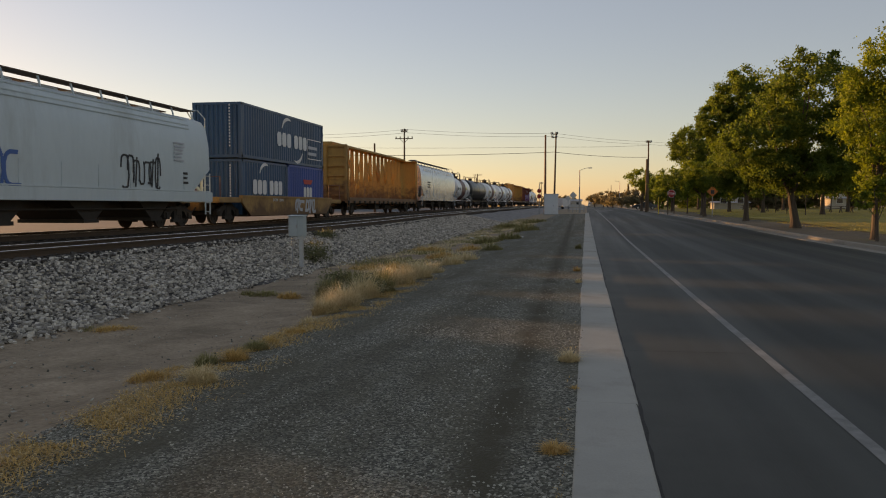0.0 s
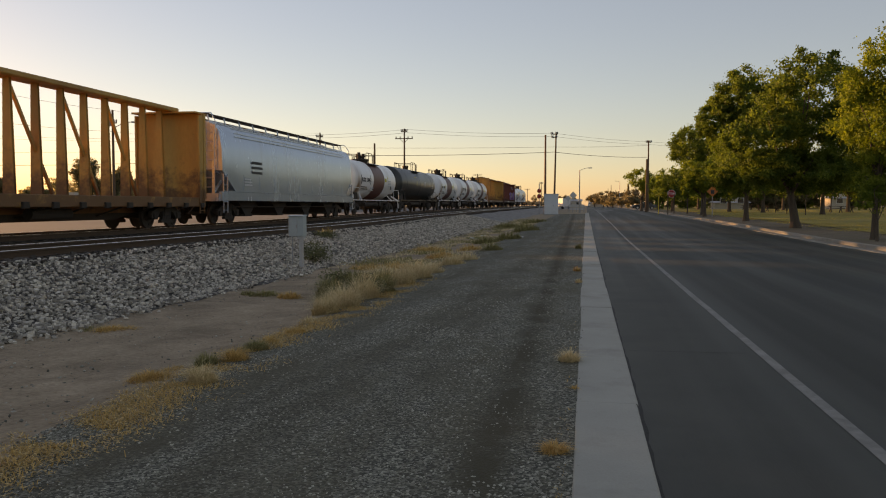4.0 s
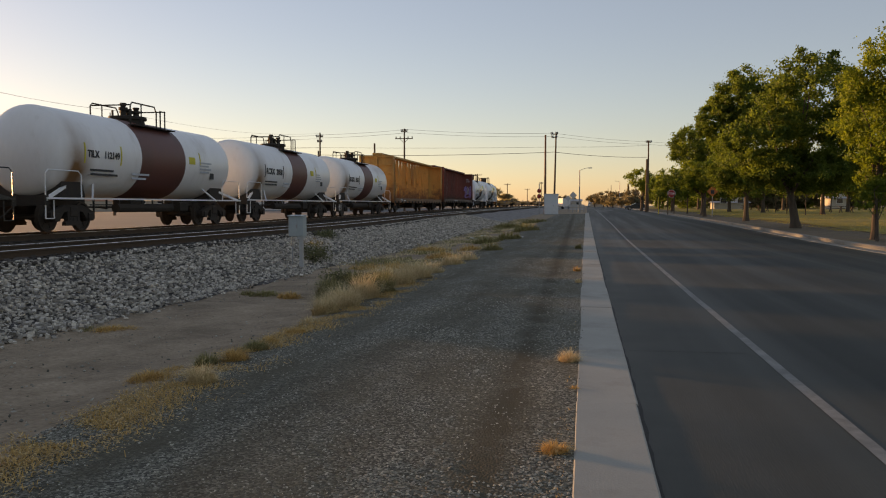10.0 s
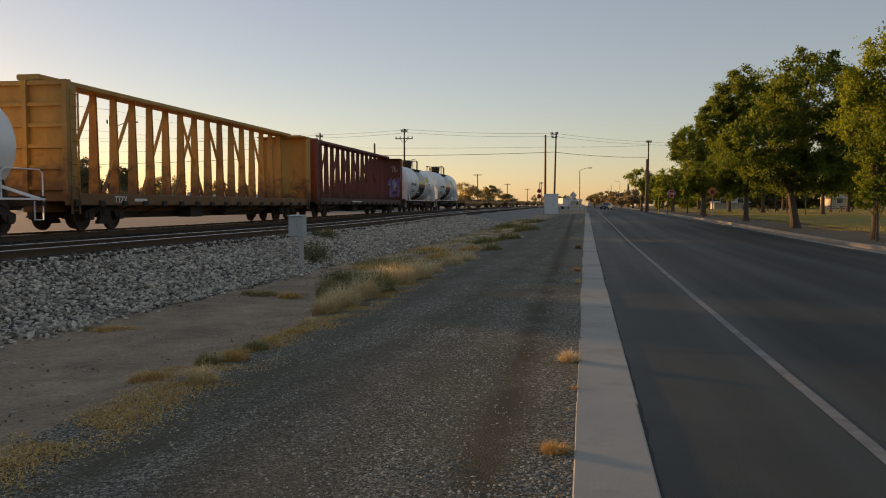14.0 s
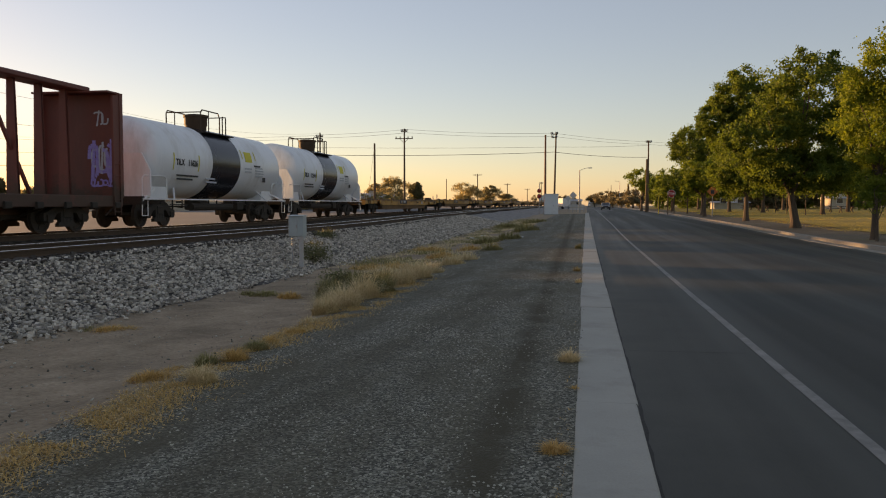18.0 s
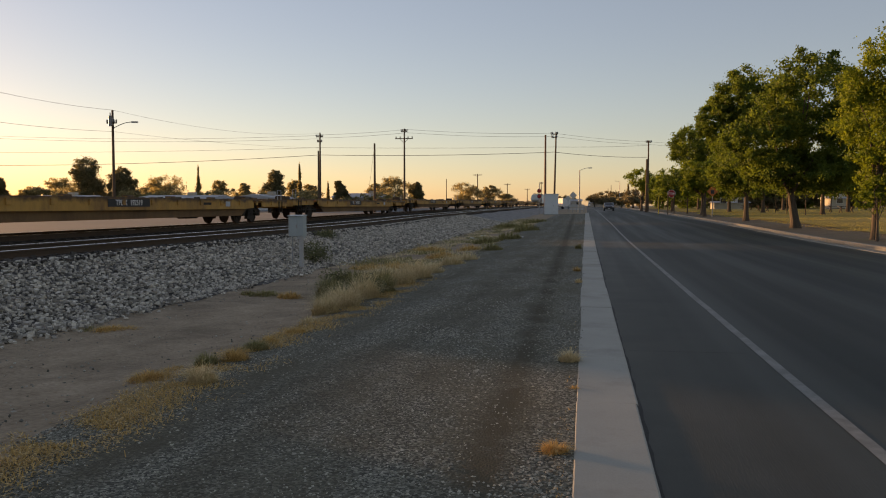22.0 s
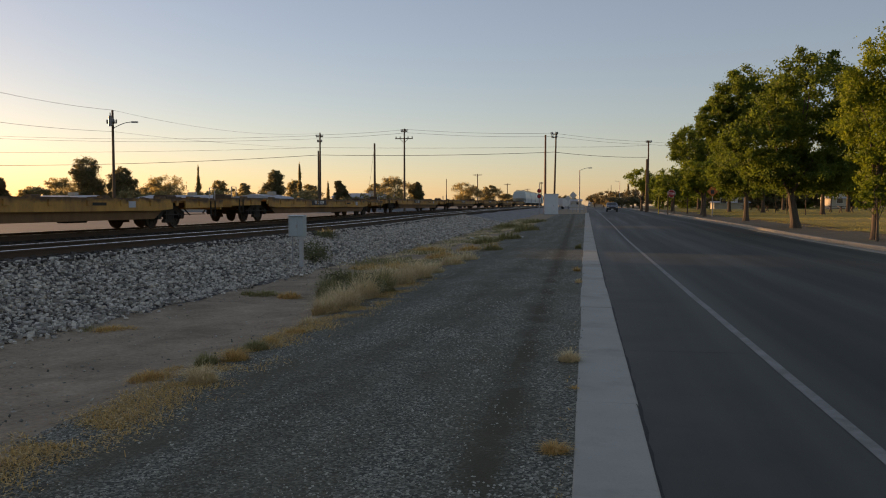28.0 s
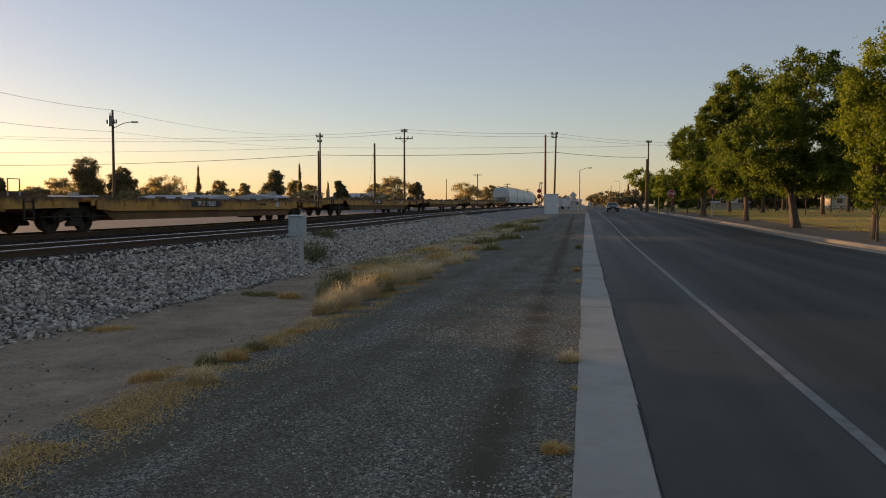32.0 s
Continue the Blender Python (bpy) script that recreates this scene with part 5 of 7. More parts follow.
# ---- poles and wires ----
def utility_pole(x, y, top, label, arms=(), lean=(0, 0), r=.16, lamp=None, material=None, yaw=0.0):
    root = thing("utility_pole", label, "utility pole", pose(x, y, 0))
    z0 = height(x, y) - .3
    pole = part("pole", Mesh().rod((0, 0, z0), (lean[0], lean[1], top), r, 10, r * .65), material or pole_wood, root)
    for dz, half in arms:
        m = Mesh()
        c, s = math.cos(yaw), math.sin(yaw)
        zz = top - dz
        m.bar((-half * c, -half * s - .16, zz), (half * c, half * s - .16, zz), .1, .12)
        if half > 1.1:
            m.bar((-half * .5 * c, -half * .5 * s - .16, zz), (0, -.16, zz - .6), .04)
            m.bar((half * .5 * c, half * .5 * s - .16, zz), (0, -.16, zz - .6), .04)
        a = part("crossarm", m, material or pole_wood, root)
        for k in (-.92, -.45, .45, .92):
            part("insulator", Mesh().spin_z([(zz + .05, .05), (zz + .12, .09), (zz + .2, .06), (zz + .28, .085), (zz + .32, .03)], 8, k * half * c, k * half * s - .16), insulator, a)
    if lamp:
        dx, dz = lamp
        m = Mesh()
        pts = [(dx * k, 0, top - dz + abs(dx) * .28 * math.sin(k * 1.7)) for k in spread(0, 1, 8)]
        m.pipe(pts, .035, 6)
        o = part("lamp_arm", m, pole_metal, root)
        ex, ez = pts[-1][0], pts[-1][2]
        sg = 1 if dx > 0 else -1
        part("lamp_head", Mesh().box(min(ex - .1 * sg, ex + .5 * sg), -.13, ez - .07, max(ex - .1 * sg, ex + .5 * sg), .13, ez + .06, .04), pole_metal, root)
    return root


WOOD = "tall weathered brown wooden utility pole"
utility_pole(-43.65, 71.53, 10.33, WOOD + " with transformer and curved lamp arm", arms=((1.2, .5),), lamp=(2.0, 1.7), r=.15)
utility_pole(-37.42, 113.23, 11.71, WOOD + " with short crossarm", arms=((.6, .5), (1.3, .35)))
utility_pole(-35.74, 107.44, 8.80, "plain brown wooden pole stub")
utility_pole(-25.32, 97.08, 8.88, "plain brown wooden pole with guy wire")
utility_pole(-25.76, 115.28, 12.26, WOOD + " with wide crossarm", arms=((1.4, 1.25), (.4, .45)))
utility_pole(-6.14, 116.70, 11.23, "plain reddish wooden pole beside the crossing", r=.18, material=pole_red)
utility_pole(-5.11, 120.94, 11.96, WOOD + " with short crossarms at the crossing", arms=((.3, .5), (.8, .4)), lean=(.25, 0))
utility_pole(9.37, 141.76, 12.15, WOOD + " with short crossarm beside the park", arms=((.3, .45),))
utility_pole(8.74, 135.56, 8.77, "short thick wooden pole stub", r=.22)
utility_pole(-34.43, 257.93, 11.29, WOOD + " with wide crossarm far off", arms=((.4, 1.3),), r=.2)
utility_pole(-32.17, 329.40, 10.16, WOOD + " with wide crossarm far off", arms=((.4, 1.3),), r=.2)
utility_pole(-31.03, 420.98, 9.98, WOOD + " with wide crossarm far off", arms=((.4, 1.4),), r=.22)
utility_pole(-35.50, 206.98, 8.14, "thin wooden pole far off", r=.12)
utility_pole(-1.58, 126.64, 6.80, "grey steel street lamp pole", lamp=(1.35, .1), r=.11, material=pole_metal)
utility_pole(9.00, 265.56, 8.85, "grey steel street lamp pole far off", lamp=(-1.1, .1), r=.14, material=pole_metal)
utility_pole(8.12, 336.48, 9.50, "thin wooden pole far off", r=.14)
utility_pole(7.55, 366.84, 8.77, "thin wooden pole far off", r=.14)
utility_pole(-13.82, 241.25, 8.12, "thin wooden pole far off", arms=((.3, .5),), r=.14)


x, y, z = -43.64, 71.12, 9.30
tr = thing("transformer", "grey pole-mounted transformer drum", "transformer", pose(x, y, z))
part("drum", Mesh().spin_z([(-.5, .13), (-.48, .16), (.4, .16), (.45, .11), (.5, .04)], 14), insulator, tr)
part("bracket", Mesh().box(-.05, .12, -.3, .05, .32, .3), pole_metal, tr)
part("bushing", Mesh().rod((0, 0, .45), (0, 0, .75), .05, 8), insulator, tr)


def wire(a, b, sag, r=.015):
    m = Mesh()
    a, b = Vector(a), Vector(b)
    pts = []
    for k in spread(0, 1, 18):
        p = a.lerp(b, k)
        p.z -= sag * 4 * k * (1 - k)
        pts.append(p)
    m.pipe(pts, r, 4)
    return solid("power_line", m, cable_black, "thin black overhead power line", "power line", "overhead lines")


P0 = (-96.95, 105.82, 11.08)
for z, dz in ((0, 0), (1, .45)):
    wire((-96.95, 105.82, 12.13 - dz * .7), (-37.46, 113.23, 11.32 - dz), .75)
    wire((-37.46, 113.23, 11.40 - dz), (-25.76, 115.28, 12.11 - dz), .1)
    wire((-25.76, 115.28, 12.18 - dz), (-5.11, 120.94, 11.80 - dz), .25)
    wire((-5.11, 120.94, 11.80 - dz), (9.37, 141.76, 11.97 - dz), .2)
    wire((9.37, 141.76, 11.97 - dz), (37.53, 158.89, 11.47 - dz), .3)
for y0, y1, y2, y3, s, r in ((270, 262, 261, 262, .3, .015), (292, 275, 270, 283, .6, .03)):
    wire((-96.95, 105.82, 1.5 + (364 - y0) * .0818), (-37.46, 113.23, 1.5 + (364 - y1) * .0797), s, r)
    wire((-37.46, 113.23, 1.5 + (364 - y1) * .0797), (-5.11, 120.94, 1.5 + (364 - y2) * .0811), s * .4, r)
    wire((-5.11, 120.94, 1.5 + (364 - y2) * .0811), (9.37, 141.76, 1.5 + (364 - y3 + 4) * .0932), s * .4, r)
wire((-45.68, 52.89, 10.57), (-43.65, 71.53, 10.33), .3, .012)
wire((-43.65, 71.53, 10.33), (-37.46, 113.23, 11.63), .9, .009)
wire((-45.68, 52.89, 8.01), (-43.65, 71.53, 8.35), .2, .012)
wire((-43.65, 71.53, 8.35), (-37.46, 113.23, 9.58), .3, .009)
wire((-25.32, 97.08, 8.62), (-26.09, 96.95, 2.78), 0, .012)


# ---- trackside and roadside things ----
def relay_box(x, y):
    root = thing("relay_box", "pale grey metal relay box on a post beside the ballast", "electrical box", pose(x, y, -.24))
    z0 = height(x, y) + .1
    part("post", Mesh().box(.06, -.045, z0 - .2, .15, .045, .93, .01).box(.02, -.08, .86, .19, .08, .93, .01), sign_back, root)
    part("conduit", Mesh().pipe([(-.15, .02, z0 - .3), (-.15, .02, .7), (-.15, .02, .94)], .016, 8), pole_metal, root)
    part("cabinet", Mesh().box(-.2, -.12, .93, .2, .14, 1.46, .015), relay_paint, root)
    d = part("door", Mesh().box(-.19, -.14, .945, .055, -.122, 1.445, .008), relay_paint, root)
    part("hinge", Mesh().rod((-.185, -.145, 1.0), (-.185, -.145, 1.4), .012, 6), pole_metal, d)
    part("latch", Mesh().box(.01, -.155, 1.15, .04, -.14, 1.24), pole_metal, d)
    part("door", Mesh().box(.065, -.136, .945, .19, -.122, 1.445, .008), relay_paint, root)
    part("hood", Mesh().prism_x([(-.18, 1.455), (.17, 1.475), (.17, 1.495), (-.18, 1.475)], -.22, .22), relay_paint, root)
    return root


relay_box(-7.58, 21.01)


def signal_house(x, y):
    root = thing("signal_house", "white metal railway signal cabinet on a concrete pad", "signal cabinet", pose(x, y, height(x, y)))
    part("pad", Mesh().box(-1.1, -.9, -.3, 1.1, .9, .1), concrete, root)
    part("body", Mesh().box(-.9, -.7, .1, .9, .7, 2.72, .03), cabinet_paint, root)
    part("roof", Mesh().box(-.98, -.78, 2.72, .98, .78, 2.82, .03), cabinet_paint, root)
    d = part("door", Mesh().box(-.42, -.73, .2, .42, -.703, 2.3, .01), cabinet_paint, root)
    part("handle", Mesh().box(.3, -.76, 1.15, .36, -.73, 1.35), pole_metal, d)
    return root


signal_house(-5.11, 112.82)


def sign_post(x, y, label, zc, size, kind):
    root = thing("road_sign", label, "road sign", pose(x, y, 0))
    g = height(x, y)
    part("post", Mesh().box(-.035, -.02, g - .2, .035, .03, zc + size * .3), pole_wood if kind == "stop" else pole_metal, root)
    n, a0 = (8, math.pi / 8) if kind == "stop" else (4, 0)
    poly = [(size / 2 / math.cos(math.pi / n) * math.cos(a0 + 2 * math.pi * i / n), zc + size / 2 / math.cos(math.pi / n) * math.sin(a0 + 2 * math.pi * i / n)) for i in range(n)]
    if kind == "back":
        part("panel", Mesh().prism_y(poly, -.035, -.02), sign_back, root, "bare metal back of a diamond sign")
        return root
    if kind == "stop":
        part("border", Mesh().prism_y(poly, -.04, -.02), mark_white, root)
        inner = [(p * .93, zc + (q - zc) * .93) for p, q in poly]
        part("panel", Mesh().prism_y(inner, -.046, -.041), sign_red, root, "red octagonal panel")
        words("STOP", size * .36, mark_white, root, 0, -.052, zc, turn=-90, bold=.006, squeeze=.95)
    else:
        part("panel", Mesh().prism_y(poly, -.04, -.02), sign_orange, root, "orange diamond panel")
        m = Mesh().prism_y([(-.16, zc - .22), (.16, zc - .22), (.16, zc + .12), (-.16, zc + .12)], -.046, -.041)
        part("symbol", m, mark_black, root)
    return root


sign_post(10.12, 109.40, "red octagonal stop sign on a post", 3.00, .95, "stop")
sign_post(11.21, 81.16, "orange diamond warning sign on a post", 2.81, .72, "warn")
sign_post(-3.00, 151.77, "back of a diamond road sign", 3.32, .95, "back")
sign_post(-4.15, 161.72, "back of a diamond road sign", 2.90, .8, "back")


def marker_post(x, y, z, material, label):
    root = solid("marker_post", Mesh().box(x - .06, y - .05, height(x, y) - .2, x + .06, y + .05, z, .01), material, label, "post", "posts beside the park road")
    return root


marker_post(8.70, 111.18, 2.59, sign_yellow, "yellow marker post on the verge")
marker_post(9.42, 106.23, 2.82, pole_wood, "tan wooden marker post on the verge")
marker_post(9.98, 104.30, 2.79, pole_wood, "tan wooden marker post on the verge")


def crossing_signal(x, y):
    root = thing("crossing_signal", "railway crossing signal mast with paired red lamps", "crossing signal", pose(x, y, height(x, y)))
    part("mast", Mesh().rod((0, 0, -.2), (0, 0, 4.3), .06, 10), pole_metal, root)
    part("lamp_bar", Mesh().rod((0, -.05, 2.4), (0, -.05, 3.4), .04, 8), pole_metal, root)
    for s in (-.38, .38):
        o = part("target", Mesh().spin_y([(-.08, .3), (-.06, .3)], 20, 0, 2.9 + s), mark_black, root)
        part("lens", Mesh().spin_y([(-.13, .18), (-.09, .24)], 16, 0, 2.9 + s), lamp_red, o)
    return root


crossing_signal(-7.07, 118.57)


# ---- trees ----
def leaves(centres, spreads, count, size, rs):
    """Leaf cards strewn round clump centres, each a bent pair of triangles."""
    c = np.repeat(np.asarray(centres), count, axis=0)
    s = np.repeat(np.asarray(spreads), count, axis=0)
    n = len(c)
    p = c + rs.normal(0, 1, (n, 3)) * s
    a = rs.normal(0, 1, (n, 3))
    a /= np.linalg.norm(a, axis=1)[:, None]
    b = np.cross(a, rs.normal(0, 1, (n, 3)))
    b /= np.linalg.norm(b, axis=1)[:, None]
    k = size * rs.uniform(.6, 1.35, (n, 1))
    v = np.stack([p - a * k, p - b * k * .5, p + a * k, p + b * k * .5], axis=1).reshape(-1, 3)
    f = np.arange(n * 4).reshape(-1, 4)
    return v, f


def leaf_mesh(name, v, f, material):
    me = bpy.data.meshes.new(name)
    me.from_pydata(v.tolist(), [], f.tolist())
    me.materials.append(material)
    me.update()
    return me


def tree(x, y, top, crown, label, seed, trunk_r=.22, fork=2.2, clumps=70, count=110, size=.13, material=None, name="tree", lean=0.0, category="tree", loose=.125):
    """crown: ellipsoids (dx, dy, z, rx, ry, rz) that hold the leaf clumps."""
    rs = np.random.RandomState(seed)
    g = height(x, y)
    root = thing(name, label, category, pose(x, y, g))
    cs, ss = [], []
    for dx, dy, z, rx, ry, rz in crown:
        for _ in range(int(clumps)):
            d = rs.normal(0, 1, 3)
            d /= np.linalg.norm(d)
            q = rs.uniform(.35, 1.0) ** .5 * rs.uniform(.85, 1.1)
            c = np.array((dx, dy, z - g)) + d * q * np.array((rx, ry, rz))
            cs.append(c)
            w = loose * (rx + ry + rz) / 3 * rs.uniform(.6, 1.3)
            ss.append((w, w, w * .7))
    v, f = leaves(cs, ss, count, size, rs)
    m = Mesh()
    base = Vector((0, 0, -.15))
    head = Vector((lean, 0, fork))
    m.rod(base, Vector((0, 0, .1)), trunk_r * 1.9, 10, trunk_r * 1.5)
    m.rod(Vector((0, 0, .09)), Vector((lean * .15, 0, .45)), trunk_r * 1.5, 10, trunk_r * 1.12)
    m.rod(Vector((lean * .15, 0, .44)), head, trunk_r * 1.12, 10, trunk_r * .8)
    part("trunk", m, bark, root)
    pick = rs.choice(len(cs), min(9, len(cs)), replace=False)
    for i in pick:
        e = Vector(cs[i])
        mid = head.lerp(e, .5) + Vector((rs.uniform(-.3, .3), rs.uniform(-.3, .3), .35))
        m = Mesh().rod(head - Vector((0, 0, .15)), mid, trunk_r * .45, 6, trunk_r * .25)
        m.rod(mid, e, trunk_r * .25, 5, trunk_r * .08)
        part("limb", m, bark, root)
    part("crown", leaf_mesh("crown", v, f, material or leaf_green), None, root)
    return root


TL = "full green shade tree on the park verge"
tree(11.38, 49.72, 10.3, [(.6, 0, 7.4, 2.6, 2.6, 2.6), (-1.5, .5, 5.0, 2.4, 2.5, 2.2), (1.9, -.2, 4.9, 2.4, 2.4, 2.4), (.2, 0, 3.4, 3.2, 2.6, 1.2)], TL + " with thick leaning trunk", 1, .215, 2.0, 130, 150, .085, lean=-.3, loose=.085)
tree(11.39, 64.95, 12, [(-.4, 0, 9.2, 2.0, 2.6, 2.4), (.3, .4, 6.0, 3.0, 2.9, 2.4), (2.2, 0, 8.6, 2.2, 2.4, 2.3), (-2.1, 0, 7.7, 1.6, 2.0, 1.8), (-.3, 0, 3.8, 2.8, 2.6, 1.4)], TL, 2, .17, 2.0, 150, 130, .09, loose=.085)
tree(11.52, 90.36, 10, [(-.9, 0, 7.6, 2.7, 2.8, 2.2), (1.3, .4, 5.6, 3.0, 2.8, 2.6), (1.1, 0, 3.6, 2.0, 2.8, 1.2)], TL, 3, .2, 1.8, 130, 110, .11, loose=.085)
tree(11.24, 35.99, 9.5, [(.9, 0, 6.7, 2.2, 2.2, 2.0), (.45, .3, 4.9, 2.0, 2.0, 1.9), (.5, 0, 3.0, 1.35, 1.3, 1.3)], TL + " with low hanging twigs", 4, .12, 2.0, 125, 150, .07, material=leaf_bright, loose=.1)
tree(10.9, 34.6, 2.6, [(0, 0, 1.75, .75, .6, .7)], "thin green sapling with sparse leaves on the verge", 7, .045, .9, 22, 60, .06, material=leaf_bright)
# brighter leaves here put evening sunlight into the crown's colour
tree(9.08, 153.89, 8, [(-.5, 0, 6.2, 2.6, 2.6, 1.9), (1.5, 0, 4.6, 2.4, 2.4, 1.6)], "small green tree at the street corner", 5, .2, 2.0, 45, 70, .17, material=leaf_bright)
tree(10.9, 84.0, 6.4, [(0, 0, 4.7, 2.5, 2.2, 1.5), (-.6, 0, 3.7, 1.8, 1.6, .9)], "young bright green tree with a low rounded crown on the verge", 8, .13, 1.9, 80, 90, .1, material=leaf_bright, loose=.1)
tree(11.45, 103.54, 5, [(0, 0, 3.4, .8, .8, 1.1)], "young slim green tree on the verge", 6, .07, 2.4, 40, 80, .12, material=leaf_bright)
for i, (px, py, w, hh) in enumerate(((12.14, 129.05, 3.2, 7.0), (18.01, 114.85, 3.6, 7.5), (20.36, 105.11, 3.6, 8.0), (23.25, 90.39, 3.8, 7.5), (31.86, 112.21, 4.0, 8.5), (29.50, 137.17, 4.0, 8.5), (19.07, 155.65, 4.2, 8.5), (13.29, 169.86, 3.4, 7.5), (42.04, 139.38, 4.2, 8.0))):
    tree(px, py, hh, [(0, 0, hh * .66, w, w, hh * .33)], "green park tree on the lawn", 20 + i, .2, 2.3, 90, 80, .17)
for i, px in enumerate(spread(15, 78, 13)):
    rr = random.Random(400 + i)
    py, hh, w = 188 + rr.uniform(-12, 12), rr.uniform(7.5, 10), rr.uniform(3.0, 3.9)
    tree(px + rr.uniform(-1, 1), py, hh, [(0, 0, hh * .62, w, w, hh * .34), (rr.uniform(-1, 1), 0, 2.6, w * .9, w, 1.7)], "dense green tree along the far side of the park", 420 + i, .2, 1.6, 45, 60, .22)
for i, (px, py, hh, w, kind) in enumerate((
        (-88.6, 136.79, 9.3, 3.5, 1), (-83.9, 139.42, 8.04, 2.9, 1), (-106.80, 153.84, 6.99, 2.6, 0), (-92.61, 125.87, 4.33, 2.4, 0), (-104.71, 133.90, 6.14, 1.8, 1), (-80.28, 148.35, 6.67, 3.6, 0),
        (-85.87, 152.44, 5.28, 2.5, 0), (-72.47, 154.80, 6.16, 1.9, 0), (-67.42, 155.68, 5.83, 1.4, 0), (-58.07, 147.17, 7.75, 2.3, 1), (-58.09, 157.32, 6.39, 1.9, 0), (-56.45, 162.69, 5.39, 2.0, 0), (-48.53, 159.00, 6.16, 1.5, 1),
        (-39.60, 165.65, 6.99, 3.4, 0), (-43.38, 167.01, 5.67, 2.2, 0), (-35.48, 168.40, 5.90, 1.8, 1), (-28.07, 187.98, 6.10, 3.6, 0), (-24.22, 198.81, 6.08, 2.6, 0), (-23.57, 229.38, 4.60, 3.0, 0), (6.81, 336.25, 5.2, 3.4, 0), (4.04, 386.53, 5.0, 3.6, 0))):
    rr = random.Random(70 + i)
    tall = hh - 1.2
    tiers = []
    for j in range(6 if kind else 5):
        k = (j + .5) / (6 if kind else 5)
        out = w * (1.15 * (1.05 - .5 * k) if kind else 1.35 * (.85 - .1 * k)) * rr.uniform(.6, 1)
        tiers.append(((.2 + rr.uniform(-.35, .35)) * w, rr.uniform(-.4, .4) * w, 1.2 + tall * (.14 + .8 * k), out, out, max(tall * rr.uniform(.15, .22), .5)))
    tree(px, py, hh, tiers, ("dark evergreen tree" if kind else "grey-brown tree") + " among the houses beyond the tracks", 50 + i, .2, 1.2, 60 if kind else 28, 60, .15, material=leaf_pine_hazed if kind else leaf_far_hazed, loose=.15)


# low garden greenery between the houses
for i, px in enumerate(spread(-100, -34, 17)):
    py = 150 + 14 * math.sin(i * 1.7) + px * .12
    rr = random.Random(i)
    tree(px, py, 3, [(0, 0, 2.0 + rise(py), rr.uniform(2.2, 3.6), 2, rr.uniform(1.2, 2.2))], "low brownish garden shrub beyond the tracks", 220 + i, .1, .4, 26, 60, .18, name="shrub", category="shrub", material=leaf_far_hazed)


def cypress(x, y, top, r, label="slim dark cypress tree", seed=90):
    rs = np.random.RandomState(seed)
    g = height(x, y)
    root = thing("cypress_tree", label, "tree", pose(x, y, g))
    h = top - g
    part("trunk", Mesh().rod((0, 0, -.1), (0, 0, h * .9), .12, 7, .04), bark, root)
    cs = [(rs.normal(0, .35) * r * (1 - k * .85), rs.normal(0, .35) * r * (1 - k * .85), .4 + (h - .6) * k) for k in rs.uniform(0, 1, 60)]
    v, f = leaves(cs, [(r * .34 * (1.05 - q[2] / h), r * .34 * (1.05 - q[2] / h), .3) for q in cs], 60, .16, rs)
    part("crown", leaf_mesh("crown", v, f, leaf_far_hazed), None, root)


cypress(-73.68, 149.51, 8.71, .75, seed=91)
cypress(-54.62, 152.85, 9.57, .6, seed=92)
cypress(-53.92, 168.21, 5.98, .5, seed=93)
cypress(10.25, 235.32, 7.23, .9, seed=94)


# ---- houses beyond the tracks ----
def house(x, y, w, d, wall_h, roof_h, wall, roof, label, yaw=0.0, gable='x'):
    root = thing("house", label, "house", pose(x, y, height(x, y), rz=yaw))
    m = Mesh()
    t = .2
    m.box(-w / 2, -d / 2, -.2, w / 2, -d / 2 + t, wall_h)
    m.box(-w / 2, d / 2 - t, -.2, w / 2, d / 2, wall_h)
    m.box(-w / 2, -d / 2 + t, -.2, -w / 2 + t, d / 2 - t, wall_h)
    m.box(w / 2 - t, -d / 2 + t, -.2, w / 2, d / 2 - t, wall_h)
    part("wall", m, wall, root)
    m = Mesh()
    o = .4
    if gable == 'x':
        m.prism_x([(-d / 2 - o, wall_h), (d / 2 + o, wall_h), (0, wall_h + roof_h)], -w / 2 - o, w / 2 + o)
    else:
        m.prism_y([(-w / 2 - o, wall_h), (w / 2 + o, wall_h), (0, wall_h + roof_h)], -d / 2 - o, d / 2 + o)
    part("roof", m, roof, root)
    part("cooler", Mesh().box(.6, -.5, wall_h + roof_h * .8, 1.7, .5, wall_h + roof_h + .45, .05), house_wall, root, "evaporative cooler on the roof")
    for i in range(max(int(w / 3), 1)):
        wx = -w / 2 + w * (i + .5) / max(int(w / 3), 1)
        fr = part("window", Mesh().box(wx - .6, -d / 2 - .04, 1.0, wx + .6, -d / 2 - .003, 2.1), house_white, root)
        part("pane", Mesh().box(wx - .53, -d / 2 - .05, 1.07, wx + .53, -d / 2 - .042, 2.03), dark_glass, fr)
    return root


house(-78.71, 116.13, 11, 8, 1.7, 0.6, house_wall, roof_white, "low house with pale metal roof", -8)
house(-64.15, 125.80, 13, 9, 1.7, .7, house_wall, roof_grey, "low tan house with grey roof", -6)
house(-51.57, 128.01, 9, 8, 1.8, .7, house_white, roof_grey, "low white house with grey gabled roof", -5, 'y')
house(-44.57, 164.77, 12, 8, 2.2, .9, house_wall, roof_grey, "low tan house with grey roof", -4)
for i in range(7):
    px = 26 + i * 9.5
    tree(px, 176 - i * 3, 8, [(0, 0, 4.6, 5.2, 4, 3.4), (2, 0, 3.0, 4.5, 4, 2.2)], "dense dark green tree at the far side of the park", 170 + i, .25, 1.0, 60, 90, .28, material=leaf_dark_hazed)
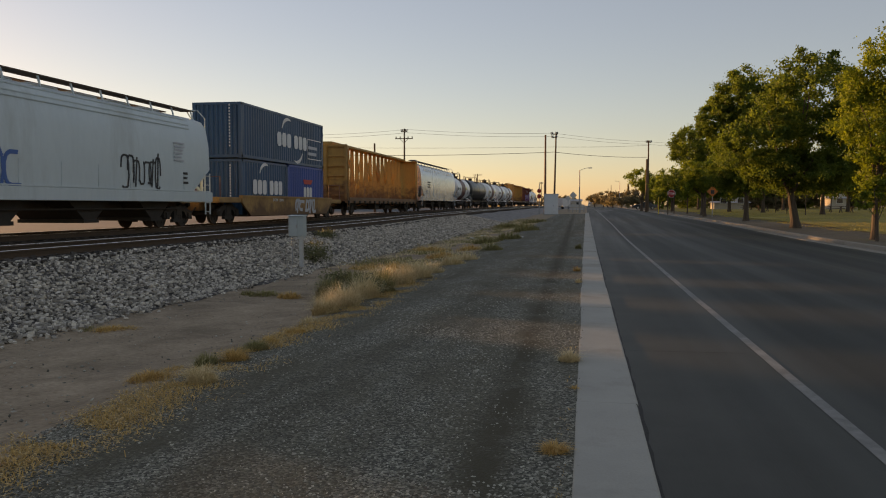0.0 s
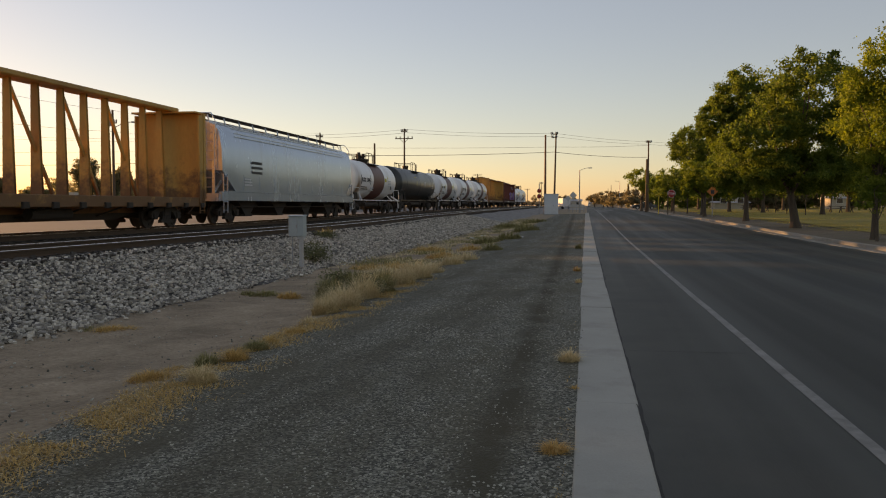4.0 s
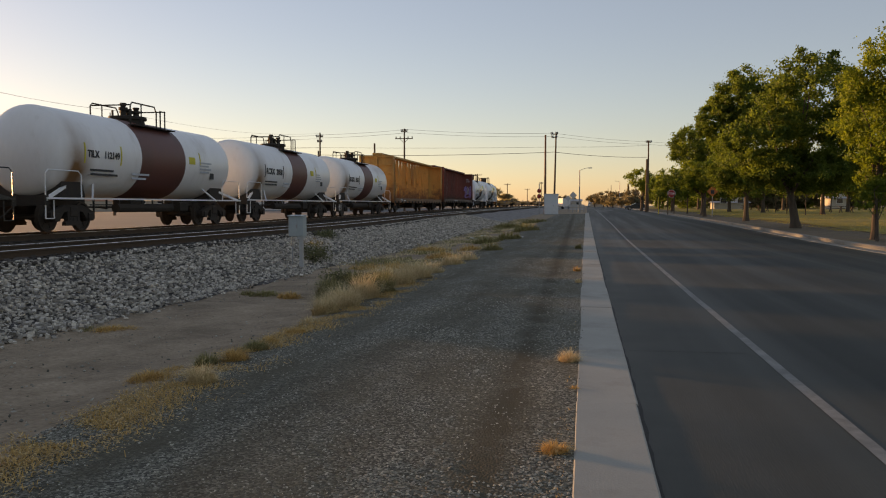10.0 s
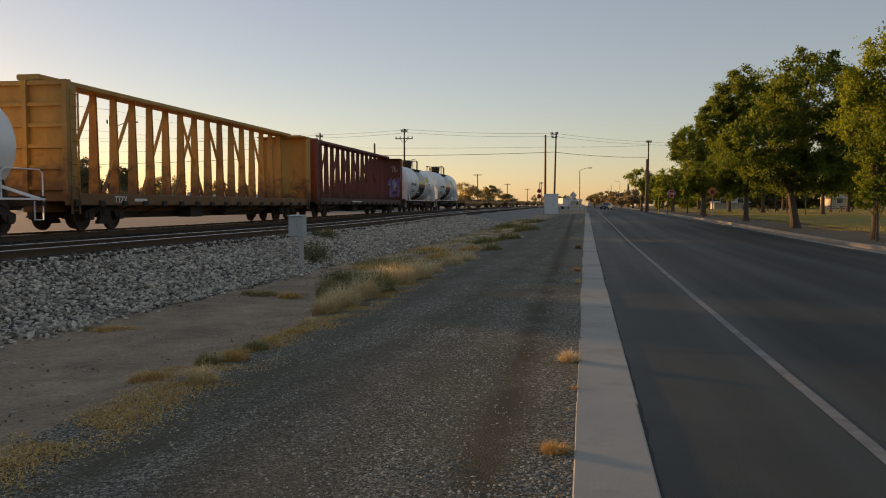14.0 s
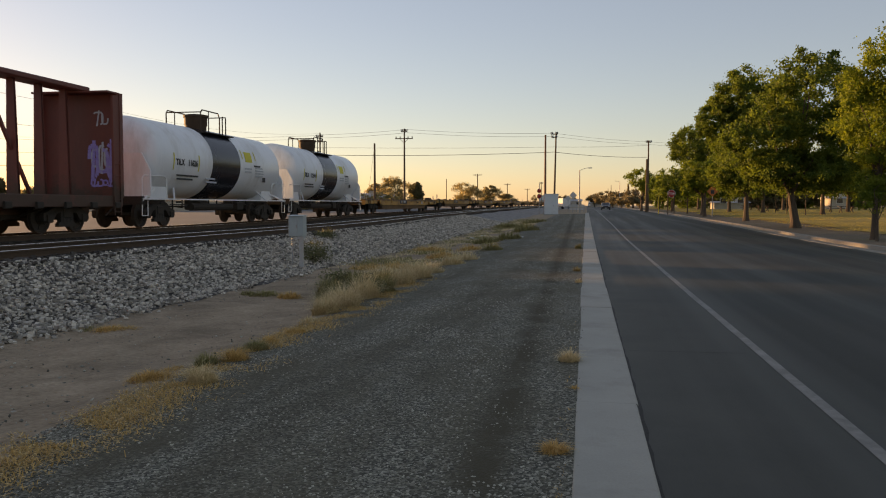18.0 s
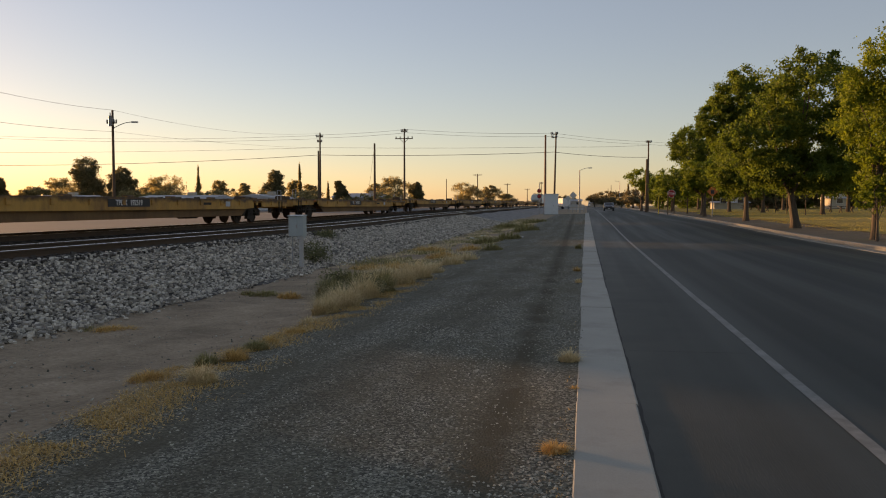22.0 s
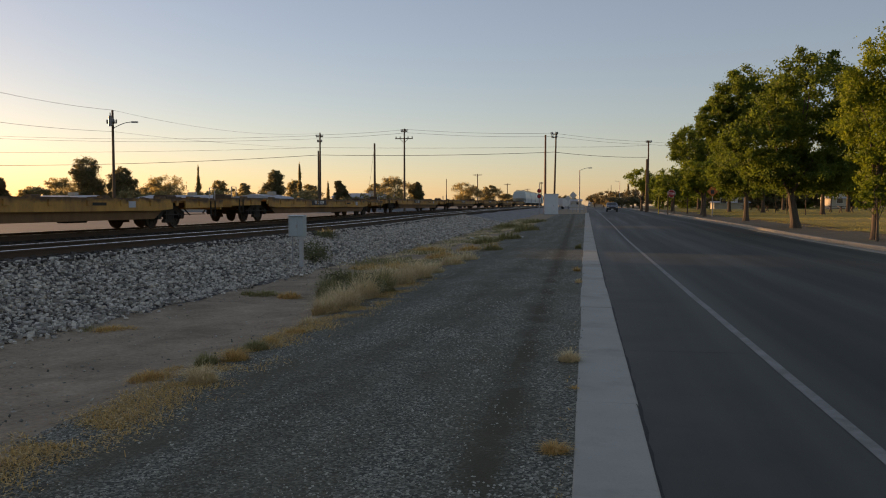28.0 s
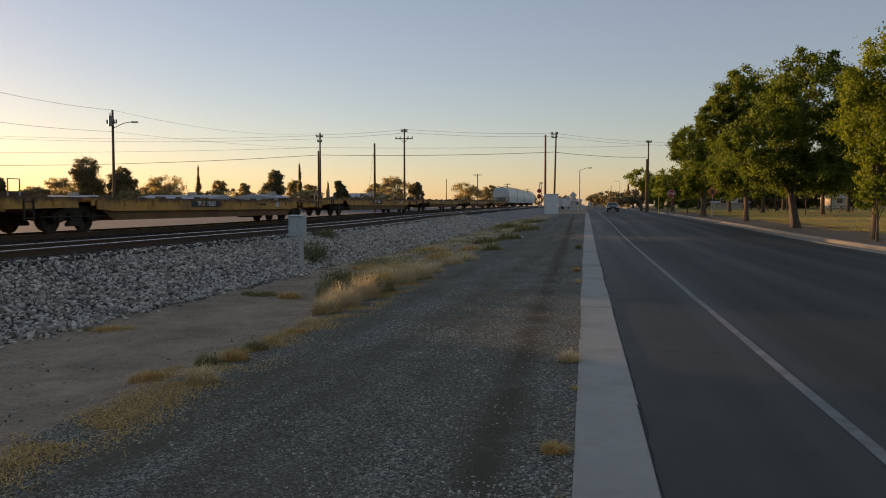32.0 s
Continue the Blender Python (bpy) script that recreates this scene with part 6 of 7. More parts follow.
house(25.87, 164.96, 6, 6, 1.2, .3, house_wall, roof_grey, "low white building across the park")
house(43.02, 159.86, 3, 4, 1.9, .4, house_wall, roof_grey, "small tan park building", 12)


# ---- park tables, barrier and parked vehicles far off ----
def picnic_table(x, y):
    root = thing("picnic_table", "brown picnic table with benches on the lawn", "picnic table", pose(x, y, height(x, y) + .02), group="park tables")
    part("tabletop", Mesh().box(-.9, -.38, .70, .9, .38, .76, .01), pole_wood, root)
    for s in (-1, 1):
        part("bench", Mesh().box(-.9, s * .7 - .14, .42, .9, s * .7 + .14, .47), pole_wood, root)
        part("leg", Mesh().bar((s * .6, -.6, 0), (s * .6, .25, .7), .08), pole_wood, root)
        part("leg", Mesh().bar((s * .6, .6, 0), (s * .6, -.25, .7), .08), pole_wood, root)
    return root


first = picnic_table(24.03, 124.03)
for px, py in ((24.43, 120.04), (27.60, 128.72), (30.04, 110.87), (29.54, 104.69), (24.05, 136.22)):
    copy_thing(first, pose(px, py, height(px, py) + .02))


def light_post(x, y, z, label):
    return solid("park_post", Mesh().rod((x, y, height(x, y) - .1), (x, y, z), .05, 8), pole_wood, label, "post")


light_post(21.83, 105.37, 4.2, "thin brown post on the lawn")
light_post(20.84, 95.04, 3.6, "thin brown post on the lawn")
light_post(20.79, 86.91, 3.4, "thin brown post on the lawn")
light_post(27.22, 102.25, 3.8, "thin brown post on the lawn")


def barrier(x, y):
    root = thing("barrier_fence", "low weathered barrier fence beside the crossing", "fence", pose(x, y, height(x, y)))
    for k in spread(-1.2, 1.2, 4):
        part("post", Mesh().box(k - .06, -.06, -.2, k + .06, .06, 1.15), pole_metal, root)
    for z in (.45, .8, 1.08):
        part("board", Mesh().box(-1.25, -.1, z - .09, 1.25, -.062, z + .09), sign_back, root)
    return root


barrier(-2.17, 137.70)


def parked_truck(x, y, yaw, mat, label):
    root = thing("parked_truck", label, "truck", pose(x, y, height(x, y), rz=yaw))
    part("box_body", Mesh().box(-1.1, -3.2, .7, 1.1, 1.6, 2.9, .06), mat, root)
    part("cab", Mesh().prism_x([(1.7, .5), (3.6, .5), (3.6, 1.3), (3.0, 1.5), (2.6, 2.2), (1.7, 2.2)], -1.0, 1.0), mat, root)
    part("windscreen", Mesh().prism_x([(3.03, 1.5), (3.06, 1.53), (2.66, 2.18), (2.63, 2.15)], -.85, .85), dark_glass, root)
    for sx in (-1, 1):
        for yy in (-2.2, 2.6):
            part("wheel", Mesh().rod((sx * .75, yy, .45), (sx * 1.05, yy, .45), .45, 14), tyre_rubber, root)
    return root


parked_truck(-7.35, 232.23, 20, house_white, "white box truck parked far off")
parked_truck(0.56, 426.53, 170, house_white, "white box truck far along the road")
for i, (px, py, w, hh) in enumerate(((3.83, 366.19, 7, 2.2), (11.76, 347.27, 8, 2.4), (-7.91, 333.66, 9, 3.0), (-16.49, 423.53, 12, 3.2))):
    house(px, py, w, 7, hh * .8, .8, house_wall, roof_grey, "low far-off house beside the street", -4 + 3 * i)
for i, (px, py, hh, w) in enumerate(((1.76, 335.36, 5.72, 4), (4.79, 305.44, 6.55, 4), (7.45, 285.60, 5.84, 4), (9.69, 265.68, 5.18, 4), (10.87, 220.20, 5.26, 4), (12.30, 215.38, 4.19, 4), (-12.30, 424.27, 6.31, 6), (-26.65, 452.21, 6.35, 7))):
    tree(px, py, hh, [(0, 0, 1.5 + (hh - 1.5) * .55, w, 3, max((hh - 1.5) * .5, 1))], "grey-green street tree far off", 260 + i, .2, 1.4, 30, 60, .3, material=leaf_dark_hazed)


# ---- the car that turns in from the side street ----
def sedan(label):
    root = thing("car", label, "car")
    # lengthwise along y, nose to +y
    prof = [(-2.2, .35), (-2.25, .75), (-2.15, .98), (-1.6, 1.02), (-1.0, 1.42), (.2, 1.44), (1.0, 1.0), (2.0, .88), (2.28, .7), (2.25, .32)]
    m = Mesh()
    n = len(prof)
    vs = []
    for x, k in ((-.88, 1), (-.8, 1), (.8, 1), (.88, 1)):
        for y, z in prof:
            tuck = .16 if z > 1.1 else 0
            xx = x * (1 - tuck)
            vs.append((xx, y * (.97 if abs(x) > .85 else 1), z - (.05 if abs(x) > .85 and z > .9 else 0)))
    fs = []
    for j in range(3):
        for i in range(n):
            a, b = j * n + i, j * n + (i + 1) % n
            fs.append((a, b, b + n, a + n))
    fs += [tuple(range(n - 1, -1, -1)), tuple(range(3 * n, 4 * n))]
    m.add(vs, fs)
    part("body", m, paint_dark, root, "dark painted body")
    part("windscreen", Mesh().add([(-.62, .27, 1.40), (.62, .27, 1.40), (.72, .98, 1.03), (-.72, .98, 1.03)], [(0, 1, 2, 3)]).add([(-.62, .26, 1.385), (.62, .26, 1.385), (.72, .97, 1.015), (-.72, .97, 1.015)], [(3, 2, 1, 0)]), dark_glass, root)
    part("rear_window", Mesh().add([(-.62, -1.04, 1.41), (.62, -1.04, 1.41), (.7, -1.56, 1.07), (-.7, -1.56, 1.07)], [(3, 2, 1, 0)]).add([(-.62, -1.03, 1.39), (.62, -1.03, 1.39), (.7, -1.55, 1.05), (-.7, -1.55, 1.05)], [(0, 1, 2, 3)]), dark_glass, root)
    for s in (-1, 1):
        part("side_window", Mesh().prism_x([(-1.25, 1.06), (.75, 1.04), (.1, 1.36), (-.9, 1.36)], min(s * .80, s * .74), max(s * .80, s * .74)), dark_glass, root)
        part("mirror", Mesh().box(min(s * .86, s * 1.02), .72, .98, max(s * .86, s * 1.02), .84, 1.12, .02), paint_dark, root)
        part("headlight", Mesh().box(min(s * .5, s * .82), 2.2, .62, max(s * .5, s * .82), 2.3, .76, .02), paint_silver, root)
        part("tail_light", Mesh().box(min(s * .55, s * .84), -2.27, .74, max(s * .55, s * .84), -2.2, .9, .02), lamp_red, root)
        for y in (-1.35, 1.4):
            w = part("wheel", Mesh().rod((s * .66, y, .33), (s * .88, y, .33), .33, 20), tyre_rubber, root)
            part("rim", Mesh().rod((s * .8, y, .33), (s * .89, y, .33), .2, 12), paint_silver, w)
    part("grille", Mesh().box(-.48, 2.22, .42, .48, 2.3, .6, .02), underframe, root)
    part("bumper", Mesh().box(-.84, 2.18, .28, .84, 2.31, .44, .04), paint_dark, root)
    part("number_plate", Mesh().box(-.18, 2.31, .36, .18, 2.32, .46), mark_white, root)
    return root


sedan_car = sedan("dark saloon car turning out of the side street")


# ---- loose stone, weeds, litter ----
STONE = np.array([(1, 0, 0), (-1, 0, 0), (0, 1, 0), (0, -1, 0), (0, 0, 1), (0, 0, -1)], float)
STONE_F = np.array([(0, 2, 4), (2, 1, 4), (1, 3, 4), (3, 0, 4), (2, 0, 5), (1, 2, 5), (3, 1, 5), (0, 3, 5)])
CHUNK = np.array([(x, y, z) for x in (-1, 1) for y in (-1, 1) for z in (-1, 1)], float) * .75
CHUNK_F = np.array([(0, 1, 3), (0, 3, 2), (4, 6, 7), (4, 7, 5), (0, 4, 5), (0, 5, 1), (2, 3, 7), (2, 7, 6), (0, 2, 6), (0, 6, 4), (1, 5, 7), (1, 7, 3)])


def stones(name, spots, sizes, shape, faces, material, label, category, seed):
    """Loose stones, each turned and knocked out of shape."""
    rs = np.random.RandomState(seed)
    n, k = len(spots), len(shape)
    v = shape[None] * (1 + rs.uniform(-.35, .35, (n, k, 3)))
    v = v * (rs.uniform(.6, 1.45, (n, 1, 3)) * np.array((1, 1, .85))) * np.asarray(sizes)[:, None, None]
    a, b = rs.uniform(0, 6.28, n), rs.uniform(-.6, .6, n)
    ca, sa_, cb, sb = np.cos(a), np.sin(a), np.cos(b), np.sin(b)
    x, y, z = v[..., 0], v[..., 1], v[..., 2] * .8
    y, z = y * cb[:, None] - z * sb[:, None], y * sb[:, None] + z * cb[:, None]
    x, y = x * ca[:, None] - y * sa_[:, None], x * sa_[:, None] + y * ca[:, None]
    v = np.stack([x, y, z], 2) + np.asarray(spots)[:, None, :]
    f = (faces[None] + (np.arange(n) * k)[:, None, None]).reshape(-1, 3)
    return tagged(new(name, leaf_mesh(name, v.reshape(-1, 3), f, material)), label, category, kind="stuff")


def scatter(rs, n, x0, x1, y0, y1, power=1.0):
    xs = rs.uniform(x0, x1, n)
    ys = y0 + (y1 - y0) * rs.uniform(0, 1, n) ** power
    return xs, ys


rs = np.random.RandomState(5)
xs, ys = scatter(rs, 52000, -10.45, -6.75, 7.5, 70, 1.6)
keep = [(x, y) for x, y in zip(xs, ys) if x < -6.95 - .35 * noise.noise((3, y * .6, 7)) or rs.uniform() < .15]
stones("ballast_stones", [(x, y, height(x, y) + rs.uniform(-.03, .06)) for x, y in keep], [rs.uniform(.011, .031) * (1 + y * .015) for x, y in keep], CHUNK, CHUNK_F, ballast_rock, "angular pale grey crushed stone on the slope", "ballast stones", 6)
def wear(x, y):
    """How far tyres have pressed the gravel into the soil here, 0 to 1."""
    k = max(a * max(0.0, 1 - abs(x - x0 - d * y) / (h * 1.5)) for x0, d, h, a in WORN_BANDS)
    return k * (.6 + .8 * noise.noise((x * 1.4, y * 1.4, 2)))


xs, ys = scatter(rs, 125000, -3.8, -.03, 2.6, 30, 2.0)
keep = [(x + bend(y, VEER), y) for x, y in zip(xs, ys) if rs.uniform() > 1.15 * wear(x, y) and rs.uniform() < .62 + .9 * noise.noise((x * .9, y * .5, 8))]
stones("gravel_stones", [(x, y, height(x, y) + .003) for x, y in keep], rs.uniform(.0045, .0125, len(keep)) * (1 + (rs.uniform(0, 1, len(keep)) > .985) * .7), STONE, STONE_F, gravel_rock, "small loose grey gravel stones", "gravel", 7)
xs, ys = scatter(rs, 1500, -6.9, -3.7, 4, 30, 1.5)
stones("dirt_pebbles", [(x, y, height(x, y) + .0) for x, y in zip(xs, ys)], rs.uniform(.006, .018, len(xs)), STONE, STONE_F, gravel_rock, "scattered pebbles on bare dirt", "pebbles", 8)
xs, ys = scatter(rs, 2600, -10.6, -8.8, 8, 60, 1.5)
stones("track_stones", [(x - 1.2, y, .43 + rise(y) + rs.uniform(0, .02)) for x, y in zip(xs, ys)], rs.uniform(.03, .06, len(xs)), CHUNK, CHUNK_F, dark_rock, "stones between the ties, coloured dark like the shadows there", "ballast stones", 9)


def blades(spots, h, lean, width, rs, out=None):
    """Grass blades, each of two bent leaves' lengths."""
    n = len(spots)
    p = np.asarray(spots, float)
    a = rs.uniform(0, 6.28, n) if out is None else np.asarray(out) + rs.normal(0, .9, n)
    hh = h * rs.uniform(.35, 1.1, n)
    d = np.stack([np.cos(a), np.sin(a), np.zeros(n)], 1)
    w = np.stack([-np.sin(a), np.cos(a), np.zeros(n)], 1) * width * rs.uniform(.6, 1.4, (n, 1))
    l = (lean * rs.uniform(.1, 1.0, n))[:, None]
    up = np.array((0, 0, 1.0))[None]
    mid = p + d * l * hh[:, None] * .35 + up * hh[:, None] * .6
    tip = p + d * l * hh[:, None] + up * hh[:, None] * (1 - .35 * l)
    v = np.stack([p - w, p + w, mid + w * .7, mid - w * .7, tip], 1).reshape(-1, 3)
    base = np.arange(n) * 5
    return v, [tuple(q) for b in base for q in ((b, b + 1, b + 2, b + 3), (b + 3, b + 2, b + 4))]


def tuft(x, y, r, h, n, material, label, seed, name="grass_tuft", lean=1.5, squash=1.0, width=.006):
    rs = np.random.RandomState(seed)
    n, width = int(n * 1.8), width * .55
    a, q = rs.uniform(0, 6.28, n), r * rs.uniform(0, 1, n) ** .6
    pts = [(x + k * math.cos(t), y + k * math.sin(t) * squash, height(x + k * math.cos(t), y) - .02) for t, k in zip(a, q)]
    dome = 1 - .75 * (q / r) ** 2
    lump = np.array([.75 + .5 * noise.noise((px * 3.1, py * 3.1, seed)) for px, py, _ in pts])
    v, f = blades(pts, h * dome * lump * 1.15, lean, width, rs, a)
    me = bpy.data.meshes.new(name)
    me.from_pydata(v.tolist(), [], f)
    me.materials.append(material)
    return tagged(new(name, me), label, "dry grass", group="weeds along the gravel")


def bush(x, y, r, h, label, seed, material, n=9):
    rs = np.random.RandomState(seed)
    g = height(x, y) - .06
    cs = [(x + rs.normal(0, r * .45), y + rs.normal(0, r * .45), g + h * rs.uniform(.2, .85)) for _ in range(n)]
    v, f = leaves(cs, [(r * .3, r * .3, h * .2)] * n, 170, .03, rs)
    root = thing("bush", label, "bush", group="weeds along the gravel")
    part("foliage", leaf_mesh("foliage", v, f, material), None, root)
    part("stem", Mesh().rod((x, y, g), (x, y, g + h * .6), .015, 5), bark, root)
    return root


DRY, RUSTY, GREENISH = "tuft of dry straw-coloured grass", "low tuft of rust-coloured dead weeds", "tuft of yellow-green weeds"
tuft(-4.06, 7.20, 0.253, 0.151, 686, rust_blade, RUSTY, 200, width=0.0047)
tuft(-4.03, 7.56, 0.137, 0.121, 275, rust_blade, RUSTY, 201, width=0.0049)
tuft(-3.36, 6.85, 0.13, 0.27, 800, dry_blade, DRY, 202, width=0.0045)
tuft(-3.76, 7.75, 0.112, 0.32, 440, weed_blade, GREENISH, 203, width=0.0050)
tuft(-3.53, 7.94, 0.125, 0.225, 435, rust_blade, RUSTY, 204, width=0.0051)
tuft(-3.59, 8.58, 0.147, 0.270, 528, weed_blade, GREENISH, 205, width=0.0055)
tuft(-3.62, 9.06, 0.129, 0.185, 286, rust_blade, RUSTY, 206, width=0.0058)
tuft(-3.57, 9.78, 0.152, 0.168, 266, rust_blade, RUSTY, 207, width=0.0062)
tuft(-3.73, 10.74, 0.121, 0.217, 228, dry_blade, DRY, 208, width=0.0068)
tuft(-3.85, 11.84, 0.183, 0.458, 605, dry_blade, DRY, 209, width=0.0075)
tuft(-3.82, 12.61, 0.248, 0.603, 900, dry_blade, DRY, 210, width=0.0080)
tuft(-3.84, 13.81, 0.289, 0.700, 900, dry_blade, DRY, 211, width=0.0087)
tuft(-3.76, 14.75, 0.267, 0.587, 743, weed_blade, GREENISH, 212, width=0.0092)
tuft(-3.84, 16.37, 0.386, 0.699, 900, dry_blade, DRY, 213, width=0.0102)
tuft(-3.72, 17.70, 0.366, 0.618, 759, dry_blade, DRY, 214, width=0.0110)
tuft(-3.70, 19.22, 0.344, 0.524, 514, dry_blade, DRY, 215, width=0.0119)
tuft(-4.59, 14.61, 0.308, 0.621, 900, weed_blade, GREENISH, 216, width=0.0092)
tuft(-4.74, 16.21, 0.386, 0.599, 897, weed_blade, GREENISH, 217, width=0.0102)
tuft(-4.45, 16.90, 0.424, 0.647, 900, dry_blade, DRY, 218, width=0.0106)
tuft(-3.63, 22.04, 0.392, 0.432, 371, dry_blade, DRY, 219, width=0.0136)
tuft(-3.52, 23.91, 0.392, 0.431, 316, dry_blade, DRY, 220, width=0.0147)
tuft(-3.38, 29.08, 0.395, 0.478, 242, weed_blade, GREENISH, 221, width=0.0178)
tuft(-3.72, 38.76, 0.630, 0.635, 290, weed_blade, GREENISH, 222, width=0.0236)
tuft(-3.74, 49.43, 0.867, 0.733, 286, weed_blade, GREENISH, 223, width=0.0300)
tuft(-4.53, 36.77, 0.600, 0.550, 264, weed_blade, GREENISH, 224, width=0.0225)
tuft(-4.44, 30.86, 0.505, 0.417, 237, rust_blade, RUSTY, 225, width=0.0189)
tuft(-4.73, 26.49, 0.545, 0.400, 330, rust_blade, RUSTY, 226, width=0.0164)
tuft(-5.54, 57.67, 1.015, 0.687, 228, weed_blade, GREENISH, 227, width=0.0351)
tuft(-4.59, 69.91, 1.035, 0.725, 169, weed_blade, GREENISH, 228, width=0.0424)
tuft(-6.41, 10.32, 0.259, 0.168, 374, rust_blade, RUSTY, 229, width=0.0069)
tuft(-6.69, 10.37, 0.215, 0.118, 215, weed_blade, GREENISH, 230, width=0.0069)
tuft(-6.20, 10.46, 0.215, 0.118, 215, rust_blade, RUSTY, 231, width=0.0069)
tuft(-6.02, 14.93, 0.319, 0.234, 330, weed_blade, GREENISH, 232, width=0.0096)
tuft(-5.42, 14.63, 0.249, 0.251, 290, rust_blade, RUSTY, 233, width=0.0093)
tuft(-6.41, 15.07, 0.216, 0.166, 154, weed_blade, GREENISH, 234, width=0.0097)
tuft(-0.19, 8.13, 0.095, 0.22, 330, dry_blade, DRY, 235, width=0.0049)
tuft(-0.20, 5.10, 0.082, 0.128, 448, rust_blade, RUSTY, 236, width=0.0045)
tuft(-0.28, 19.38, 0.078, 0.256, 120, rust_blade, RUSTY, 237, width=0.0116)
tuft(-0.21, 16.53, 0.066, 0.170, 120, dry_blade, DRY, 238, width=0.0099)
tuft(-0.11, 6.90, 0.037, 0.071, 120, rust_blade, RUSTY, 239, width=0.0045)
tuft(-0.39, 29.59, 0.118, 0.261, 120, weed_blade, GREENISH, 240, width=0.0178)
tuft(-0.13, 6.17, 0.025, 0.045, 120, rust_blade, RUSTY, 241, width=0.0045)
tuft(-5.11, 21.78, 0.604, 0.365, 484, rust_blade, RUSTY, 242, width=0.0136)
tuft(-5.86, 21.65, 0.513, 0.299, 336, rust_blade, RUSTY, 243, width=0.0136)
tuft(-5.89, 30.60, 0.842, 0.371, 352, rust_blade, RUSTY, 244, width=0.0189)
rs = np.random.RandomState(31)
pts = []
while len(pts) < 7000:
    y = 2.6 + 15 * rs.uniform() ** 1.7
    x = -3.5 - .08 * math.sin(y * .9) + rs.normal(0, .21 if y < 8 else .17)
    if noise.noise((x * 1.6, y * 1.6, 4)) > -.2 + .25 * rs.uniform():
        pts.append((x, y, height(x, y) + .005))
v, f = leaves(pts, [(.07, .07, .01)] * len(pts), 8, .014, rs)
v = v.reshape(-1, 4, 3)
mid = v.mean(axis=1, keepdims=True)
v = (mid + (v - mid) * np.array((1, 1, .35))).reshape(-1, 3)
tagged(new("weed_litter", leaf_mesh("weed_litter", v, f, litter_leaf)), "rust-coloured dead weed litter along the gravel edge", "weed litter", kind="stuff")
v, f = blades(pts, .06, 2.6, .0035, rs)
me = bpy.data.meshes.new("dead_weeds")
me.from_pydata(v.tolist(), [], f)
me.materials.append(rust_blade)
tagged(new("dead_weeds", me), "thin dry weed stalks along the gravel edge", "dead weeds", kind="stuff")
bush(-7.68, 22.51, .42, .6, "round grey-green bush beside the relay box", 301, weed_leaf)
bush(-9.72, 29.77, .5, .35, "low grey-green bush on the ballast slope", 302, weed_leaf)
bush(-5.02, 16.38, .45, .45, "grey-green weedy bush in the dry grass", 303, weed_leaf)
bush(-3.93, 14.13, .3, .35, "dark green weed below the dry grass", 304, weed_leaf)


rs = np.random.RandomState(41)
for nm, mt, n, tall, lab in (("green_weeds", weed_blade, 14000, .12, "patchy yellow-green weeds between gravel and ballast"), ("straw_grass", dry_blade, 11000, .11, "patchy dry straw grass between gravel and ballast")):
    pts = []
    while len(pts) < n:
        y = 21 + 62 * rs.uniform() ** 1.3
        x = -5.6 + rs.normal(0, .8)
        if noise.noise((x * .9, y * .35, 9 if nm == "green_weeds" else 2)) > -.02:
            pts.append((x, y, height(x, y) - .02))
    v, f = blades(pts, tall, 1.5, .011, rs)
    me = bpy.data.meshes.new(nm)
    me.from_pydata(v.tolist(), [], f)
    me.materials.append(mt)
    tagged(new(nm, me), lab, "weeds", kind="stuff")
pts = []
for _ in range(600):
    y = 4 + 40 * rs.uniform() ** 1.4
    if noise.noise((1, y * .8, 6)) > .05:
        pts.append((-.1 + VEER * y - abs(rs.normal(0, .05)), y, height(-.2, y) - .01))
v, f = blades(pts, .05, 1.6, .003, rs)
me = bpy.data.meshes.new("kerb_weeds")
me.from_pydata(v.tolist(), [], f)
me.materials.append(rust_blade)
tagged(new("kerb_weeds", me), "thin rusty weeds along the kerb edge", "weeds", kind="stuff")


pts = []
while len(pts) < 85000:
    y = 22 + 120 * rs.uniform() ** 1.2
    x = 12.3 + 43 * rs.uniform() ** 1.4
    if noise.noise((x * .25, y * .25, 5)) > -.35 * rs.uniform() + max(0, 14 - x) * .35 * rs.uniform():
        pts.append((x, y, height(x, y) + .02))
v, f = blades(pts, .065, .7, .011, rs)
me = bpy.data.meshes.new("lawn_grass")
me.from_pydata(v.tolist(), [], f)
me.materials.append(lawn_blade_sunlit)
tagged(new("lawn_grass", me), "short grass of the park lawn, tinted gold as if sunlit", "grass", kind="stuff")


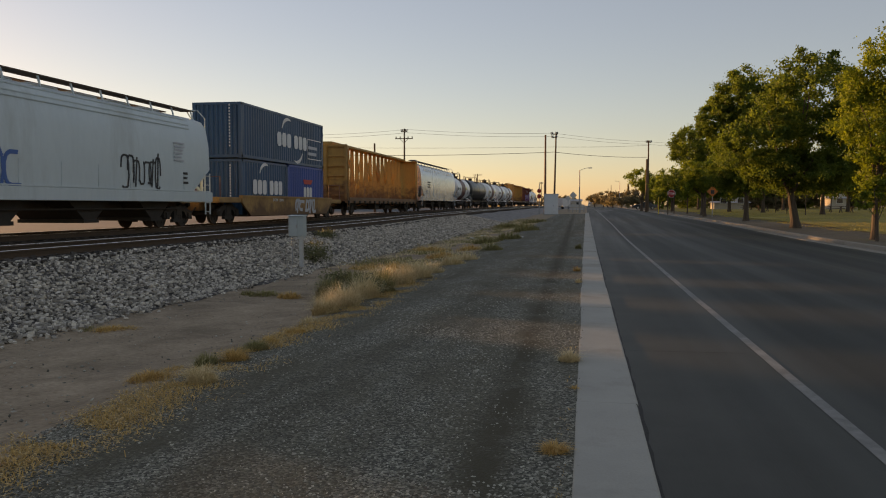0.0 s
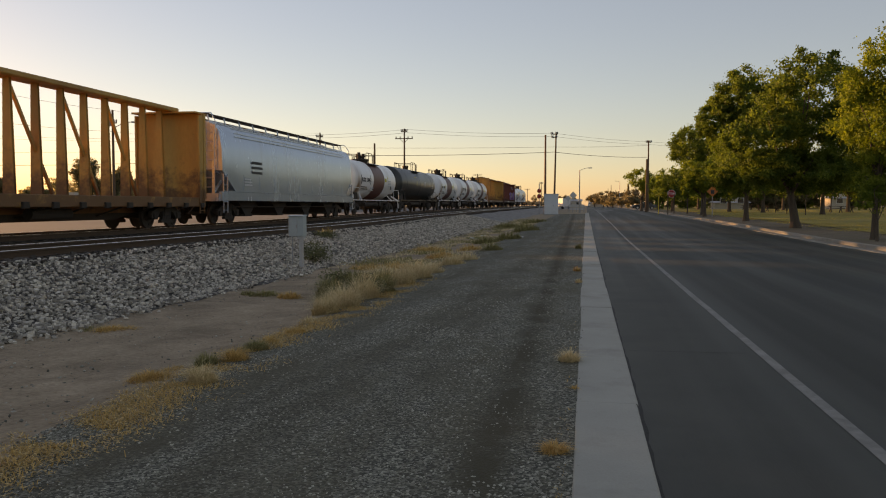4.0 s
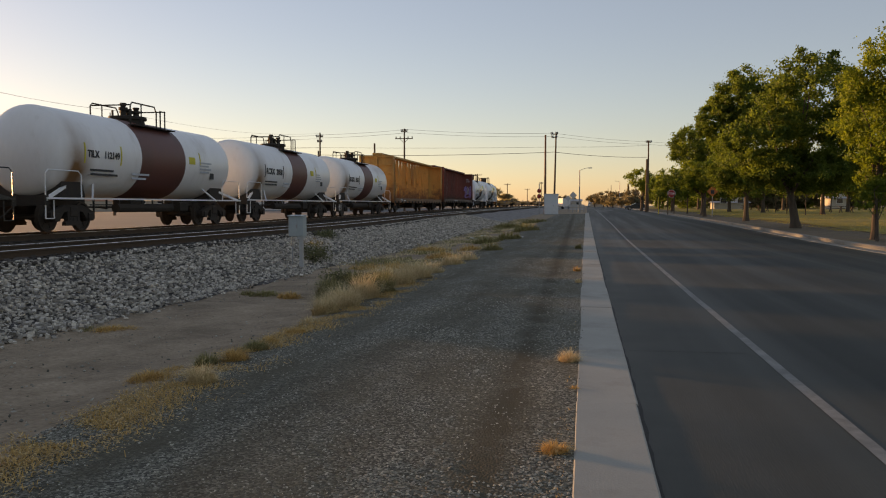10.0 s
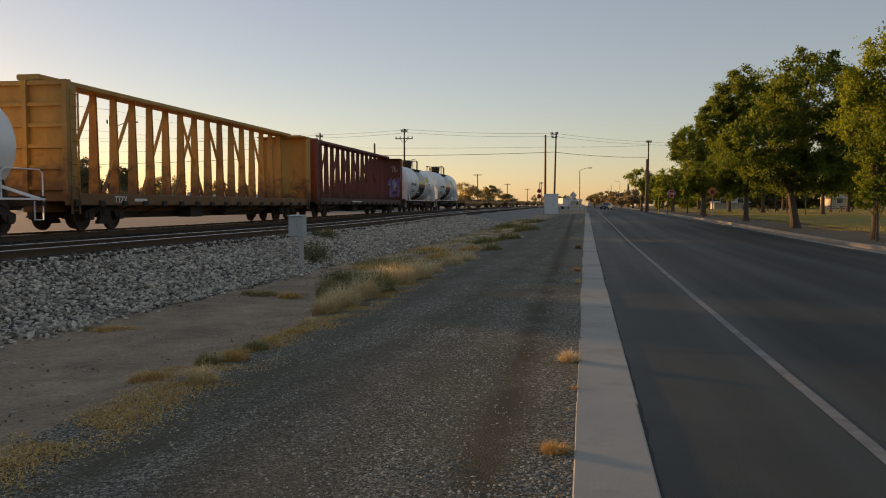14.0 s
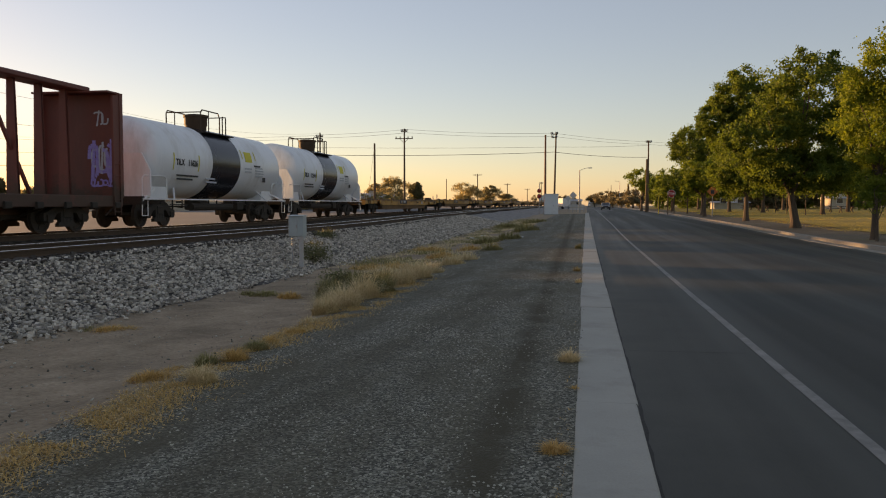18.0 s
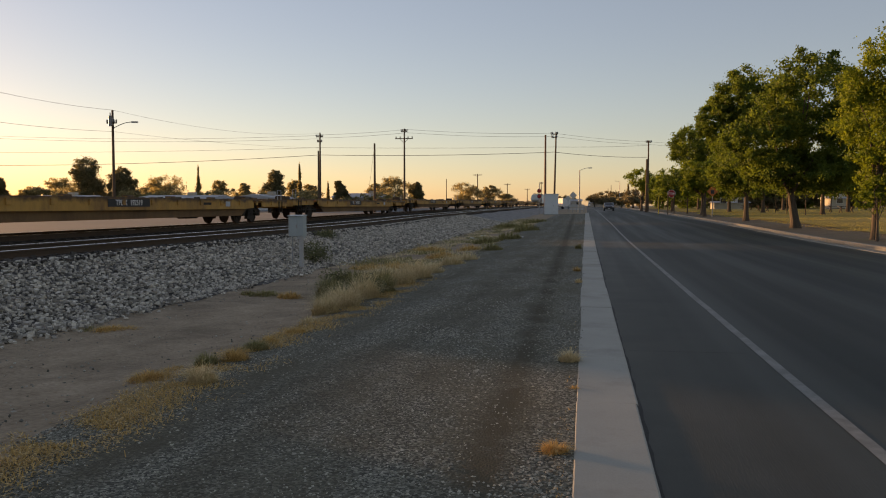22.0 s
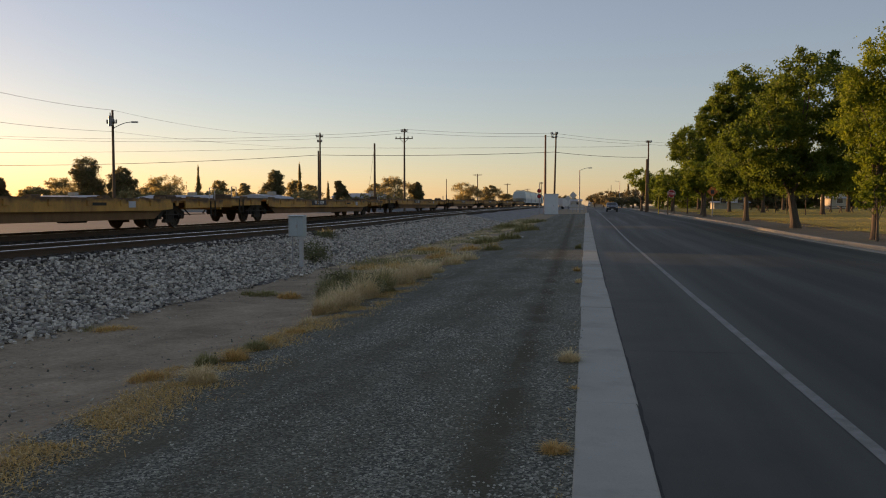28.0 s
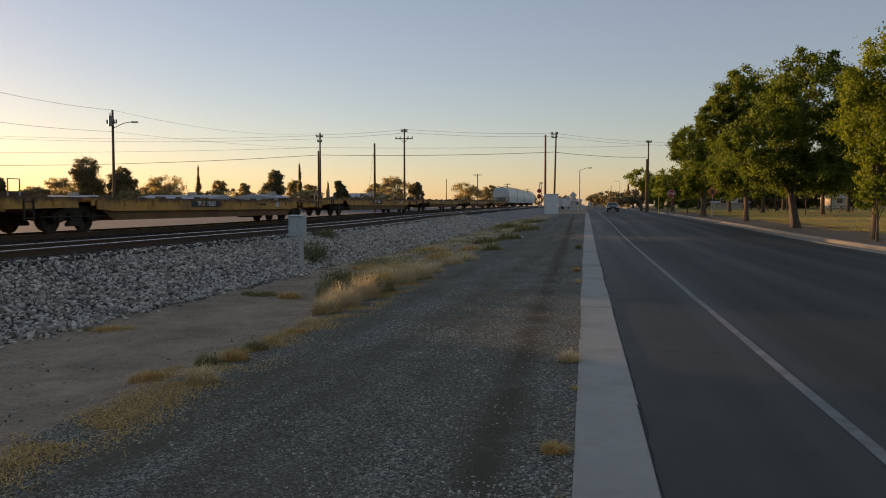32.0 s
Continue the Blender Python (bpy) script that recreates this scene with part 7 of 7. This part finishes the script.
def debris(name, x, y, r, h, material, label, category, seed):
    rr = random.Random(seed)
    pts = [(r * rr.uniform(.6, 1.1) * math.cos(k), .5 * r * rr.uniform(.6, 1.1) * math.sin(k)) for k in spread(0, 5.5, 9)]
    z = height(x, y) - .05
    m = Mesh()
    n = len(pts)
    m.add([(x + a, y + b, z) for a, b in pts] + [(x + a * .6, y + b * .6, z + h * rr.uniform(.6, 1)) for a, b in pts], [(i, (i + 1) % n, n + (i + 1) % n, n + i) for i in range(n)] + [tuple(range(n, 2 * n))])
    return solid(name, m, material, label, category)


debris("tyre_scrap", -5.14, 24.48, .3, .12, tyre_rubber, "torn black rubber scrap lying in the weeds", "debris", 1)
debris("litter", -5.76, 41.63, .3, .14, mark_white, "crumpled white litter among weeds", "litter", 2)
debris("litter", -5.63, 44.70, .22, .12, mark_white, "crumpled white litter among weeds", "litter", 3)
debris("litter", -3.17, 40.06, .14, .1, mark_white, "crumpled white litter among weeds", "litter", 4)


# ---- movement ----
def motions():
    for ob, passing in train:
        rows = []
        for t in (0, 4, 8, 12, 16, 20, 24, 28, 32):
            y = place_y(passing, t)
            rows.append((t, pose(FAR_TRACK, y, RAIL_Z + rise(y))))
        walk(ob, rows)
    drive = ((0, 10.6, 168, 90), (7.5, 10.3, 168, 90), (9, 9.9, 168, 90), (10, 9.0, 168.2, 92), (11, 7.6, 168.5, 100), (12, 5.9, 169.5, 118), (13, 4.4, 172, 140), (14, 3.35, 175, 165),
             (15, 3.0, 176, 178), (17, 3.0, 172, 180), (20, 3.1, 158, 180), (22, 3.2, 148, 180), (24, 3.3, 138, 180), (28, 3.35, 133, 180), (32, 3.4, 131.5, 180))
    walk(sedan_car, [(t, pose(x, y, height(x, y) + .01, rz=a)) for t, x, y, a in drive])
    turn = math.degrees(SPEED / 0.48)
    spin = [(k / 15, k / 15 * turn) for k in range(481)]
    for ob, passing in train:
        for o in ob.children_recursive:
            if o.name.startswith("wheelset"):
                s = o.matrix_basis.translation.y
                walk(o, [(t, pose(0, s, .48, a)) for t, a in spin])


motions()
